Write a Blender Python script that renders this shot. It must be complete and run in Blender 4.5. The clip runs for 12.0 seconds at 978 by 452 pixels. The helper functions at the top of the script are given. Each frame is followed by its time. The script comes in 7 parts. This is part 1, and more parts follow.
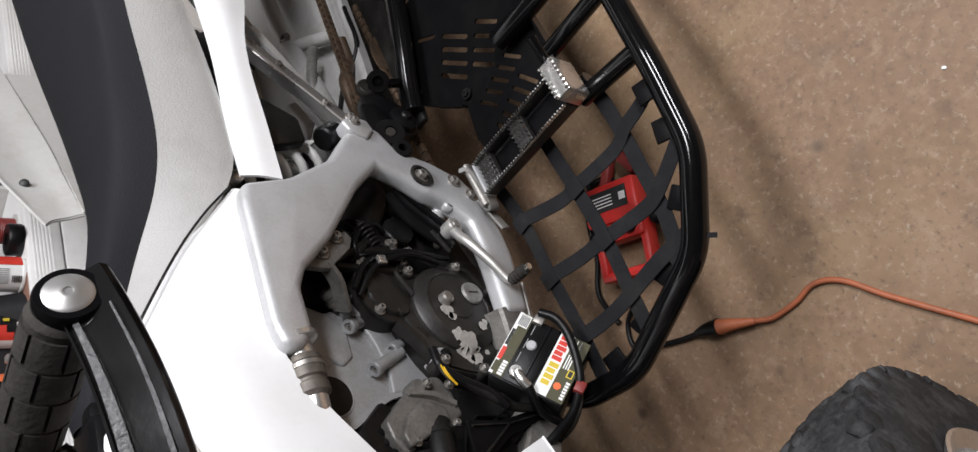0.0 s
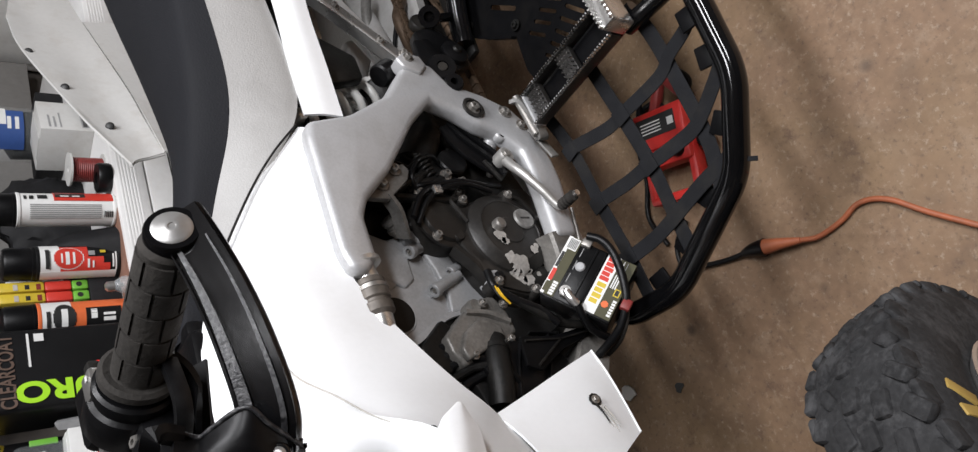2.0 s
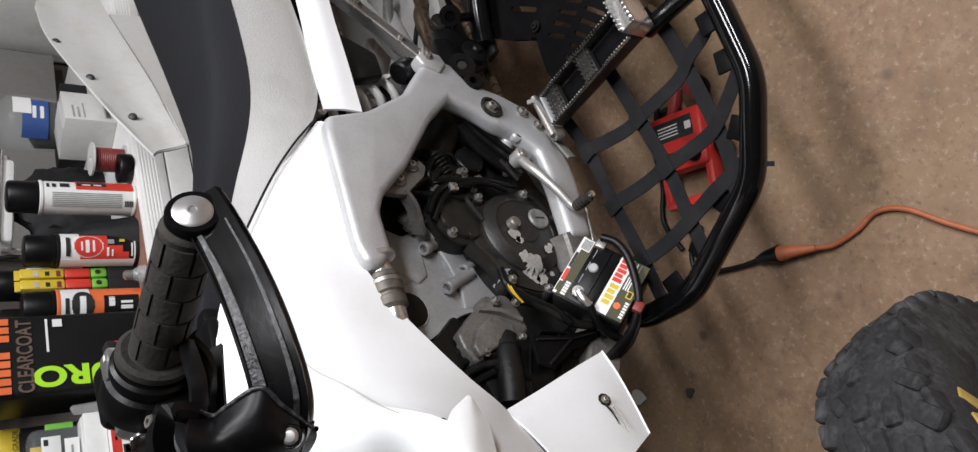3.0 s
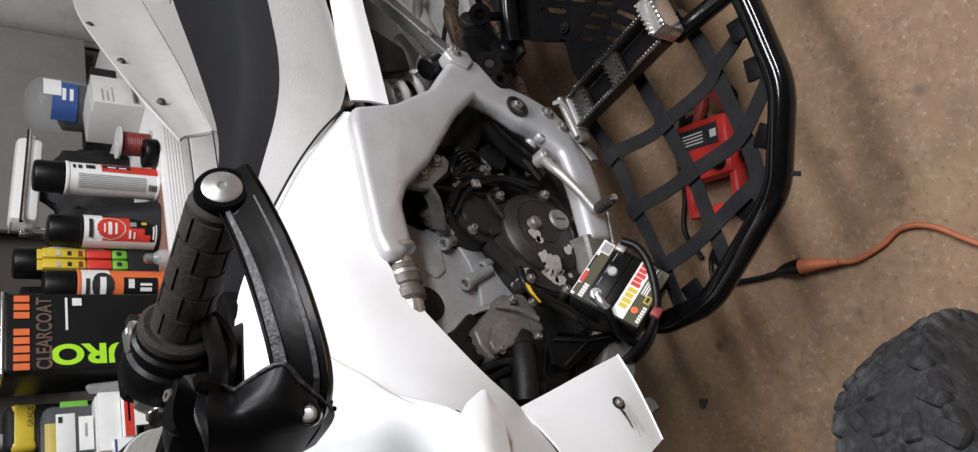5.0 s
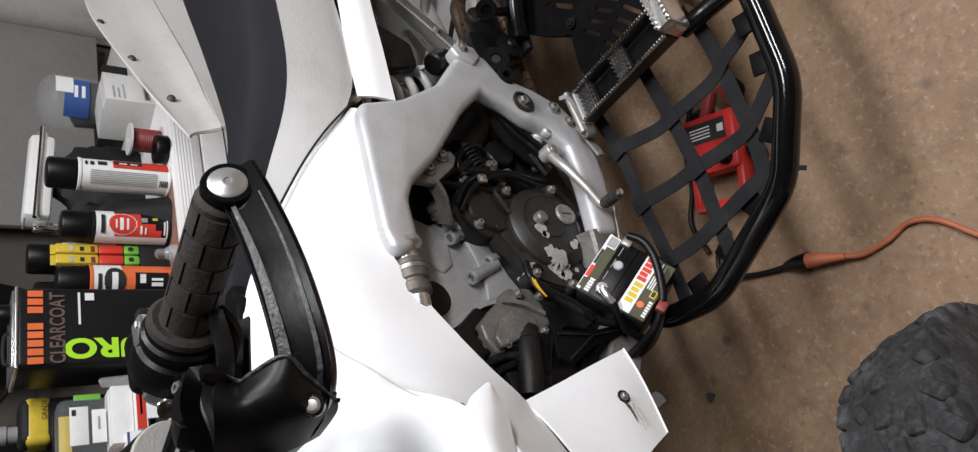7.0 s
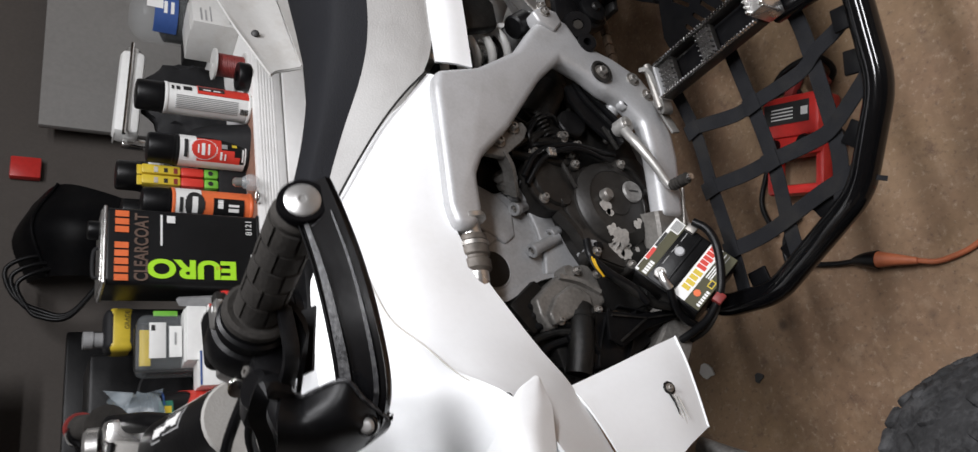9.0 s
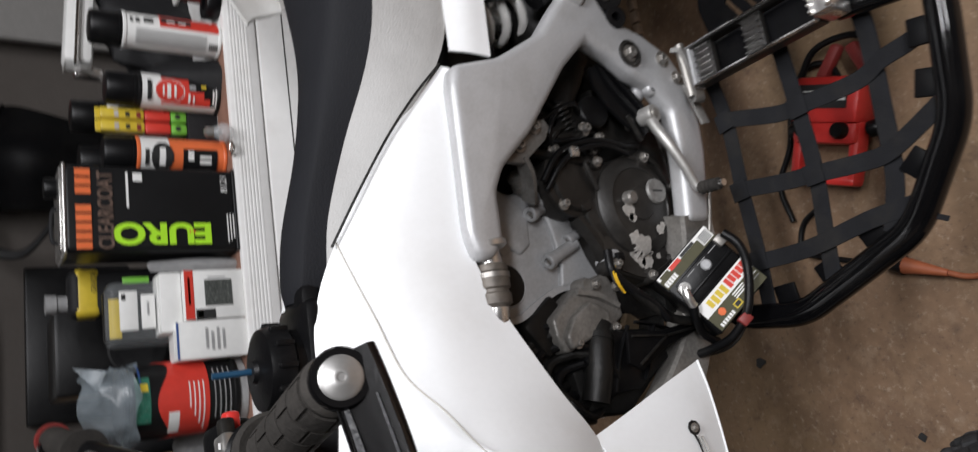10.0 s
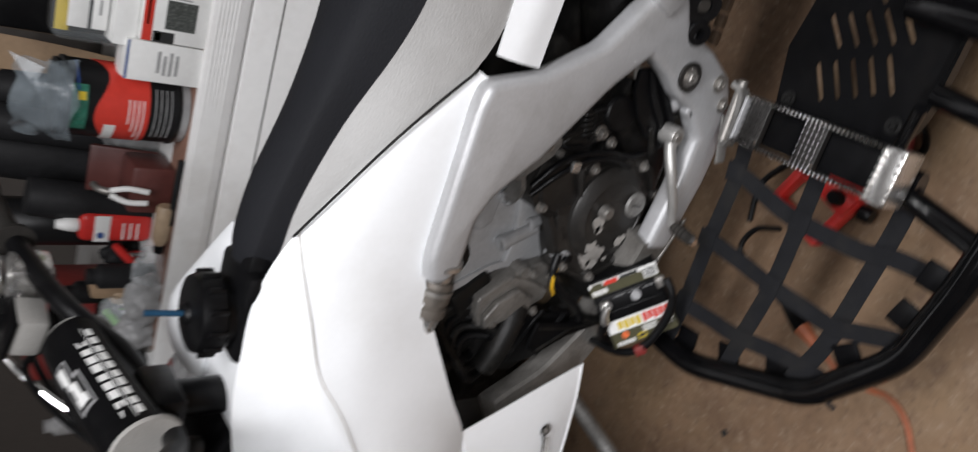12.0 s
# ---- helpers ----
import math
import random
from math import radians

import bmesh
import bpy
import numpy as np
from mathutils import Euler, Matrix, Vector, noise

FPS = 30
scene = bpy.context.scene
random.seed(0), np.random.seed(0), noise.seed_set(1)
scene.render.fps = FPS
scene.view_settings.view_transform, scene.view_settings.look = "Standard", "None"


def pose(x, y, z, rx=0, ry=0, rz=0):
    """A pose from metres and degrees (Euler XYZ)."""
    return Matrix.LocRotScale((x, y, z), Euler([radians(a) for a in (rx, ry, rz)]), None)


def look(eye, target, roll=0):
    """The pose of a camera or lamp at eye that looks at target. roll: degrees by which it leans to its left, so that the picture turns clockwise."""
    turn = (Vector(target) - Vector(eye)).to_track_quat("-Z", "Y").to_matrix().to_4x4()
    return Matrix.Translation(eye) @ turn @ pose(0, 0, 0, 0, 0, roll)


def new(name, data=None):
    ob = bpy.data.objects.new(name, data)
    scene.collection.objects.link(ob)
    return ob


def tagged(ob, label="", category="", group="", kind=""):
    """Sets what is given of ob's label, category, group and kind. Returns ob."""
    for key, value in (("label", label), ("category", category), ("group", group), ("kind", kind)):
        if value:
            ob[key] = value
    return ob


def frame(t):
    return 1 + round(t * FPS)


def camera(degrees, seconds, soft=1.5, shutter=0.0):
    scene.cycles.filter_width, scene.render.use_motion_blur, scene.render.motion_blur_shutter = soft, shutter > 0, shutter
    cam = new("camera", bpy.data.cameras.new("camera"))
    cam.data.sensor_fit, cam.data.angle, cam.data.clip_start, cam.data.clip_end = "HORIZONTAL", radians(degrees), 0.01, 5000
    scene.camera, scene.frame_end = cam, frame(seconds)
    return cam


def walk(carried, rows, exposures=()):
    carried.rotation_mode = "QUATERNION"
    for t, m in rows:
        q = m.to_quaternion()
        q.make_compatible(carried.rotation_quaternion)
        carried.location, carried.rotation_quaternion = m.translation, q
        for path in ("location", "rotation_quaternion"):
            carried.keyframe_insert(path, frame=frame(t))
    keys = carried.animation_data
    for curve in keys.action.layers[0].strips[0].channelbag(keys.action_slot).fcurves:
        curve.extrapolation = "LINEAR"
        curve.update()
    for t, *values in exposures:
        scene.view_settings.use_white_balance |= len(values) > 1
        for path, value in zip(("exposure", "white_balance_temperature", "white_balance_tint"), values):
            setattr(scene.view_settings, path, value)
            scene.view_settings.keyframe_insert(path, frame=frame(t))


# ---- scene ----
cam = camera(65.8, 12.0, soft=1.3, shutter=0.5)
PATH = [
    (0, (-0.5899, -0.6793, 1.023), (0.3881, 0.398, -0.349), -84.2),
    (0.5, (-0.5979, -0.6922, 1.027), (0.3785, 0.4217, -0.316), -84.5),
    (1, (-0.6068, -0.698, 1.028), (0.3526, 0.4448, -0.304), -85.8),
    (1.5, (-0.6216, -0.7089, 1.047), (0.2638, 0.5541, -0.226), -89.5),
    (2, (-0.6175, -0.7217, 1.049), (0.262, 0.5624, -0.207), -90.7),
    (2.5, (-0.6179, -0.7246, 1.047), (0.2568, 0.5612, -0.21), -90.8),
    (3, (-0.6255, -0.7215, 1.052), (0.2754, 0.5776, -0.173), -88.9),
    (5, (-0.6313, -0.7125, 1.056), (0.2941, 0.6011, -0.135), -86.0),
    (5.5, (-0.6358, -0.7159, 1.056), (0.288, 0.601, -0.133), -86.0),
    (6, (-0.6371, -0.7177, 1.054), (0.2828, 0.6069, -0.129), -86.3),
    (6.5, (-0.6364, -0.7198, 1.055), (0.2867, 0.6124, -0.117), -86.4),
    (8.3, (-0.6347, -0.715, 1.054), (0.2846, 0.6258, -0.11), -86.5),
    (8.5, (-0.6287, -0.7159, 1.057), (0.2822, 0.6504, -0.085), -86.5),
    (9, (-0.5773, -0.7641, 1.063), (0.1884, 0.7666, 0.027), -85.7),
    (9.5, (-0.4957, -0.7864, 1.061), (0.1426, 0.7987, 0.023), -90.3),
    (10, (-0.3839, -0.7151, 1.073), (0.0527, 0.8738, -0.06), -90.1),
    (10.5, (-0.2867, -0.6801, 1.077), (-0.303, 0.9897, -0.024), -92.5),
    (11, (-0.07, -0.7388, 1.095), (-0.5865, 0.8996, 0.071), -96.4),
    (11.5, (0.0378, -0.7215, 1.087), (-0.6969, 0.7968, 0.013), -97.4),
    (12, (0.0665, -0.651, 1.097), (-0.5686, 0.7553, -0.176), -88.6),
]
walk(cam, [(t, look(Vector(eye) * 1.08, Vector(target) * 1.08, roll)) for t, eye, target, roll in PATH],
     exposures=[(0.0, 0.0), (8.5, 0.0), (9.0, -0.1), (9.5, -0.15), (10.5, -0.4), (12.0, -0.4)])

UNIT = 1.08  # true size of one drawing unit, in metres

# ---- light and room ----
world = bpy.data.worlds.new("garage_world")
world.use_nodes = True
world.node_tree.nodes["Background"].inputs[0].default_value = (0.5, 0.45, 0.4, 1)
world.node_tree.nodes["Background"].inputs[1].default_value = 0.02
scene.world = world
scene.view_settings.exposure = 0.0


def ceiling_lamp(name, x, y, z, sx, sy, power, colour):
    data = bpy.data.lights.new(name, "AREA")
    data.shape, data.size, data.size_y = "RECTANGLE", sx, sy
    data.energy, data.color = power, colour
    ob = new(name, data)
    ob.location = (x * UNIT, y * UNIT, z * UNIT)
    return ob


# Lamps out of view; the side one is added to light the near side.
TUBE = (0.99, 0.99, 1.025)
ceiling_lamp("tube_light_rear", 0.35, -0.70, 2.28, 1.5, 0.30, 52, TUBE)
ceiling_lamp("side_fill_light", 0.25, -2.0, 2.28, 1.6, 0.3, 82, TUBE)


# ---- materials ----
def material(name, colour, rough=0.5, metal=0.0, var=0.12, scale=9.0, bump=0.06, fine=90.0, coat=0.0, stain=None,
             stain_scale=5.0, stain_amount=0.5, spec=0.5, transmission=0.0, alpha=1.0):
    """Two scales of colour change, worn roughness and a fine relief."""
    m = bpy.data.materials.new(name)
    m.use_nodes = True
    nt = m.node_tree
    n, lk = nt.nodes, nt.links
    b = n["Principled BSDF"]
    b.inputs["Roughness"].default_value = rough
    b.inputs["Metallic"].default_value = metal
    b.inputs["Coat Weight"].default_value = coat
    b.inputs["Coat Roughness"].default_value = 0.12
    b.inputs["Specular IOR Level"].default_value = spec
    b.inputs["Transmission Weight"].default_value = transmission
    b.inputs["Alpha"].default_value = alpha
    co = n.new("ShaderNodeTexCoord")
    big = n.new("ShaderNodeTexNoise")
    big.inputs["Scale"].default_value, big.inputs["Detail"].default_value = scale, 6.0
    small = n.new("ShaderNodeTexNoise")
    small.inputs["Scale"].default_value, small.inputs["Detail"].default_value = fine, 4.0
    lk.new(co.outputs["Object"], big.inputs["Vector"])
    lk.new(co.outputs["Object"], small.inputs["Vector"])
    add = n.new("ShaderNodeMath")
    add.operation = "ADD"
    lk.new(big.outputs["Fac"], add.inputs[0])
    lk.new(small.outputs["Fac"], add.inputs[1])
    ramp = n.new("ShaderNodeMapRange")
    ramp.inputs["From Min"].default_value, ramp.inputs["From Max"].default_value = 0.6, 1.4
    ramp.inputs["To Min"].default_value, ramp.inputs["To Max"].default_value = 1.0 - var, 1.0 + var
    lk.new(add.outputs[0], ramp.inputs["Value"])
    mul = n.new("ShaderNodeMix")
    mul.data_type, mul.blend_type = "RGBA", "MULTIPLY"
    mul.inputs["Factor"].default_value = 1.0
    mul.inputs[6].default_value = (*colour, 1)
    lk.new(ramp.outputs["Result"], mul.inputs[7])
    out = mul.outputs[2]
    if stain:
        st = n.new("ShaderNodeTexNoise")
        st.inputs["Scale"].default_value, st.inputs["Detail"].default_value = stain_scale, 8.0
        st.inputs["Roughness"].default_value = 0.65
        lk.new(co.outputs["Object"], st.inputs["Vector"])
        cr = n.new("ShaderNodeMapRange")
        cr.inputs["From Min"].default_value, cr.inputs["From Max"].default_value = 0.5, 0.66
        cr.inputs["To Max"].default_value = stain_amount
        lk.new(st.outputs["Fac"], cr.inputs["Value"])
        mx = n.new("ShaderNodeMix")
        mx.data_type = "RGBA"
        mx.inputs[7].default_value = (*stain, 1)
        lk.new(cr.outputs["Result"], mx.inputs["Factor"])
        lk.new(out, mx.inputs[6])
        out = mx.outputs[2]
    lk.new(out, b.inputs["Base Color"])
    rr = n.new("ShaderNodeMapRange")
    rr.inputs["To Min"].default_value, rr.inputs["To Max"].default_value = max(0.02, rough - 0.1), min(1, rough + 0.1)
    lk.new(big.outputs["Fac"], rr.inputs["Value"])
    lk.new(rr.outputs["Result"], b.inputs["Roughness"])
    if bump:
        bp = n.new("ShaderNodeBump")
        bp.inputs["Strength"].default_value, bp.inputs["Distance"].default_value = bump, 0.002
        lk.new(small.outputs["Fac"], bp.inputs["Height"])
        lk.new(bp.outputs["Normal"], b.inputs["Normal"])
    return m


def concrete():
    """Brown, oil-stained garage slab with pale scuffs and dark specks."""
    m = material("stained_concrete", (0.220, 0.138, 0.084), 0.62, 0, 0.2, 2.2, 0.12, 60, spec=0.35)
    nt = m.node_tree
    n, lk = nt.nodes, nt.links
    b = n["Principled BSDF"]
    src = b.inputs["Base Color"].links[0].from_socket
    co = n["Texture Coordinate"]

    def layer(src, scale, detail, lo, hi, amount, colour, rough=0.6, kind="noise"):
        if kind == "noise":
            t = n.new("ShaderNodeTexNoise")
            t.inputs["Detail"].default_value, t.inputs["Roughness"].default_value = detail, rough
            val = t.outputs["Fac"]
        else:
            t = n.new("ShaderNodeTexVoronoi")
            val = t.outputs["Distance"]
        t.inputs["Scale"].default_value = scale
        lk.new(co.outputs["Object"], t.inputs["Vector"])
        r = n.new("ShaderNodeMapRange")
        r.inputs["From Min"].default_value, r.inputs["From Max"].default_value = lo, hi
        r.inputs["To Max"].default_value = amount
        lk.new(val, r.inputs["Value"])
        mx = n.new("ShaderNodeMix")
        mx.data_type = "RGBA"
        mx.inputs[7].default_value = (*colour, 1)
        lk.new(r.outputs["Result"], mx.inputs["Factor"])
        lk.new(src, mx.inputs[6])
        return mx.outputs[2]

    src = layer(src, 3.1, 9, 0.50, 0.62, 0.7, (0.295, 0.198, 0.126))
    src = layer(src, 4.3, 10, 0.50, 0.62, 0.75, (0.128, 0.079, 0.051))
    src = layer(src, 15, 8, 0.56, 0.68, 0.65, (0.101, 0.070, 0.048))
    src = layer(src, 1.3, 5, 0.50, 0.66, 0.25, (0.132, 0.088, 0.063))
    src = layer(src, 7.5, 10, 0.53, 0.63, 0.6, (0.295, 0.195, 0.123), 0.7)
    src = layer(src, 2.0, 6, 0.45, 0.62, 0.5, (0.242, 0.163, 0.086))
    src = layer(src, 26, 10, 0.54, 0.70, 0.5, (0.334, 0.246, 0.172), 0.7)
    src = layer(src, 17, 10, 0.57, 0.66, 0.7, (0.114, 0.070, 0.048), 0.75)
    src = layer(src, 80, 6, 0.56, 0.66, 0.65, (0.352, 0.273, 0.198), 0.7)
    src = layer(src, 110, 6, 0.56, 0.66, 0.65, (0.106, 0.070, 0.048), 0.7)
    src = layer(src, 5, 0, 0.07, 0.03, 0.7, (0.070, 0.048, 0.035), kind="voronoi")
    lk.new(src, b.inputs["Base Color"])
    return m


CONCRETE = concrete()
WALL = material("grey_wall_paint", (0.088, 0.077, 0.069), 0.8, 0, 0.1, 3, 0.1, 120, spec=0.3, stain=(0.062, 0.054, 0.047), stain_scale=3, stain_amount=0.4)
BOARD = material("white_chipped_paint", (0.87, 0.86, 0.83), 0.55, 0, 0.06, 4, 0.1, 60, stain=(0.45, 0.42, 0.38), stain_scale=14, stain_amount=0.2)
PANEL = material("pale_grey_board", (0.215, 0.208, 0.198), 0.65, 0, 0.1, 3, 0.05, spec=0.3, stain=(0.16, 0.15, 0.14), stain_scale=4, stain_amount=0.4)
CEIL = material("ceiling_paint", (0.30, 0.28, 0.25), 0.8, 0, 0.05, 3)
ENAMEL = material("white_enamel", (0.82, 0.815, 0.80), 0.32, 0, 0.04, 4, 0.02, 60, stain=(0.48, 0.44, 0.39), stain_scale=6, stain_amount=0.25)
GASKET = material("crease_and_mark_grey", (0.55, 0.53, 0.49), 0.5, 0, 0.15, 20, 0.05, stain=(0.32, 0.24, 0.18), stain_scale=9, stain_amount=0.6)
RUST = material("rusty_edge", (0.26, 0.14, 0.10), 0.7, 0, 0.25, 20, 0.2)
WHITE = material("white_plastic", (0.905, 0.92, 0.93), 0.34, 0, 0.02, 6, 0.03, 160, stain=(0.66, 0.645, 0.61), stain_scale=7, stain_amount=0.18)
OLDWHITE = material("scuffed_white_plastic", (0.60, 0.595, 0.575), 0.4, 0, 0.05, 8, 0.05, 120, stain=(0.45, 0.42, 0.38), stain_scale=16, stain_amount=0.4)
VINYL = material("black_seat_vinyl", (0.0125, 0.013, 0.0155), 0.74, 0, 0.12, 12, 0.3, 420, spec=0.18)
GREYVINYL = material("grey_seat_vinyl", (0.40, 0.395, 0.385), 0.55, 0, 0.07, 8, 0.3, 420, stain=(0.27, 0.26, 0.25), stain_scale=9, stain_amount=0.3)
ALU = material("cast_frame_aluminium", (0.47, 0.472, 0.478), 0.42, 0.32, 0.09, 7, 0.10, 240, stain=(0.33, 0.322, 0.31), stain_scale=11, stain_amount=0.4)
ALUBRIGHT = material("bright_aluminium", (0.72, 0.71, 0.69), 0.28, 0.9, 0.1, 20, 0.05, 180)
CASE = material("grey_engine_case", (0.42, 0.425, 0.432), 0.48, 0.18, 0.14, 9, 0.14, 220, stain=(0.19, 0.182, 0.172), stain_scale=9, stain_amount=0.5)
DIRTYCASE = material("oily_engine_case", (0.20, 0.195, 0.185), 0.45, 0.2, 0.3, 18, 0.25, 220, stain=(0.06, 0.052, 0.045), stain_scale=22, stain_amount=0.7)
PUMPCASE = material("oily_pump_casting", (0.215, 0.205, 0.190), 0.40, 0.3, 0.35, 18, 0.25, 220, stain=(0.060, 0.054, 0.046), stain_scale=13, stain_amount=0.6)
DARKCASE = material("dark_engine_cover", (0.021, 0.0195, 0.018), 0.40, 0.2, 0.25, 18, 0.1, 200, stain=(0.070, 0.064, 0.057), stain_scale=15, stain_amount=0.4)
# Greasy black parts, and the dark fill painted where holes are shaded.
GRIMEFILL = material("greasy_black_and_hole_fill", (0.008, 0.0077, 0.0073), 0.45, 0.05, 0.35, 25, 0.25, 160, spec=0.3, stain=(0.035, 0.032, 0.028), stain_scale=22, stain_amount=0.5)
CHIP = material("bare_metal_patch", (0.50, 0.48, 0.45), 0.5, 0.3, 0.2, 60, 0.4, 260)
STEEL = material("zinc_bolt", (0.30, 0.285, 0.265), 0.42, 0.7, 0.2, 40, 0.1)
CHROME = material("chrome", (0.78, 0.77, 0.76), 0.16, 1.0, 0.08, 30, 0.02)
BLACKTUBE = material("gloss_black_tube", (0.003, 0.003, 0.0034), 0.10, 0, 0.2, 12, 0.02, 90, spec=0.34, coat=0.22, stain=(0.010, 0.010, 0.010), stain_scale=18, stain_amount=0.25)
BLACKPLATE = material("black_plate", (0.004, 0.004, 0.0045), 0.42, 0, 0.3, 12, 0.05, 90, spec=0.06, stain=(0.010, 0.009, 0.008), stain_scale=14, stain_amount=0.35)
WEB = material("black_webbing", (0.016, 0.0163, 0.018), 0.9, 0, 0.3, 30, 0.5, 700, spec=0.08, stain=(0.03, 0.028, 0.025), stain_scale=14, stain_amount=0.5)
RUBBER = material("grip_rubber", (0.030, 0.0275, 0.025), 0.85, 0, 0.25, 30, 0.35, 300, spec=0.2, stain=(0.062, 0.056, 0.050), stain_scale=18, stain_amount=0.45)
TYRE = material("dusty_tyre", (0.030, 0.030, 0.031), 0.85, 0, 0.45, 14, 0.5, 160, spec=0.2, stain=(0.085, 0.085, 0.087), stain_scale=20, stain_amount=0.7)
BLACKPL = material("black_plastic", (0.0045, 0.0045, 0.005), 0.36, 0, 0.2, 14, 0.1, 200, spec=0.22, stain=(0.016, 0.016, 0.016), stain_scale=20, stain_amount=0.3)
GLOSSBLACK = material("gloss_black_guard", (0.004, 0.004, 0.0045), 0.17, 0, 0.2, 14, 0.04, 200, spec=0.4, coat=0.2)
CARBON = material("scuffed_carbon", (0.022, 0.022, 0.024), 0.38, 0.0, 0.9, 230, 0.45, 420, spec=0.4, stain=(0.15, 0.15, 0.15), stain_scale=190, stain_amount=0.5)
GREYFOAM = material("grey_foam", (0.34, 0.33, 0.31), 0.8, 0, 0.1, 30, 0.3, 400)
RED = material("red_plastic", (0.55, 0.030, 0.025), 0.38, 0, 0.12, 14, 0.05)
DULLRED = material("dull_red", (0.20, 0.025, 0.022), 0.5, 0, 0.2, 20, 0.1)
ORANGE = material("orange_rubber", (0.36, 0.105, 0.045), 0.55, 0, 0.2, 40, 0.15, stain=(0.22, 0.09, 0.05), stain_scale=22, stain_amount=0.5)
BROWNHOSE = material("brown_rubber", (0.115, 0.100, 0.085), 0.5, 0.2, 0.4, 60, 0.15, stain=(0.05, 0.042, 0.036), stain_scale=30, stain_amount=0.6)
CHAINM = material("rusty_chain", (0.085, 0.056, 0.036), 0.6, 0.4, 0.5, 60, 0.4)
PAPER = material("white_label", (0.78, 0.78, 0.76), 0.5, 0, 0.05, 20, 0.02)
INK = material("black_ink", (0.02, 0.02, 0.02), 0.5, 0, 0.05, 20, 0)
REDLAB = material("red_label", (0.60, 0.045, 0.03), 0.4, 0, 0.1, 20, 0.02)
ORANGELAB = material("orange_label", (0.75, 0.16, 0.05), 0.4, 0, 0.1, 20, 0.02)
YELLOW = material("yellow_label", (0.62, 0.46, 0.04), 0.4, 0, 0.1, 20, 0.02)
GREEN = material("green_label", (0.16, 0.45, 0.05), 0.4, 0, 0.1, 20, 0.02)
LIME = material("lime_print", (0.42, 0.80, 0.03), 0.45, 0, 0.05, 20, 0.0)
OLIVE = material("olive_label", (0.062, 0.058, 0.026), 0.6, 0, 0.15, 20, 0.02)
BLUE = material("blue_label", (0.04, 0.09, 0.28), 0.4, 0, 0.1, 20, 0.02)
CARTONPRINT = material("dark_carton_print", (0.05, 0.055, 0.05), 0.4, 0, 0.3, 60, 0.02, stain=(0.35, 0.36, 0.35), stain_scale=260, stain_amount=0.5)
TEALPRINT = material("teal_print", (0.02, 0.13, 0.085), 0.4, 0, 0.5, 60, 0.02, stain=(0.25, 0.32, 0.28), stain_scale=300, stain_amount=0.3)
SHIELD = material("scuffed_black_shield", (0.004, 0.004, 0.0045), 0.40, 0, 0.3, 30, 0.06, 200, spec=0.22, stain=(0.022, 0.022, 0.023), stain_scale=34, stain_amount=0.35)
THINFILM = material("thin_clear_film", (0.75, 0.80, 0.82), 0.16, 0, 0.1, 20, 0.5, 40, alpha=0.10)
BROWNPRINT = material("brown_print", (0.13, 0.085, 0.065), 0.45, 0.0, 0.3, 60, 0.02)
BLACKTIN = material("black_tin", (0.010, 0.010, 0.0105), 0.34, 0.0, 0.15, 12, 0.03, spec=0.25)
LEVERM = material("dull_lever_steel", (0.46, 0.45, 0.43), 0.4, 0.6, 0.15, 40, 0.1)
DISC = material("brushed_disc", (0.40, 0.395, 0.385), 0.36, 0.65, 0.2, 60, 0.08)
TIN = material("bare_tin", (0.60, 0.59, 0.57), 0.3, 0.9, 0.12, 20, 0.03)
CARD = material("brown_cardboard", (0.34, 0.23, 0.14), 0.8, 0, 0.15, 12, 0.1)
MAROON = material("maroon_case", (0.11, 0.035, 0.03), 0.45, 0, 0.2, 15, 0.1)
DARKGREY = material("dark_grey_plastic", (0.015, 0.015, 0.016), 0.6, 0, 0.25, 15, 0.15, spec=0.18)
GREYBAG = material("grey_wrapping", (0.30, 0.30, 0.30), 0.45, 0, 0.25, 14, 0.3, 60)
FILM = material("clear_film", (0.75, 0.80, 0.82), 0.16, 0, 0.1, 20, 0.3, 40, alpha=0.28)
BLUEFILM = material("bluish_film", (0.36, 0.42, 0.46), 0.22, 0, 0.3, 20, 0.4, 40, alpha=0.24)
BLUETUBE = material("blue_hose", (0.012, 0.055, 0.11), 0.35, 0, 0.1, 20, 0.02)
GOLD = material("bronze_pipe", (0.30, 0.22, 0.14), 0.35, 0.8, 0.25, 20, 0.1)
TANBOTTLE = material("tan_bottle", (0.45, 0.33, 0.22), 0.45, 0, 0.15, 15, 0.05)
SPRINGW = material("white_spring_coat", (0.74, 0.73, 0.70), 0.35, 0, 0.08, 20, 0.05)
SWING = material("swingarm_grey", (0.46, 0.455, 0.445), 0.5, 0.2, 0.12, 7, 0.1, 120, stain=(0.30, 0.27, 0.24), stain_scale=9, stain_amount=0.45)
WIREY = material("yellow_wire", (0.75, 0.45, 0.02), 0.4, 0, 0.05, 20, 0)
TREADYEL = material("faded_yellow_paint", (0.36, 0.24, 0.06), 0.7, 0, 0.2, 40, 0.1)


# ---- mesh helpers ----
def group_of(name, label, category, kind="", group=""):
    return tagged(new(name), label, category, group, kind)


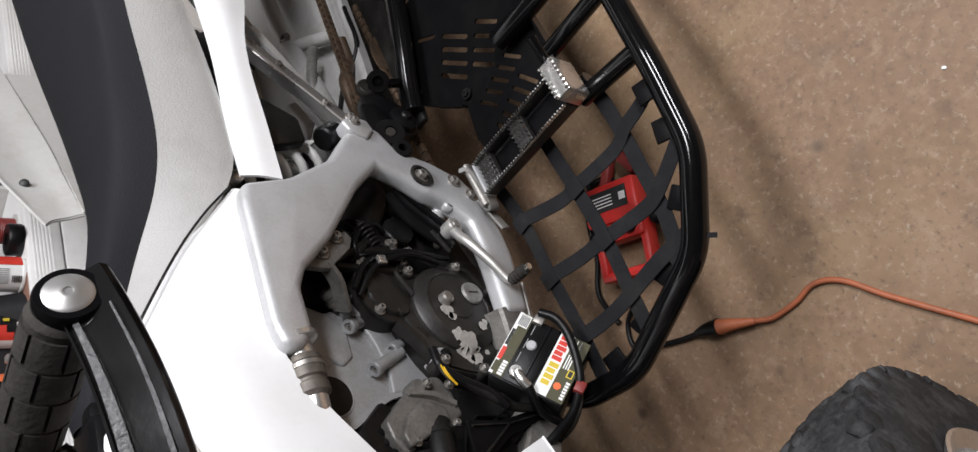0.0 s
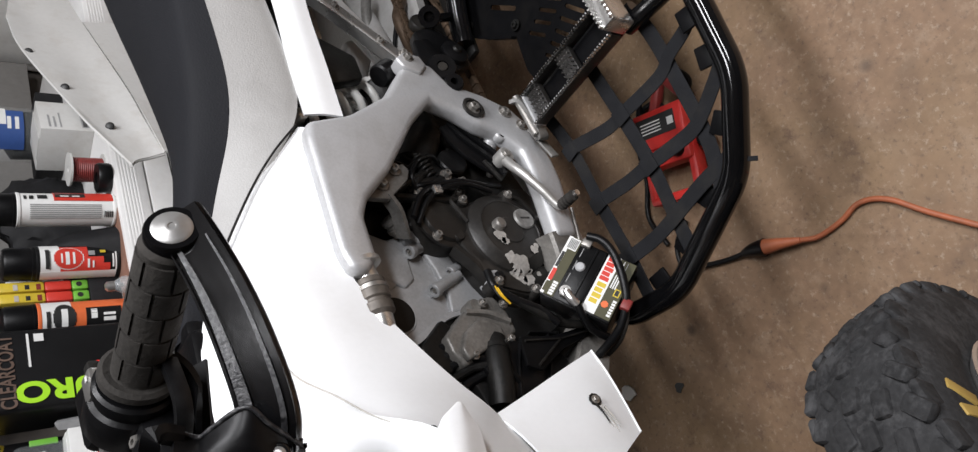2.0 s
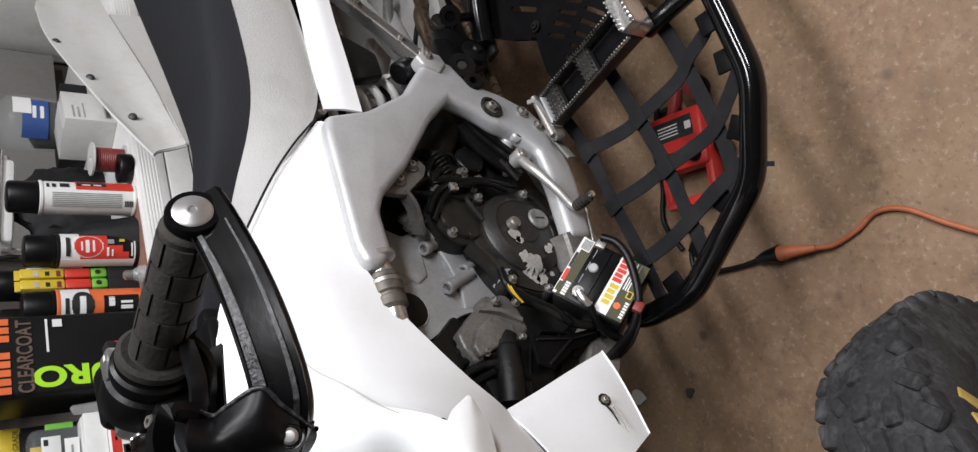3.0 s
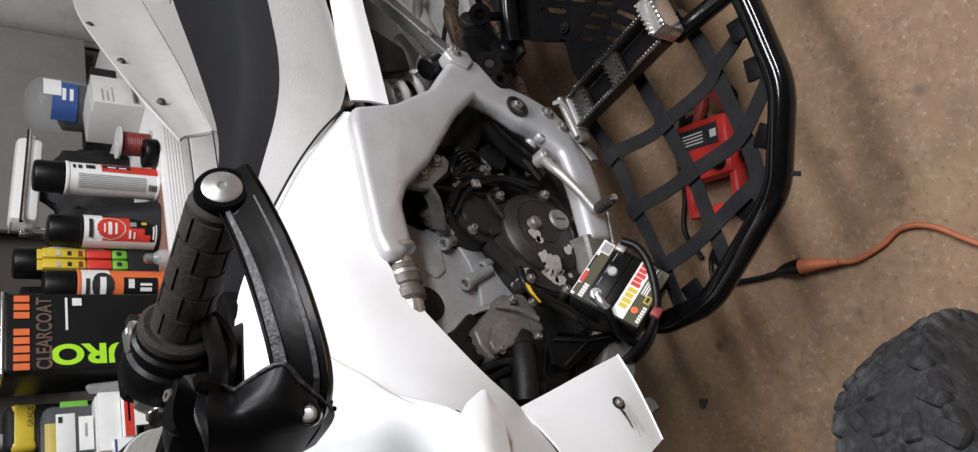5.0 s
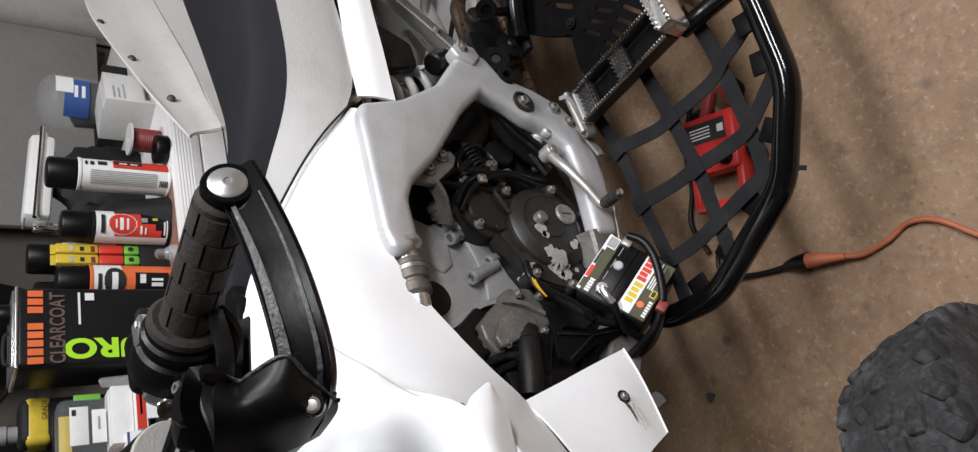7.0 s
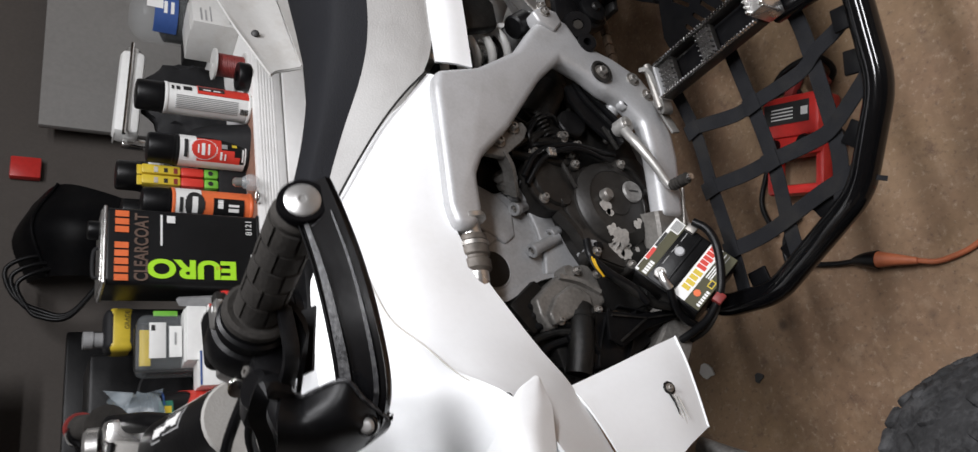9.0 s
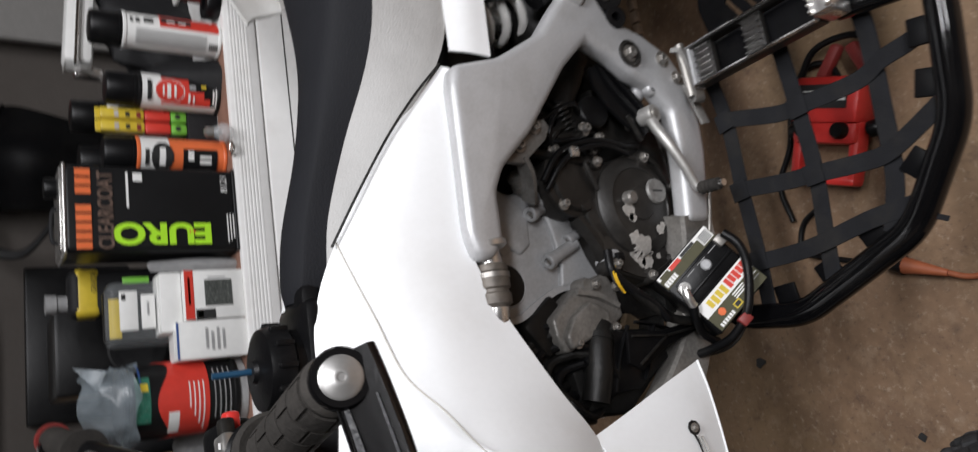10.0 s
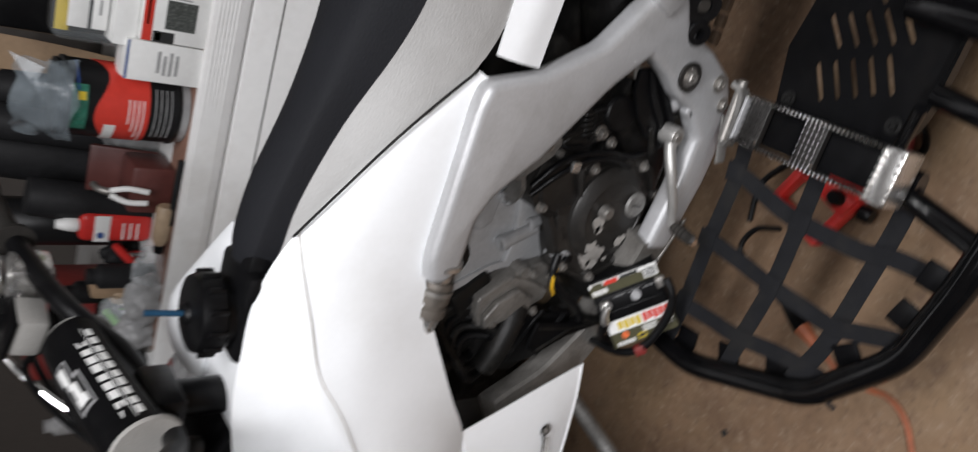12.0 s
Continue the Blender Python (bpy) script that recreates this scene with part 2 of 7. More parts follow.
def link(name, bm, mat, angle=35):
    me = bpy.data.meshes.new(name)
    bmesh.ops.recalc_face_normals(bm, faces=bm.faces)
    bm.to_mesh(me)
    bm.free()
    me.transform(Matrix.Diagonal((UNIT, UNIT, UNIT, 1)))
    me.materials.append(mat)
    me.shade_smooth()
    me.set_sharp_from_angle(angle=radians(angle))
    return new(name, me)


def part(name, bm, mat, parent, label="", angle=35):
    ob = link(name, bm, mat, angle)
    ob.parent = parent
    if label:
        ob["label"] = label
    return ob


def thing(name, bm, mat, label, category, kind="", group="", angle=35):
    return tagged(link(name, bm, mat, angle), label, category, group, kind)


def merged(*bms):
    out = bmesh.new()
    for b in bms:
        me = bpy.data.meshes.new("tmp")
        b.to_mesh(me)
        b.free()
        out.from_mesh(me)
        bpy.data.meshes.remove(me)
    return out


def box(c, size, bevel=0.002, m=None, seg=2):
    bm = bmesh.new()
    bmesh.ops.create_cube(bm, size=1.0)
    bmesh.ops.scale(bm, vec=size, verts=bm.verts)
    if bevel:
        bmesh.ops.bevel(bm, geom=bm.edges[:], offset=min(bevel, min(size) * 0.45), segments=seg, affect="EDGES", profile=0.5)
    bmesh.ops.transform(bm, matrix=Matrix.Translation(c) @ (m or Matrix()), verts=bm.verts)
    return bm


def frame_at(p, axis):
    z = Vector(axis).normalized()
    return Matrix.Translation(p) @ z.to_track_quat("Z", "Y").to_matrix().to_4x4()


def lathe(profile, p=(0, 0, 0), axis=(0, 0, 1), seg=32):
    """profile: pairs of radius and height, turned about the axis from p."""
    bm = bmesh.new()
    m = frame_at(p, axis)
    rings = []
    for r, h in profile:
        if r < 1e-6:
            rings.append([bm.verts.new(m @ Vector((0, 0, h)))])
        else:
            rings.append([bm.verts.new(m @ Vector((r * math.cos(a), r * math.sin(a), h))) for a in (2 * math.pi * i / seg for i in range(seg))])
    for a, b in zip(rings, rings[1:]):
        for i in range(seg):
            j = (i + 1) % seg
            if len(a) == 1 and len(b) > 1:
                bm.faces.new((a[0], b[j], b[i]))
            elif len(b) == 1 and len(a) > 1:
                bm.faces.new((a[i], a[j], b[0]))
            elif len(a) > 1:
                bm.faces.new((a[i], a[j], b[j], b[i]))
    for r in (rings[0], rings[-1]):
        if len(r) > 1:
            bm.faces.new(r)
    return bm


def rod(p, q, r, r2=None, seg=20, bevel=0.0):
    p, q = Vector(p), Vector(q)
    h, r2 = (q - p).length, r if r2 is None else r2
    b = min(bevel, r * 0.5, h * 0.4)
    prof = [(0, 0), (r - b, 0), (r, b), (r2, h - b), (r2 - b, h), (0, h)] if b else [(0, 0), (r, 0), (r2, h), (0, h)]
    return lathe(prof, p, q - p, seg)


def smooth_path(pts, n=6):
    P = [Vector(p) for p in pts]
    if len(P) < 3:
        return P
    out = []
    Q = [2 * P[0] - P[1]] + P + [2 * P[-1] - P[-2]]
    for i in range(1, len(Q) - 2):
        for k in range(n):
            t = k / n
            a, b, c, d = Q[i - 1:i + 3]
            out.append(0.5 * (2 * b + (c - a) * t + (2 * a - 5 * b + 4 * c - d) * t * t + (3 * b - a - 3 * c + d) * t ** 3))
    return out + [P[-1]]


def sweep(pts, section, n=6, up=None, caps=True, taper=None):
    """Carries a closed 2D section along a smoothed path."""
    P = smooth_path(pts, n) if n else [Vector(p) for p in pts]
    bm = bmesh.new()
    rings, ref = [], Vector(up) if up else None
    for i, p in enumerate(P):
        t = (P[min(i + 1, len(P) - 1)] - P[max(i - 1, 0)]).normalized()
        if ref is None:
            ref = Vector((0, 0, 1)) if abs(t.z) < 0.9 else Vector((1, 0, 0))
        s = t.cross(ref).normalized()
        v = s.cross(t).normalized()
        if not up:
            ref = v
        k = taper[0] + (taper[1] - taper[0]) * i / (len(P) - 1) if taper else 1.0
        rings.append([bm.verts.new(p + s * (a * k) + v * (b * k)) for a, b in section])
    m = len(section)
    for a, b in zip(rings, rings[1:]):
        for i in range(m):
            bm.faces.new((a[i], a[(i + 1) % m], b[(i + 1) % m], b[i]))
    if caps:
        bm.faces.new(rings[0][::-1])
        bm.faces.new(rings[-1])
    return bm


def circle(r, seg=14):
    return [(r * math.cos(2 * math.pi * i / seg), r * math.sin(2 * math.pi * i / seg)) for i in range(seg)]


def tube(pts, r, n=6, seg=14, taper=None):
    return sweep(pts, circle(r, seg), n, taper=taper)


def bent(pts, radius, n=7):
    """A path of straight runs joined by tight rounded bends."""
    P = [Vector(p) for p in pts]
    out = [P[0]]
    for a, b, c in zip(P, P[1:], P[2:]):
        u, v = (a - b).normalized(), (c - b).normalized()
        d = min(radius, (a - b).length * .45, (c - b).length * .45)
        for k in range(n + 1):
            t = k / n
            out.append((1 - t) ** 2 * (b + u * d) + 2 * t * (1 - t) * b + t * t * (b + v * d))
    return out + [P[-1]]


def ribbon(pts, w, t=0.002, up=(0, 0, 1), n=5):
    a, b, c = w / 2, t / 2, t * 0.3
    return sweep(pts, [(-a, -b + c), (-a + c, -b), (a - c, -b), (a, -b + c), (a, b - c), (a - c, b), (-a + c, b), (-a, b - c)], n, up=up)


def prism(poly, y0, y1, bevel=0.004, seg=3, m=None):
    """An outline in x and z, given depth from y0 to y1, with rounded edges."""
    bm = bmesh.new()
    f = bm.faces.new([bm.verts.new((x, y0, z)) for x, z in poly])
    r = bmesh.ops.extrude_face_region(bm, geom=[f])
    bmesh.ops.translate(bm, vec=(0, y1 - y0, 0), verts=[v for v in r["geom"] if isinstance(v, bmesh.types.BMVert)])
    if bevel:
        bmesh.ops.bevel(bm, geom=bm.edges[:], offset=bevel, segments=seg, affect="EDGES", profile=0.5, clamp_overlap=True)
    if m:
        bmesh.ops.transform(bm, matrix=m, verts=bm.verts)
    return bm


def curve_rows(rows, n):
    """Smooth rows of points along and across."""
    dense = [smooth_path(r, n) for r in rows]
    cols = list(zip(*dense))
    return list(zip(*[smooth_path(c, n) for c in cols]))


def shell(rows, n=5, thick=0.003, mirror=False):
    """A curved sheet through rows of points, with a thickness."""
    G = curve_rows(rows, n)
    bm = bmesh.new()
    V = [[bm.verts.new((p.x, -p.y if mirror else p.y, p.z)) for p in r] for r in G]
    for a, b in zip(V, V[1:]):
        for i in range(len(a) - 1):
            bm.faces.new((a[i], a[i + 1], b[i + 1], b[i]))
    bmesh.ops.recalc_face_normals(bm, faces=bm.faces)
    if thick:
        bmesh.ops.solidify(bm, geom=bm.faces[:], thickness=thick)
    return bm


def coil(p, q, R, r, turns, seg=12):
    p, q = Vector(p), Vector(q)
    m = frame_at(p, q - p)
    h = (q - p).length
    N = int(turns * 18)
    pts = [m @ Vector((R * math.cos(2 * math.pi * turns * i / N), R * math.sin(2 * math.pi * turns * i / N), h * i / N)) for i in range(N + 1)]
    return sweep(pts, circle(r, seg), 0)


def hexbolt(p, axis, r=0.006, h=0.006):
    a = Vector(axis).normalized()
    w = lathe([(0, 0), (r * 1.5, 0), (r * 1.5, h * 0.25), (0, h * 0.25)], p, a, 20)
    k = lathe([(0, h * 0.25), (r, h * 0.25), (r, h * 0.85), (r * 0.85, h), (0.45 * r, h), (0.4 * r, h * 0.6), (0, h * 0.6)], p, a, 6)
    return merged(w, k)


def letters(text, size, m, mat, parent, name="lettering", depth=0.0004, bold=0.0):
    cu = bpy.data.curves.new("text", "FONT")
    cu.body, cu.size, cu.extrude, cu.align_x, cu.align_y, cu.offset = text, size, depth, "CENTER", "CENTER", bold
    tmp = new("text", cu)
    me = bpy.data.meshes.new_from_object(tmp)
    bpy.data.objects.remove(tmp)
    me.transform(Matrix.Diagonal((UNIT, UNIT, UNIT, 1)) @ m)
    me.materials.append(mat)
    ob = new(name, me)
    ob.parent = parent
    return ob


def facing(p, right, up):
    """A pose whose x axis is right and y axis is up, at p."""
    r, u = Vector(right).normalized(), Vector(up).normalized()
    return Matrix.Translation(p) @ Matrix((r, u, r.cross(u))).transposed().to_4x4()


def arc(R, h0, h1, a0, a1, p, t=.0006):
    """A piece of a label wrapped round an upright can."""
    n = max(4, int(abs(a1 - a0) / 9))
    bm = bmesh.new()
    rows = [[bm.verts.new((p[0] + R * math.cos(radians(a0 + (a1 - a0) * i / n)), p[1] + R * math.sin(radians(a0 + (a1 - a0) * i / n)), p[2] + h)) for i in range(n + 1)] for h in (h0, h1)]
    for i in range(n):
        bm.faces.new((rows[0][i], rows[0][i + 1], rows[1][i + 1], rows[1][i]))
    bmesh.ops.recalc_face_normals(bm, faces=bm.faces)
    bmesh.ops.solidify(bm, geom=bm.faces[:], thickness=t)
    return bm


# ---- the setting ----
def slab(name, c, size, mat, bevel=0.0):
    return thing(name, box(c, size, bevel), mat, "", "", "structure")


floor = slab("floor", (0, -0.5, -0.05), (7.0, 6.0, 0.1), CONCRETE)
tagged(floor, "brown oil-stained bare concrete garage floor", "floor")
tagged(slab("wall_north", (0, 1.36, 1.25), (7.0, 0.1, 2.5), WALL), "dull grey painted garage wall", "wall")
tagged(slab("wall_south", (0, -3.45, 1.25), (7.0, 0.1, 2.5), WALL), "dull grey painted garage wall", "wall")
tagged(slab("wall_east", (3.45, -1.05, 1.25), (0.1, 4.7, 2.5), WALL), "dull grey painted garage wall", "wall")
tagged(slab("wall_west", (-3.45, -1.05, 1.25), (0.1, 4.7, 2.5), WALL), "dull grey painted garage wall", "wall")
tagged(slab("ceiling", (0, -1.05, 2.55), (7.0, 4.9, 0.1), CEIL), "pale painted garage ceiling", "ceiling")


# ---- white chest freezer behind the quad bike ----
def chest_freezer():
    g = group_of("chest_freezer", "white enamelled chest freezer with rusty lid edge, covered in clutter", "freezer")
    part("cabinet", box((0.05, 0.895, 0.3125), (2.13, 0.668, 0.625), 0.004), ENAMEL, g)
    part("lid", box((0.05, 0.90, 0.6575), (2.14, 0.68, 0.060), 0.004), ENAMEL, g)
    for z in (0.646, 0.652, 0.658, 0.664, 0.670, 0.676):
        part("trim_rib", box((0.05, 0.5600, z), (2.13, 0.0010, 0.0042), 0.0003), ENAMEL, g)
    part("lid_edge", box((0.05, 0.574, 0.6845), (2.12, 0.014, 0.005), 0.001), RUST, g, "rust-stained lid edge")
    part("lid_rust", box((-.20, .604, .6880), (1.10, .066, .001), 0), RUST, g, "rust-brown worn strip on the lid")
    part("panel_seam", box((0.05, 0.5607, 0.575), (2.12, 0.0012, 0.0020), 0), INK, g)
    return g


chest_freezer()


def back_board():
    tagged(thing("leaning_board", box((0.985, 1.24, 0.875), (0.73, 0.02, 0.375), 0.003), PANEL,
                 "pale grey board leaning on the wall behind the freezer", "board"))
    g = group_of("white_cabinet", "tall white painted cabinet beside the freezer", "cabinet")
    part("body", box((1.78, 1.02, 0.75), (0.80, 0.55, 1.5), 0.01), BOARD, g)
    part("side_panel", box((1.3765, 1.02, 0.77), (0.007, 0.47, 1.36), 0.003), BOARD, g)
    part("door", box((1.78, 0.738, 0.77), (0.77, 0.014, 1.40), 0.004), BOARD, g)
    part("handle", rod((1.43, 0.715, 0.80), (1.43, 0.715, 0.95), .006), STEEL, g)
    g = group_of("wall_shelf", "white chipped painted wooden wall shelf with apron board", "shelf")
    part("apron", box((-0.895, 1.17, 1.171), (1.71, 0.022, 0.131), 0.003), BOARD, g)
    part("shelf_top", box((-0.895, 1.24, 1.245), (1.71, 0.16, 0.02), 0.003), BOARD, g)
    part("bracket", box((-1.6, 1.25, 1.16), (0.03, 0.12, 0.15), 0.003), BOARD, g)


back_board()

# ---- quad bike ----
quad = group_of("quad_bike", "white sport quad bike with bare aluminium frame, side cover removed", "quad bike")

# frame
SPAR = [(-.25, .655), (-.222, .662), (-.06, .656), (-.036, .650), (-.019, .587), (.022, .520), (.066, .486), (.084, .470), (.100, .442),
        (.094, .418), (.062, .400), (.046, .345), (.022, .298), (-.031, .262), (-.114, .268), (-.21, .290), (-.21, .332), (-.12, .318),
        (-.058, .316), (-.026, .346), (-.016, .376), (.004, .405), (.022, .446), (-.02, .490), (-.105, .556), (-.15, .603), (-.178, .617),
        (-.229, .618), (-.25, .632)]
spar = part("frame_spar", prism(SPAR, -.104, -.074, .010, 4), ALU, quad, "satin cast aluminium frame spar")
part("frame_spar", prism(SPAR, .064, .104, .007, 3), ALU, quad)
part("weld_bead", lathe([(.018, -.006), (.0225, -.002), (.0225, .003), (.018, .006)], (-.232, -.084, .632), (-1, 0, -.12), 20), ALUBRIGHT, spar)
part("frame_lug", prism([(.066, .448), (.076, .474), (.092, .482), (.106, .464), (.102, .438), (.084, .432)], -.109, -.085, .004, 3), ALU, spar)
part("lug_bolt", hexbolt((.094, -.109, .462), (0, -1, 0), .005, .007), STEEL, spar)
part("bolt_recess", lathe([(0, 0), (.017, 0), (.018, .004), (.0135, .005), (.012, .001), (0, .001)], (.0115, -.104, .3790), (0, -1, 0), 28), DARKCASE, spar)
part("engine_bolt", hexbolt((.0115, -.1045, .3790), (0, -1, 0), .0075, .009), STEEL, spar)
part("frame_eyelet", prism([(-.020, .348), (-.032, .348), (-.038, .338), (-.032, .328), (-.018, .332)], -.098, -.084, .004, 3), ALU, spar)
# Near-black disc on the eyelet paints the shade of its bore.
part("bore_dark_disc", lathe([(0, .0006), (.0055, .0006), (.0055, 0), (0, 0)], (-.028, -.0982, .338), (0, -1, 0), 20), GRIMEFILL, spar)
part("frame_boss", hexbolt((.012, -.104, .318), (0, -1, 0), .0075, .006), STEEL, spar)
part("frame_boss", hexbolt((-.012, -.104, .297), (0, -1, 0), .0065, .006), STEEL, spar)
rail = part("lower_rail", sweep([(-.195, -.084, .314), (-.235, -.072, .308), (-.28, -.045, .295), (-.36, -.04, .31), (-.43, -.05, .38), (-.47, -.06, .46)],
            [(-.018, -.022), (-.014, -.026), (.014, -.026), (.018, -.022), (.018, .022), (.014, .026), (-.014, .026), (-.018, .022)], 6, up=(0, 0, 1)), PUMPCASE, quad)
part("lower_rail", sweep([(-.195, .084, .316), (-.27, .084, .330), (-.34, .085, .352), (-.42, .085, .40)],
     [(-.018, -.026), (.018, -.026), (.018, .026), (-.018, .026)], 6, up=(0, 0, 1)), ALU, quad)
part("side_rod", rod((-.165, -.104, .280), (-.285, -.086, .298), .0028), STEEL, rail)
part("upper_rail", tube([(-.225, -.084, .634), (-.245, -.083, .630), (-.262, -.083, .628), (-.300, -.083, .629), (-.322, -.074, .626), (-.335, -.060, .62)], .0132), ALUBRIGHT, quad)
part("front_hose", tube([(-.326, -.070, .624), (-.345, -.062, .612), (-.375, -.052, .59), (-.40, -.040, .55)], .013), BLACKPL, quad)
boot = part("pipe_sleeve", lathe([(.0135, 0), (.0165, .001), (.0175, .004), (.0175, .008), (.0155, .010), (.0155, .013), (.0180, .015), (.0180, .025), (.0155, .027),
            (.0155, .030), (.0178, .032), (.0178, .042), (.0150, .044), (.0135, .046)], (-.252, -.083, .6285), (-1, 0, .015), 30), BROWNHOSE, quad, "banded brown rubber pipe sleeve")
part("sleeve_clamp", lathe([(.0178, .0), (.0188, .0), (.0188, .005), (.0178, .005)], (-.262, -.083, .6287), (-1, 0, .015), 28), STEEL, boot)
mount = part("engine_mount", prism([(-.114, .592), (-.079, .521), (-.090, .514), (-.106, .522), (-.138, .560), (-.136, .589)], -.083, -.073, .003, 2), DIRTYCASE, quad)
part("mount_arm", sweep([(-.128, -.076, .560), (-.146, -.070, .548), (-.160, -.058, .540), (-.170, -.045, .532)], [(-.003, -.009), (.003, -.009), (.003, .009), (-.003, .009)], 5, up=(0, -1, 0)), DIRTYCASE, mount)
for x, z in ((-.117, .566), (-.093, .540)):
    part("mount_bolt", hexbolt((x, -.084, z), (0, -1, 0), .006, .008), STEEL, quad)

# engine
engine = part("crankcase", prism([(-0.136, 0.591), (-0.152, 0.536), (-0.143, 0.510), (-0.166, 0.477), (-0.184, 0.429), (-0.231, 0.390), (-0.247, 0.382), (-0.260, 0.401), (-0.269, 0.460), (-0.274, 0.490), (-0.289, 0.522), (-0.304, 0.550), (-0.306, 0.576), (-0.301, 0.626), (-0.216, 0.641)], -.014, .11, .005, 3), CASE, quad, "dull grey cast engine case with bolt bosses")
part("case_plate", prism([(-0.161, 0.489), (-0.169, 0.477), (-0.185, 0.430), (-0.230, 0.392), (-0.245, 0.385), (-0.258, 0.405), (-0.267, 0.459), (-0.270, 0.485), (-0.237, 0.479), (-0.199, 0.486), (-0.179, 0.493)], -.021, -.006, .004, 3), CASE, engine)
part("case_plate", prism([(-0.138, 0.576), (-0.156, 0.538), (-0.176, 0.516), (-0.216, 0.519), (-0.228, 0.536), (-0.206, 0.576), (-0.184, 0.606)], -.018, -.006, .004, 3), CASE, engine)
part("case_step", prism([(-.202, .551), (-.222, .546), (-.230, .561), (-.214, .572)], -.0165, -.006, .003, 2), CASE, engine)
part("case_lip", sweep([(-.306, -.016, .572), (-.302, -.016, .550), (-.288, -.016, .524), (-.273, -.017, .492), (-.268, -.017, .462)], [(-.003, -.004), (.003, -.004), (.002, .004), (-.002, .004)], 5), CASE, engine)
part("case_hole", lathe([(.0240, .0005), (.0262, .0015), (.0275, 0), (.0275, -.012), (.0240, -.012)], (-.263, -.0145, .562), (0, -1, 0), 36), CASE, engine)
# The hole isn't cut; a near-black disc stands for its shade.
part("recess_dark_disc", lathe([(0, 0), (.0242, 0), (.0242, .003), (0, .003)], (-.263, -.0135, .562), (0, -1, 0), 30), GRIMEFILL, engine)
for tip, base, r in (((-.181, -.026, .520), (-.166, -.020, .486), .0085), ((-.240, -.026, .505), (-.217, -.024, .456), .0085), ((-.214, -.024, .468), (-.196, -.024, .432), .0075)):
    tip, base = Vector(tip), Vector(base)
    d = (tip - base).normalized()
    h = (tip - base).length
    b = part("case_boss", lathe([(0, 0), (r * .9, 0), (r * .95, h - .010), (r * 1.12, h - .008), (r * 1.12, h - .001), (r, h), (r * .62, h), (r * .56, h - .005), (0, h - .005)], base, d, 22), CASE, engine)
    part("boss_bolt", lathe([(0, 0), (r * .48, 0), (r * .48, .003), (r * .2, .003), (r * .18, .001), (0, .001)], tip - d * .005, d, 6), STEEL, b)
    part("boss_web", sweep([base + Vector((0, .008, 0)), (base + tip) / 2 + Vector((0, .012, 0)), tip + Vector((0, .014, 0))], [(-.005, -.008), (.005, -.008), (.003, .008), (-.003, .008)], 3, up=(0, -1, 0)), CASE, b)
stub = part("hose_stub", lathe([(0, 0), (.010, 0), (.010, .018), (.012, .020), (.012, .026), (.007, .027), (0, .022)], (-.150, -.024, .520), (.45, -.3, .5), 20), DIRTYCASE, engine)
part("stub_clamp", lathe([(.0104, 0), (.0122, 0), (.0122, .006), (.0104, .006)], (-.146, -.027, .525), (.45, -.3, .5), 20), STEEL, stub)
housing = part("thermostat_housing", prism([(-.131, .512), (-.128, .486), (-.146, .476), (-.168, .489), (-.172, .506), (-.156, .520)], -.034, -.01, .005, 3), CASE, engine, "pale cast thermostat housing")
part("housing_screw", hexbolt((-.138, -.033, .486), (0, -1, 0), .0042, .006), ALUBRIGHT, housing)
part("housing_screw", hexbolt((-.150, -.033, .498), (0, -1, 0), .0042, .006), STEEL, housing)
part("breather_elbow", tube([(-.150, -.030, .510), (-.138, -.038, .500), (-.132, -.036, .478), (-.140, -.030, .462)], .0058, 6, 12), GRIMEFILL, engine)

# generator cover with peeled paint
GX, GZ, GR = -.178, .376, .064


def cover_face(x, z):
    r = math.hypot(x - GX, z - GZ)
    return -.0715 if r < .048 else -.0715 + (r - .048) * .5 if r < GR else -.0575


cover = part("generator_cover", lathe([(0, .0215), (.020, .0215), (.0215, .020), (.047, .020), (.048, .0215), (GR - .002, .0145), (GR, .012), (GR + .002, -.03), (0, -.03)], (GX, -.05, GZ), (0, -1, 0), 56), DARKCASE, quad, "dark peeling round generator cover")
part("cover_flange", prism([(-.105, .365), (-.118, .318), (-.165, .292), (-.215, .296), (-.256, .326), (-.276, .375), (-.262, .425), (-.236, .440), (-.190, .458), (-.13, .44)], -.0575, -.02, .005, 2), DARKCASE, cover)
part("cover_lip", sweep([(-.110, -.058, .345), (-.122, -.058, .320), (-.165, -.058, .297), (-.213, -.058, .301), (-.250, -.058, .330), (-.268, -.058, .375), (-.257, -.058, .42)], [(-.004, -.003), (.004, -.003), (.003, .003), (-.003, .003)], 5), DARKCASE, cover)
part("round_plug", lathe([(0, .0035), (.0150, .0035), (.0165, .002), (.0170, 0), (0, 0)], (-.161, -.0712, .3455), (0, -1, 0), 32), DIRTYCASE, cover, "pale round inspection plug")
part("plug_slot", box((-.161, -.0750, .3455), (.0022, .0012, .016), 0), INK, cover)
part("centre_bolt", lathe([(0, .011), (.006, .011), (.0085, .009), (.0095, 0), (0, 0)], (-.172, -.0712, .398), (0, -1, 0), 24), STEEL, cover)

random.seed(4)


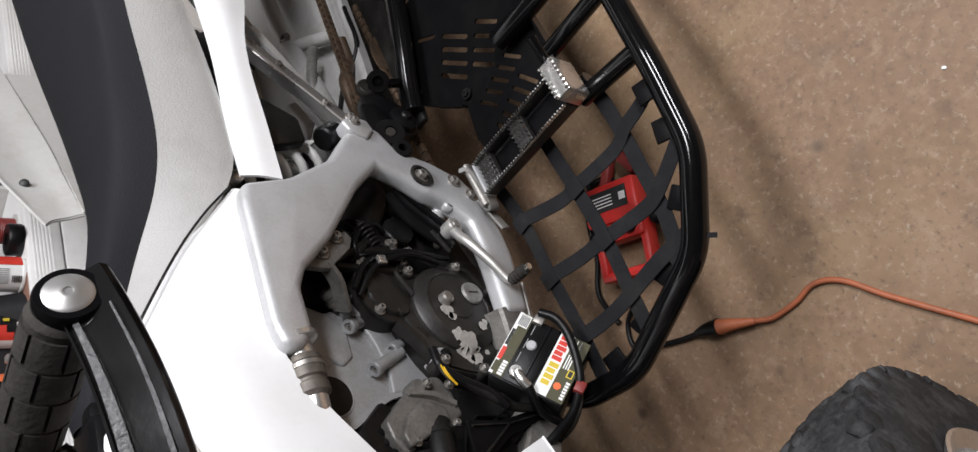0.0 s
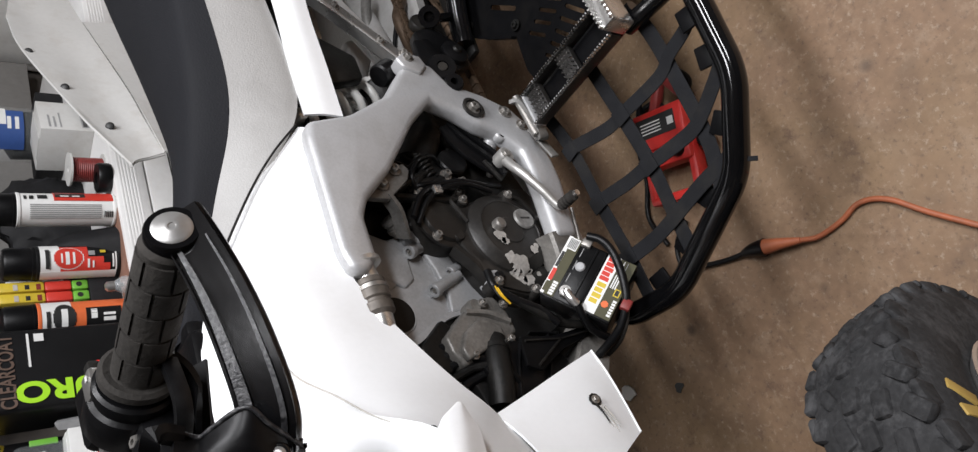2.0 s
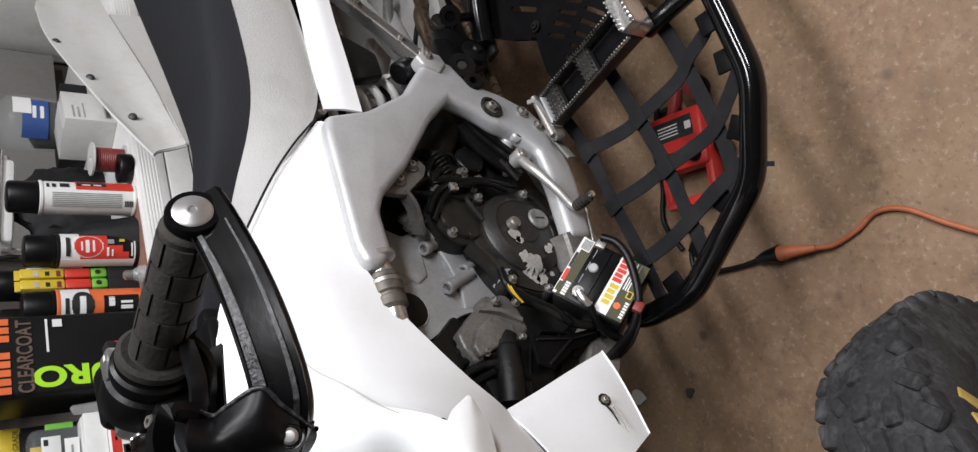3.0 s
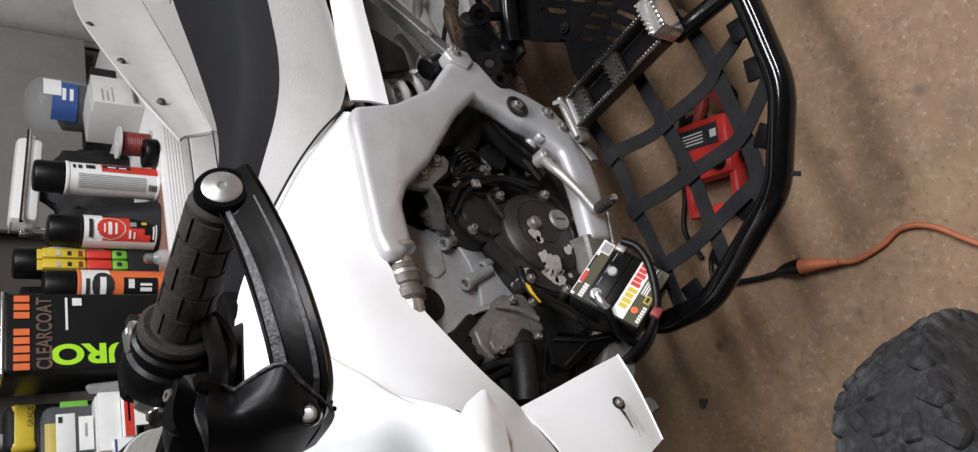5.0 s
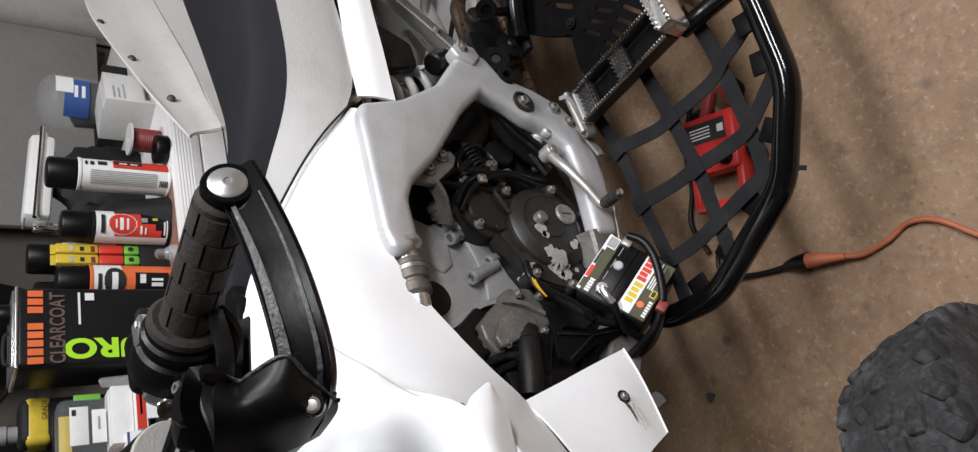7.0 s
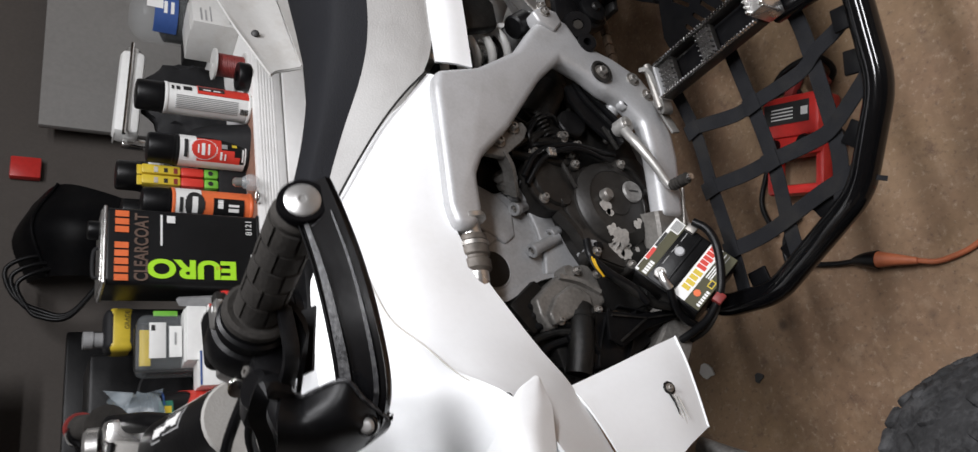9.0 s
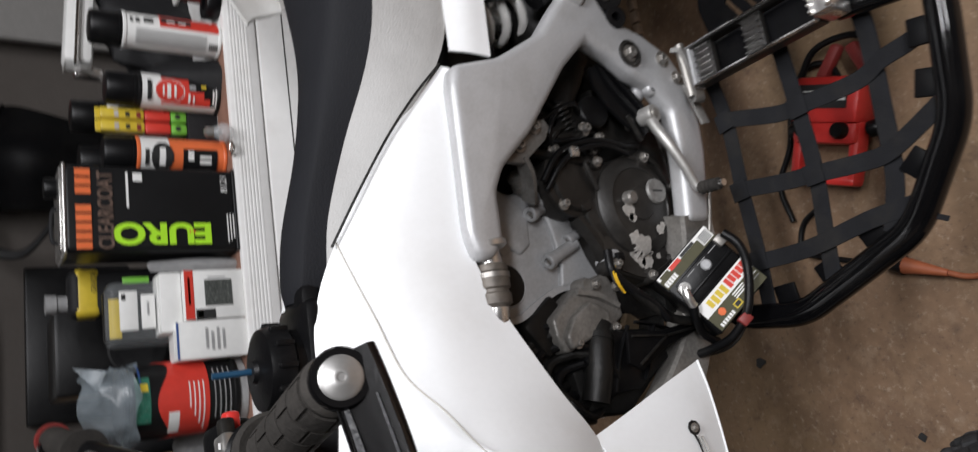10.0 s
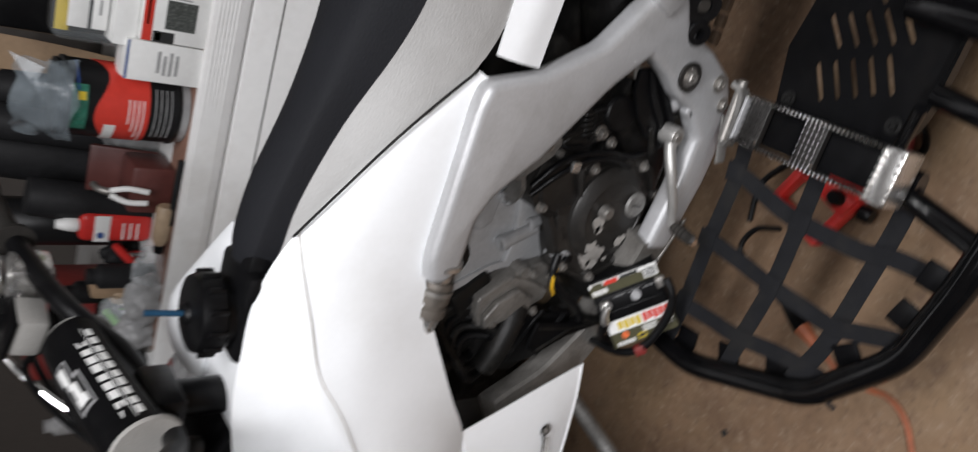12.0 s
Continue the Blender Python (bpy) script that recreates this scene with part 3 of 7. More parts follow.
def patch(cx, cz, r, parent, squeeze=1.0, face=cover_face, n=30):
    """A flake of bare metal lying on the cover, following its rounding."""
    bm = bmesh.new()
    edge = [(.5 + .5 * random.random()) for _ in range(n)]
    edge = [(edge[i - 1] + 2 * edge[i] + edge[(i + 1) % n]) / 4 for i in range(n)]
    rings = []
    for k in (.35, .7, 1.0):
        rings.append([bm.verts.new((cx + r * k * e * math.cos(2 * math.pi * i / n), 0, cz + squeeze * r * k * e * math.sin(2 * math.pi * i / n))) for i, e in enumerate(edge)])
    mid = bm.verts.new((cx, 0, cz))
    for v in bm.verts:
        v.co.y = face(v.co.x, v.co.z) - .0011
    for i in range(n):
        j = (i + 1) % n
        bm.faces.new((mid, rings[0][i], rings[0][j]))
        for a, b in zip(rings, rings[1:]):
            bm.faces.new((a[i], a[j], b[j], b[i]))
    bmesh.ops.recalc_face_normals(bm, faces=bm.faces)
    bmesh.ops.solidify(bm, geom=bm.faces[:], thickness=.0006)
    return part("peeled_patch", bm, CHIP, parent)


patch(-.187, .401, .016, cover, .7)
patch(-.197, .396, .008, cover)
patch(-.236, .386, .024, cover, .75)
patch(-.250, .372, .014, cover)
patch(-.222, .398, .011, cover)
patch(-.212, .352, .008, cover)
patch(-.206, .346, .005, cover)
patch(-.243, .350, .005, cover)
for x, z in ((-.112, .345), (-.150, .299), (-.205, .299), (-.247, .325), (-.268, .372), (-.252, .428), (-.122, .43)):
    b = part("bolt_lug", lathe([(0, .006), (.0085, .006), (.0105, 0), (.0105, -.02), (0, -.02)], (x, -.056, z), (0, -1, 0), 20), DARKCASE, cover)
    part("cover_bolt", hexbolt((x, -.062, z), (0, -1, 0), .0045, .007), STEEL, b)
drum = part("clutch_housing", lathe([(0, .026), (.030, .026), (.038, .023), (.043, .014), (.044, -.03), (0, -.03)], (-.144, -.035, .466), (0, -1, -.1), 44), DARKCASE, quad)
part("housing_rib", lathe([(.0445, 0), (.0475, .002), (.0475, .006), (.0445, .008)], (-.144, -.045, .465), (0, -1, -.1), 44), DARKCASE, drum)
part("housing_ridge", tube([(-.118, -.062, .445), (-.126, -.064, .452), (-.140, -.064, .447), (-.158, -.062, .437)], .003, 5, 8), DARKCASE, drum)
for x, z in ((-.107, .430), (-.172, .432), (-.176, .490), (-.108, .492)):
    part("housing_bolt", hexbolt((x, -.055, z), (0, -1, 0), .005, .009), STEEL, drum)
# starter drive ribs between the case and the cover
for i, (ax, az, bx, bz) in enumerate(((-.180, .458, -.238, .420), (-.190, .466, -.245, .430), (-.172, .448, -.230, .410))):
    part("case_rib", sweep([(ax, -.050, az), ((ax + bx) / 2, -.054, (az + bz) / 2), (bx, -.050, bz)], [(-.005, -.012), (.005, -.012), (.0035, .004), (-.0035, .004)], 4, up=(0, -1, 0)), DARKCASE, quad)
part("rib_boss", lathe([(0, .008), (.008, .008), (.010, .004), (.010, -.02), (0, -.02)], (-.176, -.052, .457), (0, -1, 0), 20), DARKCASE, quad)
part("rib_boss", lathe([(0, .008), (.009, .008), (.011, .004), (.011, -.02), (0, -.02)], (-.243, -.052, .425), (0, -1, 0), 20), CASE, quad)
pump = part("water_pump", prism([(-.286, .492), (-.269, .467), (-.257, .427), (-.278, .413), (-.313, .409), (-.332, .444), (-.343, .479), (-.350, .508), (-.331, .519), (-.309, .522)], -.038, .02, .005, 3), PUMPCASE, quad, "grey oily cast water pump cover")
part("pump_step", prism([(-.309, .497), (-.292, .468), (-.305, .440), (-.323, .440), (-.339, .482), (-.347, .507), (-.331, .512)], -.048, -.037, .004, 3), PUMPCASE, pump)
part("pump_ridge", sweep([(-.280, -.039, .480), (-.286, -.041, .450), (-.300, -.039, .418)], [(-.004, -.003), (.004, -.003), (.003, .004), (-.003, .004)], 4, up=(0, -1, 0)), PUMPCASE, pump)
part("pump_boss", lathe([(0, .006), (.008, .006), (.010, 0), (.010, -.02), (0, -.02)], (-.272, -.036, .462), (0, -1, 0), 20), PUMPCASE, pump)
for x, z in ((-.272, .452), (-.340, .495), (-.276, .420), (-.326, .432)):
    part("pump_bolt", hexbolt((x, -.043, z), (0, -1, 0), .0042, .007), STEEL, pump)
bay = part("bay_bracket", prism([(-.333, .434), (-.337, .379), (-.330, .320), (-.342, .314), (-.357, .373), (-.381, .420), (-.371, .440)], -.064, -.058, .002, 2), BLACKPLATE, quad, "scuffed black bracket plate")
for a, b in (((-.340, .430), (-.344, .372)), ((-.344, .372), (-.374, .424)), ((-.344, .372), (-.338, .318))):
    part("bracket_rib", sweep([(a[0], -.0655, a[1]), (b[0], -.0655, b[1])], [(-.0016, -.0016), (.0016, -.0016), (.001, .0016), (-.001, .0016)], 2, up=(0, -1, 0)), GRIMEFILL, bay)
part("oily_web", prism([(-.262, .500), (-.258, .470), (-.296, .470), (-.320, .506), (-.290, .530)], -.012, .03, .006, 3), GRIMEFILL, quad)
part("cylinder_block", box((-.06, .03, .48), (.12, .12, .13), .012, pose(0, 0, 0, 0, 25, 0)), GRIMEFILL, quad)
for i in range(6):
    part("cooling_fin", box((-.105 + .010 * i, -.035, .485 + .006 * i), (.003, .05, .05), .001, pose(0, 0, 0, 0, 25, 0)), GRIMEFILL, quad)
part("throttle_body", rod((-.05, -.03, .47), (.03, -.02, .41), .03, .026, 28, .004), GRIMEFILL, quad)
bracket = part("throttle_bracket", prism([(.012, .392), (-.010, .368), (-.050, .334), (-.075, .330), (-.088, .345), (-.072, .372), (-.050, .398), (-.022, .418), (.004, .420)], -.072, -.064, .003, 2), BLACKPL, quad)
part("bracket_rib", sweep([(.008, -.074, .408), (-.022, -.075, .390), (-.060, -.075, .352), (-.082, -.073, .342)], [(-.002, -.004), (.002, -.004), (.002, .004), (-.002, .004)], 5), BLACKPL, bracket)
part("bracket_rib", sweep([(.004, -.074, .392), (-.012, -.075, .376), (-.050, -.075, .340), (-.072, -.073, .334)], [(-.002, -.004), (.002, -.004), (.002, .004), (-.002, .004)], 5), BLACKPL, bracket)
part("cable_adjuster", rod((-.060, -.074, .372), (-.092, -.070, .350), .0035, None, 12, .001), GRIMEFILL, bracket)
part("cable_wheel", lathe([(.006, -.004), (.020, -.004), (.022, -.002), (.018, 0), (.022, .002), (.020, .004), (.006, .004)], (-.052, -.058, .415), (.1, -1, .1), 28), BLACKPL, quad)
part("return_spring", coil((-.050, -.060, .475), (-.085, -.058, .462), .0085, .0022, 6), GRIMEFILL, quad)
part("linkage_bolt", hexbolt((-.078, -.058, .438), (0, -1, 0), .006, .010), STEEL, quad)
part("linkage_bolt", hexbolt((-.088, -.058, .415), (0, -1, 0), .0045, .008), STEEL, quad)
part("carburettor_bowl", prism([(-.035, .49), (-.075, .455), (-.095, .43), (-.085, .405), (-.045, .42), (-.01, .455)], -.050, .0, .006, 3), GRIMEFILL, quad)
part("sprocket_cover", prism([(-.01, .40), (-.03, .30), (-.09, .285), (-.13, .31), (-.11, .36), (-.06, .41)], -.045, .02, .006, 2), GRIMEFILL, quad)
part("inner_spine", box((-.05, .03, .55), (.30, .07, .08), .01), GRIMEFILL, quad)
part("airbox_boot", rod((.02, .0, .40), (.14, .01, .44), .04, .05, 28, .006), GRIMEFILL, quad)
# Added dark backing block, so the floor doesn't show through the engine.
part("engine_backing", box((.010, .075, .42), (.26, .05, .24), .02), GRIMEFILL, quad)
part("battery_tray", box((.075, .03, .35), (.12, .10, .10), .015), GRIMEFILL, quad)
part("engine_sump", box((-.20, .02, .31), (.24, .14, .07), .02), GRIMEFILL, quad)
part("pivot_bolt", rod((-.02, -.06, .350), (-.005, -.085, .318), .011, .010, 24, .002), ALUBRIGHT, quad)
part("pivot_spacer", lathe([(.006, 0), (.013, 0), (.013, .010), (.011, .012), (.011, .018), (.006, .018)], (-.028, -.062, .345), (.5, -.8, -.3), 24), ALU, quad)
front = part("starter_block", box((-.315, -.0, .515), (.05, .05, .06), .006, pose(0, 0, 0, 0, -38, 0)), GRIMEFILL, quad)
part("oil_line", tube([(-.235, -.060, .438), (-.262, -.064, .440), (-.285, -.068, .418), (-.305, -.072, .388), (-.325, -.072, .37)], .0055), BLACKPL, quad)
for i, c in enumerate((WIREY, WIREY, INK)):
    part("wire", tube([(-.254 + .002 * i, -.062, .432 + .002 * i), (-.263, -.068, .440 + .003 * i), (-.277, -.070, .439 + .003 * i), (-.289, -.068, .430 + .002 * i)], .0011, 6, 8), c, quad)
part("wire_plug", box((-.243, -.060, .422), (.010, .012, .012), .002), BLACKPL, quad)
part("wire_loom", tube([(-.287, -.068, .415), (-.31, -.07, .385), (-.325, -.07, .36), (-.33, -.07, .33)], .006), GRIMEFILL, quad)
part("lower_tray", prism([(-.33, .46), (-.345, .36), (-.30, .325), (-.37, .34), (-.43, .42), (-.42, .49), (-.37, .50)], -.030, .03, .006, 2), GRIMEFILL, quad)
tray = part("lower_tray", prism([(-.326, .452), (-.333, .372), (-.368, .352), (-.402, .41), (-.404, .47), (-.36, .49)], -.046, -.030, .004, 2), BLACKPL, quad)
for pts in ([(-.322, -.047, .402), (-.328, -.049, .372), (-.336, -.048, .345)], [(-.328, -.048, .374), (-.345, -.049, .383), (-.358, -.048, .388)], [(-.340, -.047, .352), (-.352, -.049, .366), (-.358, -.048, .388)], [(-.358, -.048, .388), (-.372, -.049, .393), (-.392, -.047, .404)]):
    part("tray_rib", sweep(pts, [(-.0018, -.004), (.0018, -.004), (.0010, .004), (-.0010, .004)], 5, up=(0, -1, 0)), BLACKPL, tray)
part("tray_edge", tube([(-.326, -.046, .415), (-.350, -.047, .432), (-.378, -.046, .445), (-.400, -.044, .452)], .0028, 6, 8), BLACKPL, tray)
pipe = part("coolant_pipe", tube([(-.322, -.034, .452), (-.345, -.042, .463), (-.375, -.044, .472), (-.408, -.040, .482)], .0165, 7, 20), GRIMEFILL, quad, "dusty dark coolant pipe")
part("pipe_clamp", lathe([(.0165, -.004), (.0182, -.004), (.0182, .004), (.0165, .004)], (-.338, -.0395, .460), (-.9, -.2, .38), 24), GRIMEFILL, pipe)
part("tray_screw", hexbolt((-.352, -.05, .47), (0, -1, 0), .005, .006), STEEL, tray)
part("skid_strut", rod((-.34, -.05, .33), (-.44, .02, .52), .007), GRIMEFILL, quad)
fan = part("radiator_fan", lathe([(.052, 0), (.056, 0), (.057, .004), (.057, .018), (.052, .018)], (-.372, .004, .505), (-.1, -1, .05), 40), GRIMEFILL, quad, "black radiator fan")
part("fan_hub", lathe([(0, .012), (.014, .012), (.017, .008), (.017, 0), (0, 0)], (-.372, .004, .505), (-.1, -1, .05), 24), GRIMEFILL, fan)
for i in range(7):
    a = i * 2 * math.pi / 7
    part("fan_blade", box((-.372 + .034 * math.cos(a), .0, .505 + .034 * math.sin(a)), (.040, .002, .022), .0008, Matrix.Rotation(-a, 4, "Y") @ Matrix.Rotation(.5, 4, "X")), GRIMEFILL, fan)
part("radiator_core", box((-.372, .035, .505), (.13, .02, .16), .004), GRIMEFILL, quad)
part("exhaust_pipe", tube([(-.31, .03, .52), (-.36, .02, .49), (-.375, .015, .43), (-.35, .02, .36), (-.28, .04, .30)], .021, 6, 20), GOLD, quad)
part("exhaust_flange", rod((-.372, .0, .445), (-.376, -.012, .425), .026, .026, 28, .003), GOLD, quad)
random.seed(8)
for i in range(5):
    z = .525 - .010 * i
    part("hose_loop", tube([(-.345 - .012 * i + .03 * math.cos(a), -.02 + .012 * math.sin(2 * a) - .004 * i, z + .04 * math.sin(a)) for a in (k * math.pi / 5 for k in range(11))], .0055, 3, 10), GRIMEFILL if i % 2 else BLACKPL, quad)
for i in range(9):
    a, b = Vector((-.03 - .008 * i, -.05 + .006 * (i % 3), .45 - .006 * i)), Vector((-.11 + .008 * (i % 4), -.05, .49 + .012 * (i % 5)))
    mid = (a + b) / 2 + Vector((random.uniform(-.02, .02), -.015, random.uniform(-.03, .03)))
    part("hose", tube([a, mid, b], .0035 + .0015 * (i % 3), 6, 10), GRIMEFILL if i % 3 else BLACKPL, quad)
part("vacuum_hose", tube([(-.150, -.062, .520), (-.120, -.070, .500), (-.105, -.070, .470), (-.098, -.072, .430), (-.100, -.068, .385), (-.095, -.06, .35)], .0042, 6, 12), BLACKPL, quad)
part("vacuum_hose", tube([(-.160, -.060, .515), (-.130, -.072, .495), (-.112, -.074, .465), (-.104, -.074, .425), (-.112, -.07, .38)], .0035, 6, 12), BLACKPL, quad)
part("hose_clip", box((-.117, -.077, .478), (.012, .006, .012), .001), ALUBRIGHT, quad)

# gear lever
lever = part("shift_lever", sweep([(-.064, -.086, .345), (-.082, -.094, .346), (-.104, -.104, .343), (-.138, -.110, .328), (-.164, -.112, .316), (-.172, -.116, .312)],
             circle(.0060, 14), 6, taper=(1.3, .85)), LEVERM, quad, "dull metal gear lever with rubber tip")
part("lever_boss", lathe([(.005, -.011), (.0115, -.011), (.0125, -.008), (.0125, .008), (.0115, .011), (.005, .011)], (-.062, -.084, .344), (0, 1, .1), 24), LEVERM, lever)
part("lever_shaft", rod((-.062, -.098, .344), (-.062, .0, .344), .006, None, 16, .001), STEEL, lever)
part("toe_rubber", lathe([(0, 0), (.007, 0), (.0085, .004), (.0075, .006), (.0085, .010), (.0075, .012), (.0085, .016), (.0075, .018), (.0085, .022), (.0075, .024), (.008, .030), (0, .032)],
     (-.170, -.116, .313), (-.12, -1, .06), 18), RUBBER, lever)
part("toe_pin", rod((-.1738, -.147, .3149), (-.1746, -.154, .3153), .0045), CHROME, lever)

# foot peg
PEGX, PEGY0, PEGY1, PEGZ = -.016, -.142, -.318, .302
peg = part("foot_peg", box((PEGX - .026, (PEGY0 + PEGY1) / 2, PEGZ), (.004, PEGY0 - PEGY1, .02), .001), DARKCASE, quad, "wide serrated aluminium foot peg")
part("peg_wall", box((PEGX + .026, (PEGY0 + PEGY1) / 2, PEGZ), (.004, PEGY0 - PEGY1, .02), .001), DARKCASE, peg)
part("peg_wall", box((PEGX, PEGY0, PEGZ), (.056, .004, .02), .001), ALU, peg)
part("peg_base", box((PEGX, (PEGY0 + PEGY1) / 2, PEGZ - .014), (.046, PEGY0 - PEGY1 - .02, .006), .002), BLACKPLATE, peg)
for cy in (PEGY0 - .018, PEGY0 - .092):
    part("grip_pad", box((PEGX, cy, PEGZ - .001), (.05, .026, .010), .001), DARKCASE, peg)


def teeth(points, r, h, mat):
    me = None
    for p in points:
        if me is None:
            first = part("tooth", lathe([(0, h), (r * .55, h), (r, 0), (0, -.002)], (0, 0, 0), (0, 0, 1), 6), mat, peg)
            me, ob = first.data, first
        else:
            ob = new("tooth", me)
            ob.parent = peg
        ob.location = Vector(p) * UNIT


teeth([(PEGX + s * .026, PEGY0 - .172 * i / 33, PEGZ + .009) for s in (-1, 1) for i in range(34)], .0026, .0045, CHROME)
teeth([(PEGX - .02 + .008 * i, cy - .011 + .0055 * j, PEGZ + .004) for cy in (PEGY0 - .018, PEGY0 - .092) for i in range(6) for j in range(5)], .0018, .0055, CHROME)
part("peg_end", prism([(PEGX - .028, PEGZ - .012), (PEGX + .030, PEGZ - .012), (PEGX + .030, PEGZ + .030), (PEGX - .028, PEGZ + .030)], PEGY1 - .026, PEGY1 - .002, .003, 2), ALUBRIGHT, peg)
teeth([(PEGX - .024 + .008 * i, PEGY1 - .004, PEGZ + .029) for i in range(7)] + [(PEGX - .024 + .008 * i, PEGY1 - .023, PEGZ + .029) for i in range(7)], .0032, .005, ALUBRIGHT)
part("peg_bracket", sweep([(PEGX - .03, -.115, .285), (PEGX - .035, -.128, .292), (PEGX - .01, -.135, .30), (PEGX + .025, -.132, .305), (PEGX + .035, -.118, .31)], [(-.003, -.008), (.003, -.008), (.003, .008), (-.003, .008)], 6, up=(0, 0, 1)), DIRTYCASE, peg)
part("peg_pin", rod((PEGX - .034, -.126, .302), (PEGX + .04, -.126, .306), .006, None, 16, .001), STEEL, peg)
part("peg_stay", box((PEGX - .035, -.112, .280), (.06, .004, .016), .001, pose(0, 0, 0, 0, -12, 8)), DIRTYCASE, peg)

# nerf bar with its webbing
nerf = part("nerf_bar", tube(bent([(-.262, -.020, .268), (-.334, -.082, .246), (-.345, -.172, .243), (-.281, -.331, .256), (-.186, -.4035, .269), (-.084, -.4265, .288), (.06, -.4400, .288), (.36, -.440, .286)], .026), .0160, 0, 24), BLACKTUBE, quad, "gloss black bent steel nerf bar")
part("cross_tube", rod((-.050, -.428, .288), (-.026, -.322, .273), .0125), BLACKTUBE, nerf)
part("cross_tube", rod((.058, -.432, .286), (.072, -.318, .270), .0125), BLACKTUBE, nerf)
part("cross_tube", rod((.20, -.436, .285), (.19, -.320, .272), .0125), BLACKTUBE, nerf)
part("peg_guard_rod", rod((.056, -.336, .334), (.004, -.314, .288), .0065), BLACKTUBE, nerf)
part("front_tube", rod((.150, -.262, .282), (.138, -.430, .284), .0165), BLACKTUBE, nerf)
part("inner_tube", tube([(.185, -.075, .300), (.23, -.088, .300), (.30, -.115, .300), (.40, -.150, .300), (.56, -.20, .300)], .017, 6, 20), BLACKTUBE, nerf)
part("peg_tube", rod((-.016, -.13, .276), (-.014, -.345, .272), .013), BLACKTUBE, nerf)
part("mount_tab", lathe([(.0085, -.003), (.0165, -.003), (.018, -.0015), (.018, .0015), (.0165, .003), (.0085, .003), (.0085, -.003)], (.210, -.098, .372), (-.60, -.48, .64), 28), BLACKTUBE, nerf)
part("tab_stem", rod((.214, -.094, .355), (.238, -.088, .306), .0075), BLACKTUBE, nerf)


def plate_with_slots(outline, slots, z, t):
    bm = bmesh.new()
    edges = []
    for loop in [outline] + slots:
        vs = [bm.verts.new((x, y, z)) for x, y in loop]
        edges += [bm.edges.new((vs[i], vs[(i + 1) % len(vs)])) for i in range(len(vs))]
    bmesh.ops.triangle_fill(bm, use_beauty=True, use_dissolve=False, edges=edges)
    bmesh.ops.recalc_face_normals(bm, faces=bm.faces)
    bmesh.ops.solidify(bm, geom=bm.faces[:], thickness=t)
    return bm


def slot(cx, cy, l, w, ang):
    c, s = math.cos(radians(ang)), math.sin(radians(ang))
    pts = [(l / 2 - w / 2 + w / 2 * math.cos(a), w / 2 * math.sin(a)) for a in (-1.57, -.8, 0, .8, 1.57)]
    pts += [(-x, -y) for x, y in pts]
    return [(cx + c * x - s * y, cy + s * x + c * y) for x, y in pts]


heel = part("heel_guard", plate_with_slots([(.006, -.150), (.076, -.136), (.135, -.146), (.180, -.100), (.248, -.048), (.30, -.085), (.40, -.120), (.40, -.325), (.06, -.318), (.006, -.30)],
            [slot(.049 + .0072 * i, -.190 - .0180 * i, .044, .0062, 30) for i in range(5)] + [slot(.106 + .0060 * i, -.184 - .0185 * i, .040, .0060, 38) for i in range(5)]
            + [slot(.200 + .0180 * i, -.151 - .0120 * i, .066, .0080, 41) for i in range(4)] + [slot(.166 + .017 * i, -.208 - .014 * i, .052, .0075, 41) for i in range(4)]
            + [slot(.306, -.136, .048, .0075, 52)], .262, .003), BLACKPLATE, nerf, "slotted black heel guard plate")
part("guard_lip", sweep([(.40, -.122, .268), (.30, -.087, .268), (.248, -.052, .268), (.180, -.102, .268), (.135, -.147, .268)], [(-.002, -.006), (.002, -.006), (.002, .006), (-.002, .006)], 5, up=(0, 0, 1)), BLACKPLATE, heel)
part("guard_lip", sweep([(.006, -.302, .268), (.06, -.319, .268), (.20, -.322, .268), (.40, -.326, .268)], [(-.002, -.008), (.002, -.008), (.002, .008), (-.002, .008)], 5, up=(0, 0, 1)), BLACKTUBE, heel)
for x, y in ((.020, -.165), (.150, -.160), (.030, -.290), (.235, -.075)):
    part("plate_bolt", hexbolt((x, y, .266), (0, 0, 1), .006, .006), GRIMEFILL, heel)


def strap(pts, w=.019):
    return part("strap", ribbon(pts, w, .0022), WEB, nerf)


strap([(-.008, -.130, .268), (-.084, -.135, .256), (-.178, -.133, .254), (-.266, -.133, .251), (-.325, -.128, .247)], .021)
strap([(-.012, -.238, .268), (-.115, -.236, .256), (-.190, -.236, .254), (-.264, -.227, .251), (-.318, -.220, .246)], .021)
strap([(-.018, -.338, .268), (-.058, -.337, .258), (-.138, -.331, .255), (-.220, -.322, .253), (-.278, -.305, .254)], .021)
strap([(-.081, -.124, .259), (-.084, -.142, .260), (-.102, -.205, .256), (-.106, -.242, .260), (-.106, -.312, .256), (-.097, -.345, .262), (-.094, -.379, .268), (-.092, -.412, .282)], .021)
strap([(-.176, -.122, .257), (-.178, -.140, .258), (-.185, -.190, .254), (-.190, -.236, .258), (-.195, -.290, .255), (-.195, -.325, .258), (-.176, -.376, .268), (-.165, -.405, .278)], .021)
strap([(-.272, -.122, .253), (-.272, -.140, .255), (-.272, -.180, .251), (-.270, -.220, .255), (-.259, -.284, .254), (-.257, -.325, .255), (-.256, -.342, .258)], .021)
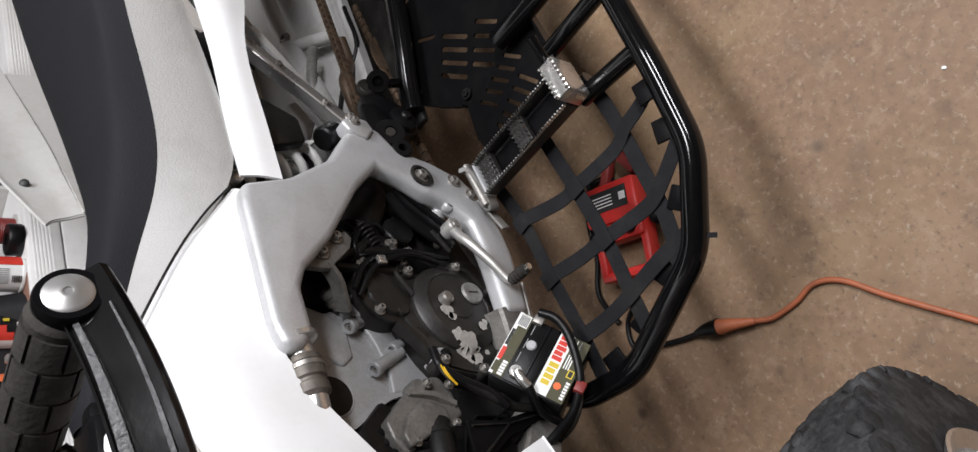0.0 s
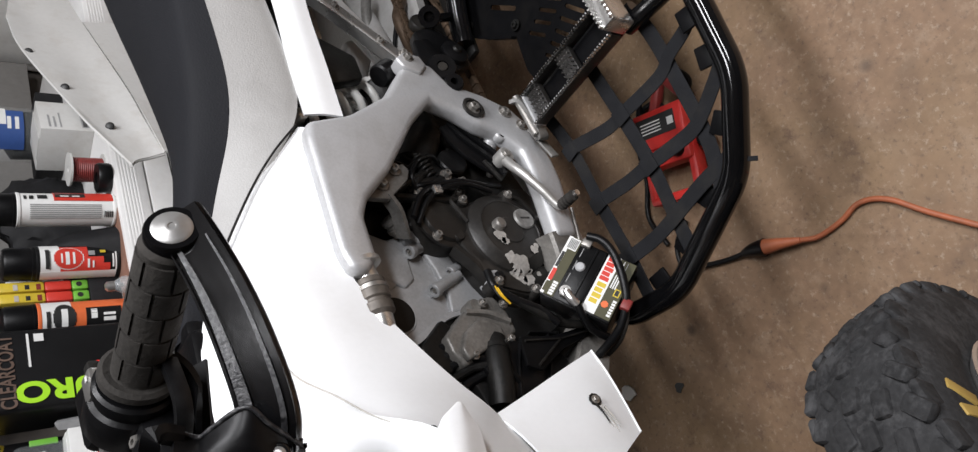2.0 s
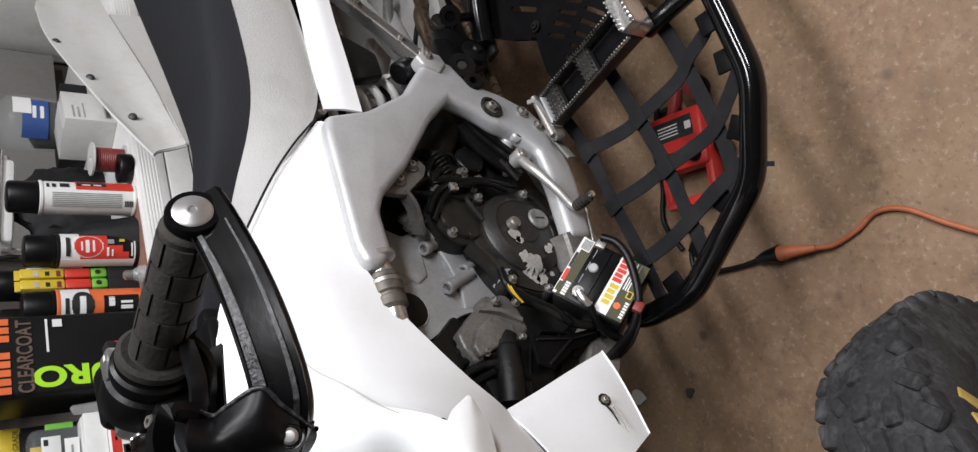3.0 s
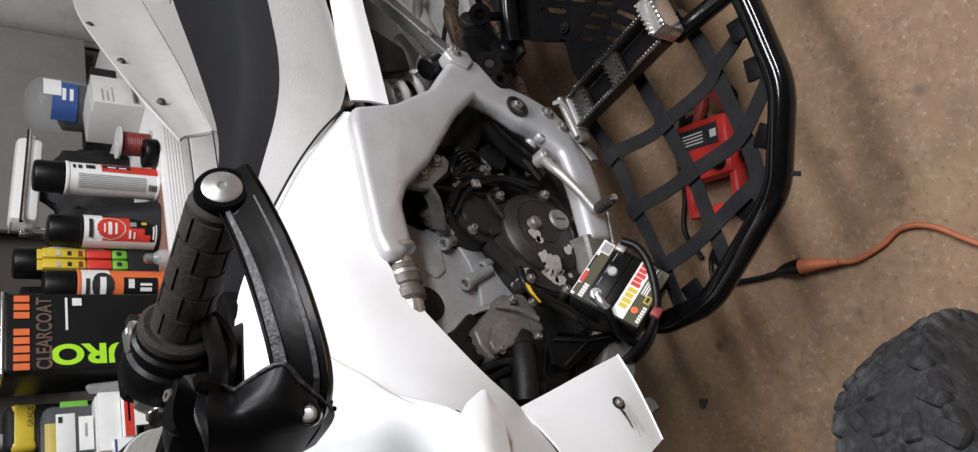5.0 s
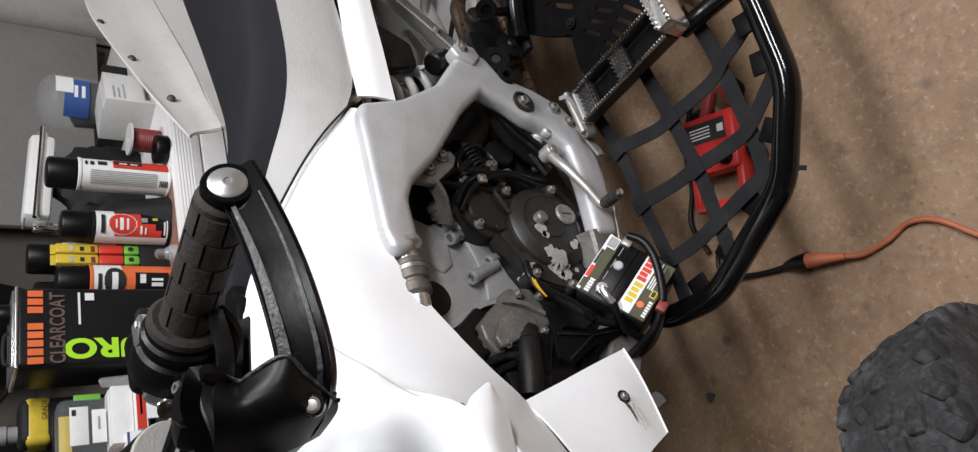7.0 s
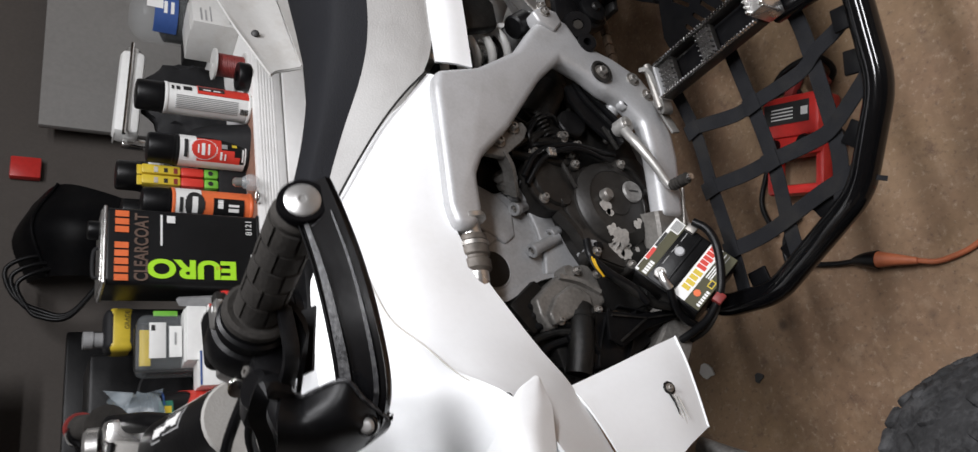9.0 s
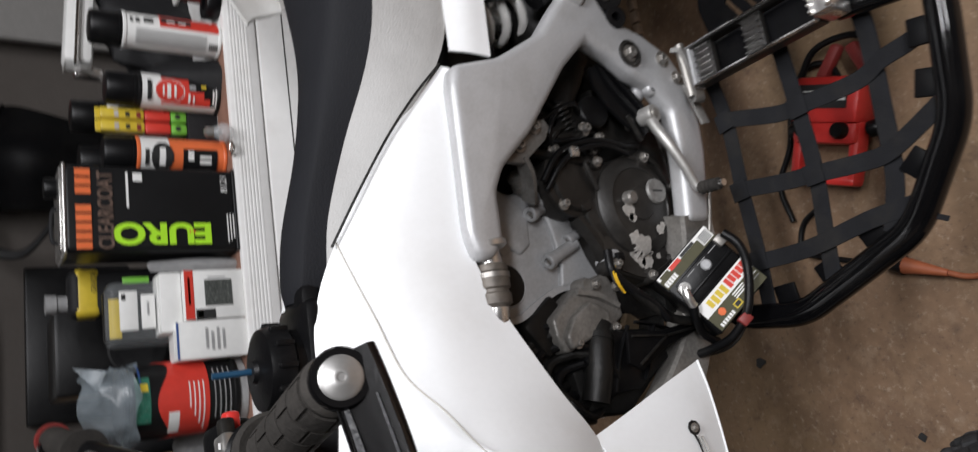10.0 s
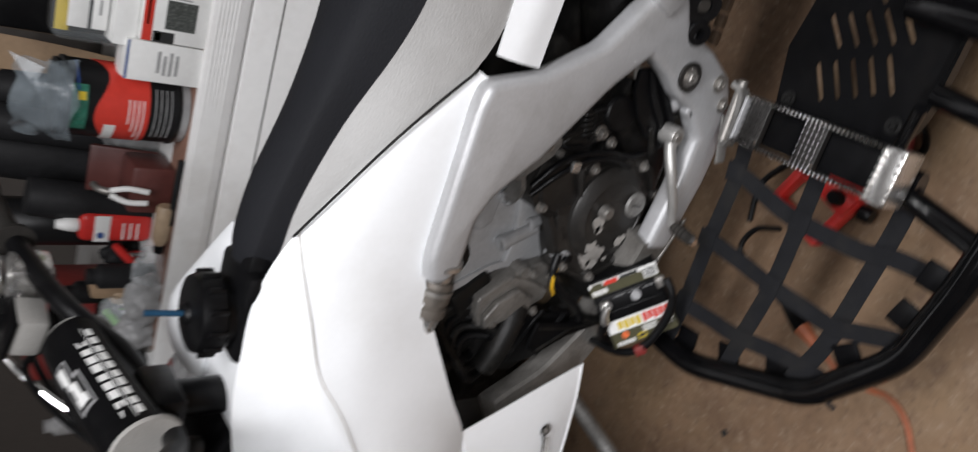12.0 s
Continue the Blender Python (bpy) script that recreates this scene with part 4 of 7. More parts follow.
# stitched loops where the webbing turns round itself
for x, y, z, ang in ((-.084, -.134, .2605, 8), (-.178, -.132, .2590, 4), (-.270, -.134, .2560, 0), (-.106, -.238, .2610, 3), (-.190, -.236, .2595, 2)):
    part("strap_fold", box((x, y, z), (.025, .024, .0022), .0008, pose(0, 0, 0, 0, 0, ang)), WEB, nerf)


def strap_end(p, ang):
    """The flat tab on the bar that the webbing is tied to."""
    x, y = -math.sin(radians(ang)), math.cos(radians(ang))
    part("strap_buckle", box((p[0] + .026 * x, p[1] + .026 * y, p[2] - .007), (.030, .026, .005), .002, pose(0, 0, 0, 8, 0, ang)), BLACKPLATE, nerf)


for p, ang in (((-.326, -.222, .2465), -72), ((-.300, -.288, .2520), -70), ((-.236, -.366, .262), -50), ((-.150, -.412, .276), -16), ((-.096, -.424, .286), -8), ((-.343, -.150, .243), -88)):
    strap_end(p, ang)


def strap_tail(pts, w):
    """The loose, ragged end of a webbing strap past its buckle."""
    part("strap_tail", ribbon(pts, w, .002), WEB, nerf)


strap_tail([(-.268, -.338, .262), (-.274, -.352, .260), (-.280, -.362, .252)], .006)


# white bodywork
TANK = [
    [(-.030, -.081, .652), (-.031, -.083, .650), (-.032, -.0845, .648), (-.033, -.0855, .646), (-.034, -.0865, .643)],
    [(-.115, -.070, .722), (-.116, -.078, .706), (-.117, -.083, .688), (-.118, -.086, .670), (-.118, -.088, .650)],
    [(-.224, -.044, .783), (-.224, -.062, .765), (-.224, -.077, .736), (-.224, -.085, .700), (-.224, -.088, .655)],
    [(-.290, -.044, .808), (-.292, -.066, .780), (-.294, -.083, .742), (-.296, -.093, .700), (-.290, -.090, .632)],
    [(-.350, -.048, .812), (-.352, -.082, .766), (-.354, -.096, .735), (-.358, -.106, .690), (-.350, -.098, .602)],
    [(-.410, -.050, .811), (-.410, -.120, .735), (-.410, -.132, .712), (-.410, -.135, .670), (-.395, -.108, .580)],
    [(-.470, -.052, .800), (-.462, -.176, .690), (-.460, -.182, .676), (-.462, -.170, .640), (-.440, -.120, .557)],
    [(-.540, -.055, .778), (-.540, -.205, .655), (-.540, -.212, .640), (-.535, -.195, .610), (-.520, -.140, .535)],
    [(-.640, -.060, .735), (-.650, -.215, .600), (-.650, -.222, .590), (-.645, -.21, .570), (-.630, -.150, .505)],
]
tank = part("side_panel", shell(TANK, 5, .003), WHITE, quad, "glossy white plastic tank side panel")
part("side_panel", shell(TANK, 5, .003, True), WHITE, quad)
part("panel_gap", tube([(-.030, -.0845, .656), (-.070, -.0815, .6915), (-.115, -.0745, .7245), (-.170, -.0625, .7575), (-.222, -.0485, .7855)], .0014, 6, 8), GRIMEFILL, tank)
part("tank_shoulder", shell([[(-.255, .045, .800), (-.256, .056, .800), (-.258, .068, .796), (-.26, .075, .77)], [(-.30, .046, .806), (-.315, .085, .808), (-.33, .125, .802), (-.335, .14, .76)], [(-.36, .048, .810), (-.385, .110, .815), (-.41, .180, .808), (-.42, .198, .75)],
     [(-.41, .050, .808), (-.43, .11, .814), (-.465, .180, .802), (-.475, .20, .74)], [(-.45, .050, .800), (-.47, .10, .800), (-.50, .17, .785), (-.51, .19, .72)]], 4, .003), WHITE, quad, "white plastic far side tank shoulder")
part("tank_top", shell([[(x, s * .052, z - .004) for s in (-1, -.5, 0, .5, 1)] for x, z in ((-.27, .795), (-.33, .806), (-.41, .808), (-.48, .796), (-.56, .772), (-.66, .73))], 4, .003), WHITE, quad)
# Thin darker bead paints the shade line along the panel's fold.
part("crease_shade_bead", tube([(-.2163, -.0463, .7800), (-.25, -.0622, .7748), (-.298, -.0770, .7622), (-.353, -.0925, .7475), (-.390, -.1168, .7248), (-.43, -.1505, .7082), (-.4565, -.1790, .6850)], .0009, 6, 6), GASKET, tank)
part("panel_screw", lathe([(0, .0010), (.0022, .0010), (.0040, .0006), (.0046, -.002), (0, -.002)], (-.4585, -.1815, .6815), (-.1, -.8, .55), 20), DARKCASE, tank)
FLAP = [
    [(-.438, -.118, .560), (-.420, -.112, .500), (-.398, -.105, .430), (-.379, -.099, .366)],
    [(-.462, -.132, .553), (-.444, -.126, .490), (-.428, -.120, .428), (-.413, -.112, .372)],
    [(-.500, -.142, .540), (-.482, -.140, .480), (-.468, -.135, .432), (-.454, -.124, .380)],
    [(-.545, -.148, .525), (-.532, -.150, .470), (-.514, -.145, .432), (-.497, -.135, .389)],
]
flap = part("shroud_flap", shell(FLAP, 5, .003), WHITE, quad, "white plastic lower shroud with torn bolt hole drawn as a dark disc")
# Dark disc on the flap paints the shade inside the torn hole.
hole = part("torn_hole_disc", lathe([(0, .0008), (.0070, .0008), (.0082, 0), (0, 0)], (-.4490, -.1310, .4300), (.1, -1, .15), 9), GRIMEFILL, flap, "torn bolt hole drawn as a dark disc")
part("flap_bolt", hexbolt((-.4490, -.1315, .4300), (.1, -1, .15), .0034, .004), STEEL, hole)
for k, (dx, dz, l, mat) in enumerate(((0, .004, .026, GRIMEFILL), (-.003, -.002, .034, CHIP), (-.006, .001, .038, GRIMEFILL), (-.004, -.007, .028, CHIP), (-.010, -.004, .030, GASKET), (-.012, .003, .018, CHIP))):
    x, z = -.455 + dx, .4300 + dz
    part("gouge", tube([(x, -.1335, z), (x - l * .5, -.1368, z - .002), (x - l, -.1395, z - .001 - .002 * (k % 2))], .0011, 5, 6, (1.3, .3)), mat, flap)
part("flap_lip", tube([(-.379, -.099, .366), (-.413, -.112, .372), (-.454, -.124, .380), (-.497, -.135, .389)], .0014, 5, 8), WHITE, flap)
part("fender_front", shell([[(-.545, -.148, .54), (-.56, -.22, .60), (-.58, -.32, .60), (-.60, -.42, .575)], [(-.62, -.15, .55), (-.64, -.22, .625), (-.66, -.33, .63), (-.68, -.46, .60)],
     [(-.75, -.15, .57), (-.76, -.22, .64), (-.77, -.34, .645), (-.78, -.48, .62)], [(-.92, -.15, .56), (-.92, -.22, .62), (-.92, -.34, .62), (-.92, -.46, .60)]], 5, .003), WHITE, quad)
part("headlight_cowl", shell([[(-.60, -.06, .76), (-.60, 0, .785), (-.60, .06, .76)], [(-.70, -.08, .735), (-.70, 0, .76), (-.70, .08, .735)], [(-.82, -.07, .66), (-.82, 0, .68), (-.82, .07, .66)], [(-.88, -.05, .56), (-.89, 0, .57), (-.88, .05, .56)]], 5, .003), WHITE, quad)
lobe = part("vent_fin", shell([[(-.4452, -.196, .661), (-.4431, -.196, .658), (-.4443, -.197, .6546), (-.4468, -.197, .653)], [(-.4544, -.198, .679), (-.4554, -.203, .6776), (-.460, -.207, .6666), (-.462, -.202, .6526)],
     [(-.467, -.199, .691), (-.473, -.211, .695), (-.4785, -.217, .679), (-.4735, -.206, .6526)], [(-.482, -.198, .702), (-.492, -.216, .7046), (-.497, -.224, .690), (-.494, -.212, .659)],
     [(-.4965, -.196, .7127), (-.508, -.219, .7074), (-.513, -.228, .6925), (-.513, -.216, .664)], [(-.53, -.190, .731), (-.542, -.222, .716), (-.5476, -.232, .698), (-.548, -.22, .671)],
     [(-.60, -.185, .70), (-.61, -.22, .685), (-.615, -.232, .67), (-.615, -.222, .64)]], 5, .003), WHITE, quad, "white plastic vent fin")

# seat
SEAT = [(-.268, .026, .778, .026, .792, .020, .812, .818), (-.245, .040, .768, .034, .788, .026, .812, .820), (-.19, .052, .748, .038, .782, .028, .805, .813), (-.11, .072, .712, .041, .757, .030, .784, .792),
        (-.03, .083, .658, .059, .731, .036, .769, .777), (.03, .088, .640, .076, .723, .050, .762, .771), (.10, .098, .645, .091, .727, .066, .762, .771),
        (.20, .112, .660, .108, .738, .084, .767, .775), (.40, .142, .700, .138, .757, .106, .787, .793), (.75, .152, .74, .147, .79, .112, .82, .826)]
seat_rows = [[(x, -s, zs), (x, -(s + h) / 2, (zs + zh) / 2 + .006), (x, -h, zh), (x, -h * .5, zc - .002), (x, 0, zc), (x, h * .5, zc - .002), (x, h, zh), (x, (s + h) / 2, (zs + zh) / 2 + .006), (x, s, zs)] for x, b, zb, s, zs, h, zh, zc in SEAT]
part("seat_cover", shell(seat_rows, 4, .004), VINYL, quad, "matt black grippy seat top", 60)
for mir in (False, True):
    part("seat_side", shell([[(x, -s, zs - .0005), (x, -(s * .62 + b * .38) - .003, zs * .62 + zb * .38), (x, -(s * .25 + b * .75) - .003, zs * .25 + zb * .75), (x, -b, zb)] for x, b, zb, s, zs, h, zh, zc in SEAT], 4, .004, mir), GREYVINYL, quad, "grey vinyl seat flank", 60)
part("seat_tip", lathe([(0, .012), (.018, .010), (.026, .002), (.027, -.012), (0, -.014)], (-.262, 0, .795), (-.25, 0, 1), 24), VINYL, quad)

# rear fenders
part("rear_fender", shell([[(-.012, -.086, .640), (-.014, -.092, .618), (-.015, -.092, .590)], [(.06, -.094, .644), (.06, -.102, .620), (.058, -.102, .594)], [(.17, -.116, .650), (.17, -.124, .628), (.175, -.124, .604)],
     [(.30, -.134, .665), (.305, -.145, .628), (.315, -.145, .585)], [(.45, -.16, .70), (.46, -.22, .68), (.47, -.27, .64)], [(.80, -.20, .76), (.80, -.34, .755), (.80, -.46, .70)]], 5, .004), WHITE, quad, "white plastic rear fender")
FAR = [[(.237, .302, .675), (.228, .303, .698), (.216, .298, .722), (.202, .292, .734)], [(.337, .332, .686), (.325, .335, .720), (.300, .325, .758), (.270, .312, .762)],
       [(.437, .362, .695), (.420, .364, .745), (.392, .350, .790), (.338, .332, .788)], [(.677, .434, .730), (.660, .432, .775), (.630, .425, .815), (.540, .394, .848)],
       [(.800, .470, .745), (.79, .468, .79), (.76, .46, .84), (.66, .43, .86)]]
rf = part("rear_fender", shell(FAR, 5, .004), OLDWHITE, quad, "scuffed white rear fender with screws")
for p in ((.310, .3225, .746), (.420, .3540, .797), (.535, .391, .838)):
    part("fender_screw", lathe([(0, .004), (.004, .004), (.0065, .0025), (.0075, 0), (0, -.002)], p, (-.3, -.85, .42), 20), INK, rf)
part("fender_edge", tube([(.237, .3015, .675), (.228, .3025, .698), (.216, .2975, .722), (.202, .2915, .734)], .0022, 5, 8), OLDWHITE, rf)
part("fender_inner", shell([[(.24, .30, .676), (.24, .315, .60), (.26, .33, .52)], [(.44, .365, .692), (.46, .38, .60), (.48, .38, .52)], [(.68, .436, .728), (.70, .44, .62), (.70, .44, .52)]], 4, .003), OLDWHITE, rf)


# subframe, swingarm, rear shock, chain
sub = part("subframe_tube", sweep([(.090, -.082, .442), (.112, -.084, .456), (.150, -.084, .492), (.195, -.084, .536), (.238, -.086, .578), (.34, -.092, .640), (.60, -.10, .70)], [(-.010, -.008), (-.008, -.010), (.008, -.010), (.010, -.008), (.010, .008), (.008, .010), (-.008, .010), (-.010, .008)], 6, up=(0, 1, 0)), ALUBRIGHT, quad, "bright aluminium subframe rail")
part("subframe_tube", sweep([(.10, -.02, .40), (.16, -.03, .44), (.28, -.05, .52), (.5, -.06, .6)], circle(.010, 12), 6), SWING, quad)
for x, z in ((.118, .452), (.136, .486), (.196, .540)):
    part("subframe_bolt", hexbolt((x, -.094, z), (0, -1, .1), .0048, .007), STEEL, sub)
part("subframe_edge", tube([(.104, -.094, .462), (.145, -.094, .500), (.190, -.094, .544), (.232, -.096, .584)], .0022, 5, 8), ALUBRIGHT, sub)
part("lower_stay", sweep([(.112, -.060, .440), (.165, -.062, .462), (.205, -.064, .492), (.30, -.066, .545)], [(-.006, -.009), (.006, -.009), (.006, .009), (-.006, .009)], 5, up=(0, 1, 0)), SWING, sub)
part("stay_plate", prism([(.150, .472), (.205, .505), (.215, .470), (.165, .440)], -.060, -.054, .002, 2), SWING, sub)
part("side_boot", prism([(.085, .560), (.155, .600), (.185, .560), (.150, .500), (.105, .500)], -.050, -.030, .006, 2), GRIMEFILL, sub)
knob = part("shock_knob", lathe([(0, .030), (.015, .030), (.0175, .027), (.0175, .002), (.013, 0), (.013, -.006), (0, -.006)], (.104, -.074, .470), (-.55, .05, .75), 24), BLACKPL, quad)
part("knob_collar", lathe([(0, 0), (.012, 0), (.012, .010), (0, .010)], (.104, -.074, .470), (.55, -.05, -.75), 20), ALUBRIGHT, knob)
arm = part("swingarm", shell([[(.18, -.035, .345), (.18, .05, .365), (.18, .15, .355)], [(.30, -.052, .335), (.30, .08, .360), (.30, .22, .345)], [(.55, -.045, .310), (.55, .10, .335), (.55, .26, .315)], [(.90, -.04, .28), (.90, .14, .30), (.90, .27, .28)]], 4, .02), SWING, quad, "dusty pale grey cast swingarm")
part("swingarm_tube", tube([(.22, .0, .395), (.36, .03, .385), (.55, .08, .365), (.80, .12, .33)], .016, 6, 16), SWING, arm)
part("swingarm_tube", tube([(.40, -.03, .352), (.46, .06, .372), (.52, .16, .360)], .012, 6, 16), SWING, arm)
part("arm_bolt", hexbolt((.47, .05, .385), (0, -.4, 1), .008, .008), STEEL, arm)
part("swingarm_pivot", lathe([(0, .012), (.014, .012), (.022, .008), (.024, -.01), (.024, -.03), (0, -.03)], (.145, -.085, .345), (0, -1, 0), 28), BLACKPL, quad)
part("pivot_bolt", lathe([(0, .004), (.006, .004), (.008, .001), (.008, 0), (0, 0)], (.145, -.097, .345), (0, -1, 0), 24), GRIMEFILL, quad)
# Added dark plate that hides the floor beside the inner tube.
part("swingarm_backing", box((.40, -.055, .275), (.46, .085, .012), .004, pose(0, 0, 0, 0, 2, -4)), GRIMEFILL, quad)
part("chain_roller", lathe([(.006, -.008), (.016, -.008), (.018, -.005), (.018, .005), (.016, .008), (.006, .008)], (.235, -.06, .36), (0, -1, .2), 24), GRIMEFILL, quad)
part("linkage_arm", sweep([(.20, -.02, .36), (.27, -.035, .375), (.33, -.03, .345), (.38, -.04, .35)], circle(.010, 12), 6), CHAINM, quad)
part("linkage_arm", sweep([(.25, .03, .39), (.31, .01, .40), (.39, .0, .38)], circle(.009, 12), 6), DIRTYCASE, quad)
part("chain_guide", prism([(.10, .37), (.13, .41), (.19, .40), (.205, .36), (.18, .325), (.13, .315)], -.085, -.06, .006, 2), BLACKPL, quad)
part("rear_shock", rod((.05, .01, .64), (.155, .01, .35), .016), ALUBRIGHT, quad)
part("shock_spring", coil((.062, .01, .607), (.145, .01, .378), .034, .0065, 8), SPRINGW, quad, "white shock absorber spring")
part("shock_can", rod((.17, .03, .47), (.25, .03, .43), .026, .026, 24, .004), SWING, quad)


def chain():
    m = new("drive_chain")
    m.parent = quad
    a, b = Vector((.165, -.048, .378)), Vector((.85, -.045, .335))
    n = 44
    d = (b - a) / n
    bms = []
    for i in range(n):
        p = a + d * (i + .5)
        bms.append(box(p, (.019, .003, .011), .001, pose(0, 0, 0, 0, 6, 0)))
        bms.append(box(p + Vector((0, .010, 0)), (.019, .003, .011), .001, pose(0, 0, 0, 0, 6, 0)))
        bms.append(rod(p + Vector((.004, -.003, 0)), p + Vector((.004, .013, 0)), .0045, None, 8))
    bpy.data.objects.remove(m)
    part("drive_chain", merged(*bms), CHAINM, quad, "rusty roller chain")


chain()
part("lower_chain", merged(*[box((.06 + .0205 * i, -.060 + .001 * i, .300 - .001 * i), (.018, .012, .010), .002) for i in range(22)]), CHAINM, quad, "rusty lower run of chain")
part("guide_ring", lathe([(.009, -.006), (.020, -.006), (.022, -.003), (.022, .003), (.020, .006), (.009, .006), (.009, -.006)], (.089, -.104, .401), (-.2, -1, .35), 28), BLACKPL, quad, "black rubber chain guide ring")
part("guide_bolt", lathe([(0, .004), (.007, .004), (.009, .001), (0, 0)], (.089, -.105, .401), (-.2, -1, .35), 22), DARKCASE, quad)
part("guide_ring", lathe([(.006, -.006), (.013, -.006), (.015, -.003), (.015, .003), (.013, .006), (.006, .006), (.006, -.006)], (.060, -.104, .392), (-.2, -1, .35), 24), BLACKPL, quad)
part("guide_plate", prism([(.075, .385), (.100, .430), (.150, .425), (.160, .395), (.110, .375)], -.098, -.088, .004, 2), BLACKPL, quad)
part("sprocket_plate", lathe([(.05, 0), (.085, 0), (.085, .004), (.05, .004)], (.34, -.05, .22), (0, -1, 0), 40), CHAINM, quad)
part("skid_plate", box((-.16, .02, .235), (.30, .16, .006), .002), SWING, quad)
part("brake_hose", tube([(.13, -.03, .40), (.22, .02, .37), (.30, .0, .35), (.36, -.05, .33), (.45, -.06, .33)], .004), BLACKPL, quad)

# fuel cap
cap = part("fuel_cap", lathe([(0, .036), (.010, .036), (.012, .032), (.030, .031), (.038, .028), (.041, .020), (.041, .006), (.036, .002), (.036, -.02), (0, -.02)], (-.328, -.002, .822), (0, 0, 1), 36), BLACKPL, quad, "black fuel cap with blue breather hose")
for i in range(12):
    part("cap_rib", box((-.328 + .041 * math.cos(i * math.pi / 6), -.002 + .041 * math.sin(i * math.pi / 6), .836), (.006, .006, .018), .002), BLACKPL, cap)
part("cap_collar", box((-.318, -.004, .806), (.10, .082, .022), .01), BLACKPL, cap)
part("cap_collar", box((-.275, -.004, .80), (.05, .055, .03), .01), BLACKPL, cap)
part("breather_hose", tube([(-.328, -.002, .852), (-.328, .0, .868), (-.328, .002, .880), (-.328, .003, .892)], .0032), BLUETUBE, cap)
part("steering_stem", rod((-.43, 0, .70), (-.43, 0, .86), .02), BLACKPL, quad)
part("front_column", box((-.46, 0, .72), (.08, .10, .12), .02), GRIMEFILL, quad)

# handlebar, turned a little so that its far end stands higher
RISE = .22
BAR = [(-.362, -.345, .917), (-.385, -.235, .913), (-.402, -.150, .905), (-.418, -.105, .885), (-.428, -.07, .868), (-.43, 0, .866)]
bar = part("handlebar", tube(BAR + [(x + .01, -y * 1.04, z + RISE * -y) for x, y, z in BAR[-2::-1]], .0115, 7, 18), BLACKPL, quad, "black handlebar")
part("bar_clamp", box((-.43, 0, .865), (.045, .07, .035), .006), BLACKPL, bar)
PADS = Vector((-.025, .030, -.015))


def at_pad(bm):
    bmesh.ops.translate(bm, vec=PADS, verts=bm.verts)
    return bm


pad = part("bar_pad", at_pad(sweep([(-.412, -.088, .905), (-.411, 0, .920), (-.406, .088, .932)], [(.036 * math.cos(a) * (1 if math.sin(a) > -.3 else .8), .036 * math.sin(a)) for a in (2 * math.pi * i / 28 for i in range(28))], 4, up=(0, 0, 1))), BLACKPL, quad, "black crossbar pad with white lettering bars")
part("pad_end", at_pad(lathe([(0, .004), (.034, .004), (.036, 0), (0, 0)], (-.412, -.088, .905), (0, -1, -.15), 28)), GREYFOAM, pad, "grey foam end")
part("pad_end", at_pad(lathe([(0, .004), (.034, .004), (.036, 0), (0, 0)], (-.406, .088, .932), (0, 1, .15), 28)), GREYFOAM, pad)


def pad_print(y0, y1, a0, a1, mat=PAPER, n=8, R=.0368):
    bm = bmesh.new()
    rows = []
    for y in (y0, y1):
        zc, xc = .9195 + .155 * y, -.411 + .03 * y
        rows.append([bm.verts.new((xc + R * math.sin(radians(a0 + (a1 - a0) * i / n)), y, zc + R * math.cos(radians(a0 + (a1 - a0) * i / n)))) for i in range(n + 1)])
    for i in range(n):
        bm.faces.new((rows[0][i], rows[0][i + 1], rows[1][i + 1], rows[1][i]))
    bmesh.ops.recalc_face_normals(bm, faces=bm.faces)
    bmesh.ops.solidify(bm, geom=bm.faces[:], thickness=.0006)
    return part("pad_print", at_pad(bm), mat, pad)


for i in range(11):
    y = -.080 + .0145 * i
    pad_print(y, y + (.0100, .0085, .0110)[i % 3], 58, 72)
    pad_print(y, y + (.0110, .0090, .0100)[i % 3], 78, 88)
    pad_print(y, y + (.0095, .0110, .0085)[i % 3], -62, -46)
pad_print(-.084, .084, 74.5, 75.5)
pad_print(-.040, .012, 8, 42, GREYBAG)
pad_print(.010, .036, 2, 30, GREYBAG)
for y0, y1, a0, a1, mm in ((-.037, .006, 11, 39, INK), (.004, .033, 5, 27, INK), (-.032, -.020, 15, 35, PAPER), (-.022, .000, 18, 30, PAPER), (-.004, .012, 14, 22, PAPER), (.008, .028, 9, 23, PAPER)):
    R0 = R0 + .0003 if y0 > -.037 else .0371
    pad_print(y0, y1, a0, a1, mm, R=R0)

grip = part("grip", lathe([(0, .006), (.0150, .006), (.0165, .008), (.0172, .010), (.0162, .012), (.0165, .112), (.0175, .115), (.022, .114), (.0250, .116), (.0250, .121), (.014, .122)], (-.363, -.347, .918), (-.278, .96, 0), 28), RUBBER, quad, "worn black rubber grip with block tread")
gm = frame_at((-.363, -.347, .918), (-.278, .96, 0))
for k in range(5):
    for i in range(6):
        a0 = 60 * (i + .5 * (k % 2))
        bm = arc(.0176, .0145 + .0200 * k, .0145 + .0200 * k + .0180, a0, a0 + 53, (0, 0, 0), .0035)
        bmesh.ops.transform(bm, matrix=gm, verts=bm.verts)
        part("grip_block", bm, RUBBER, grip)
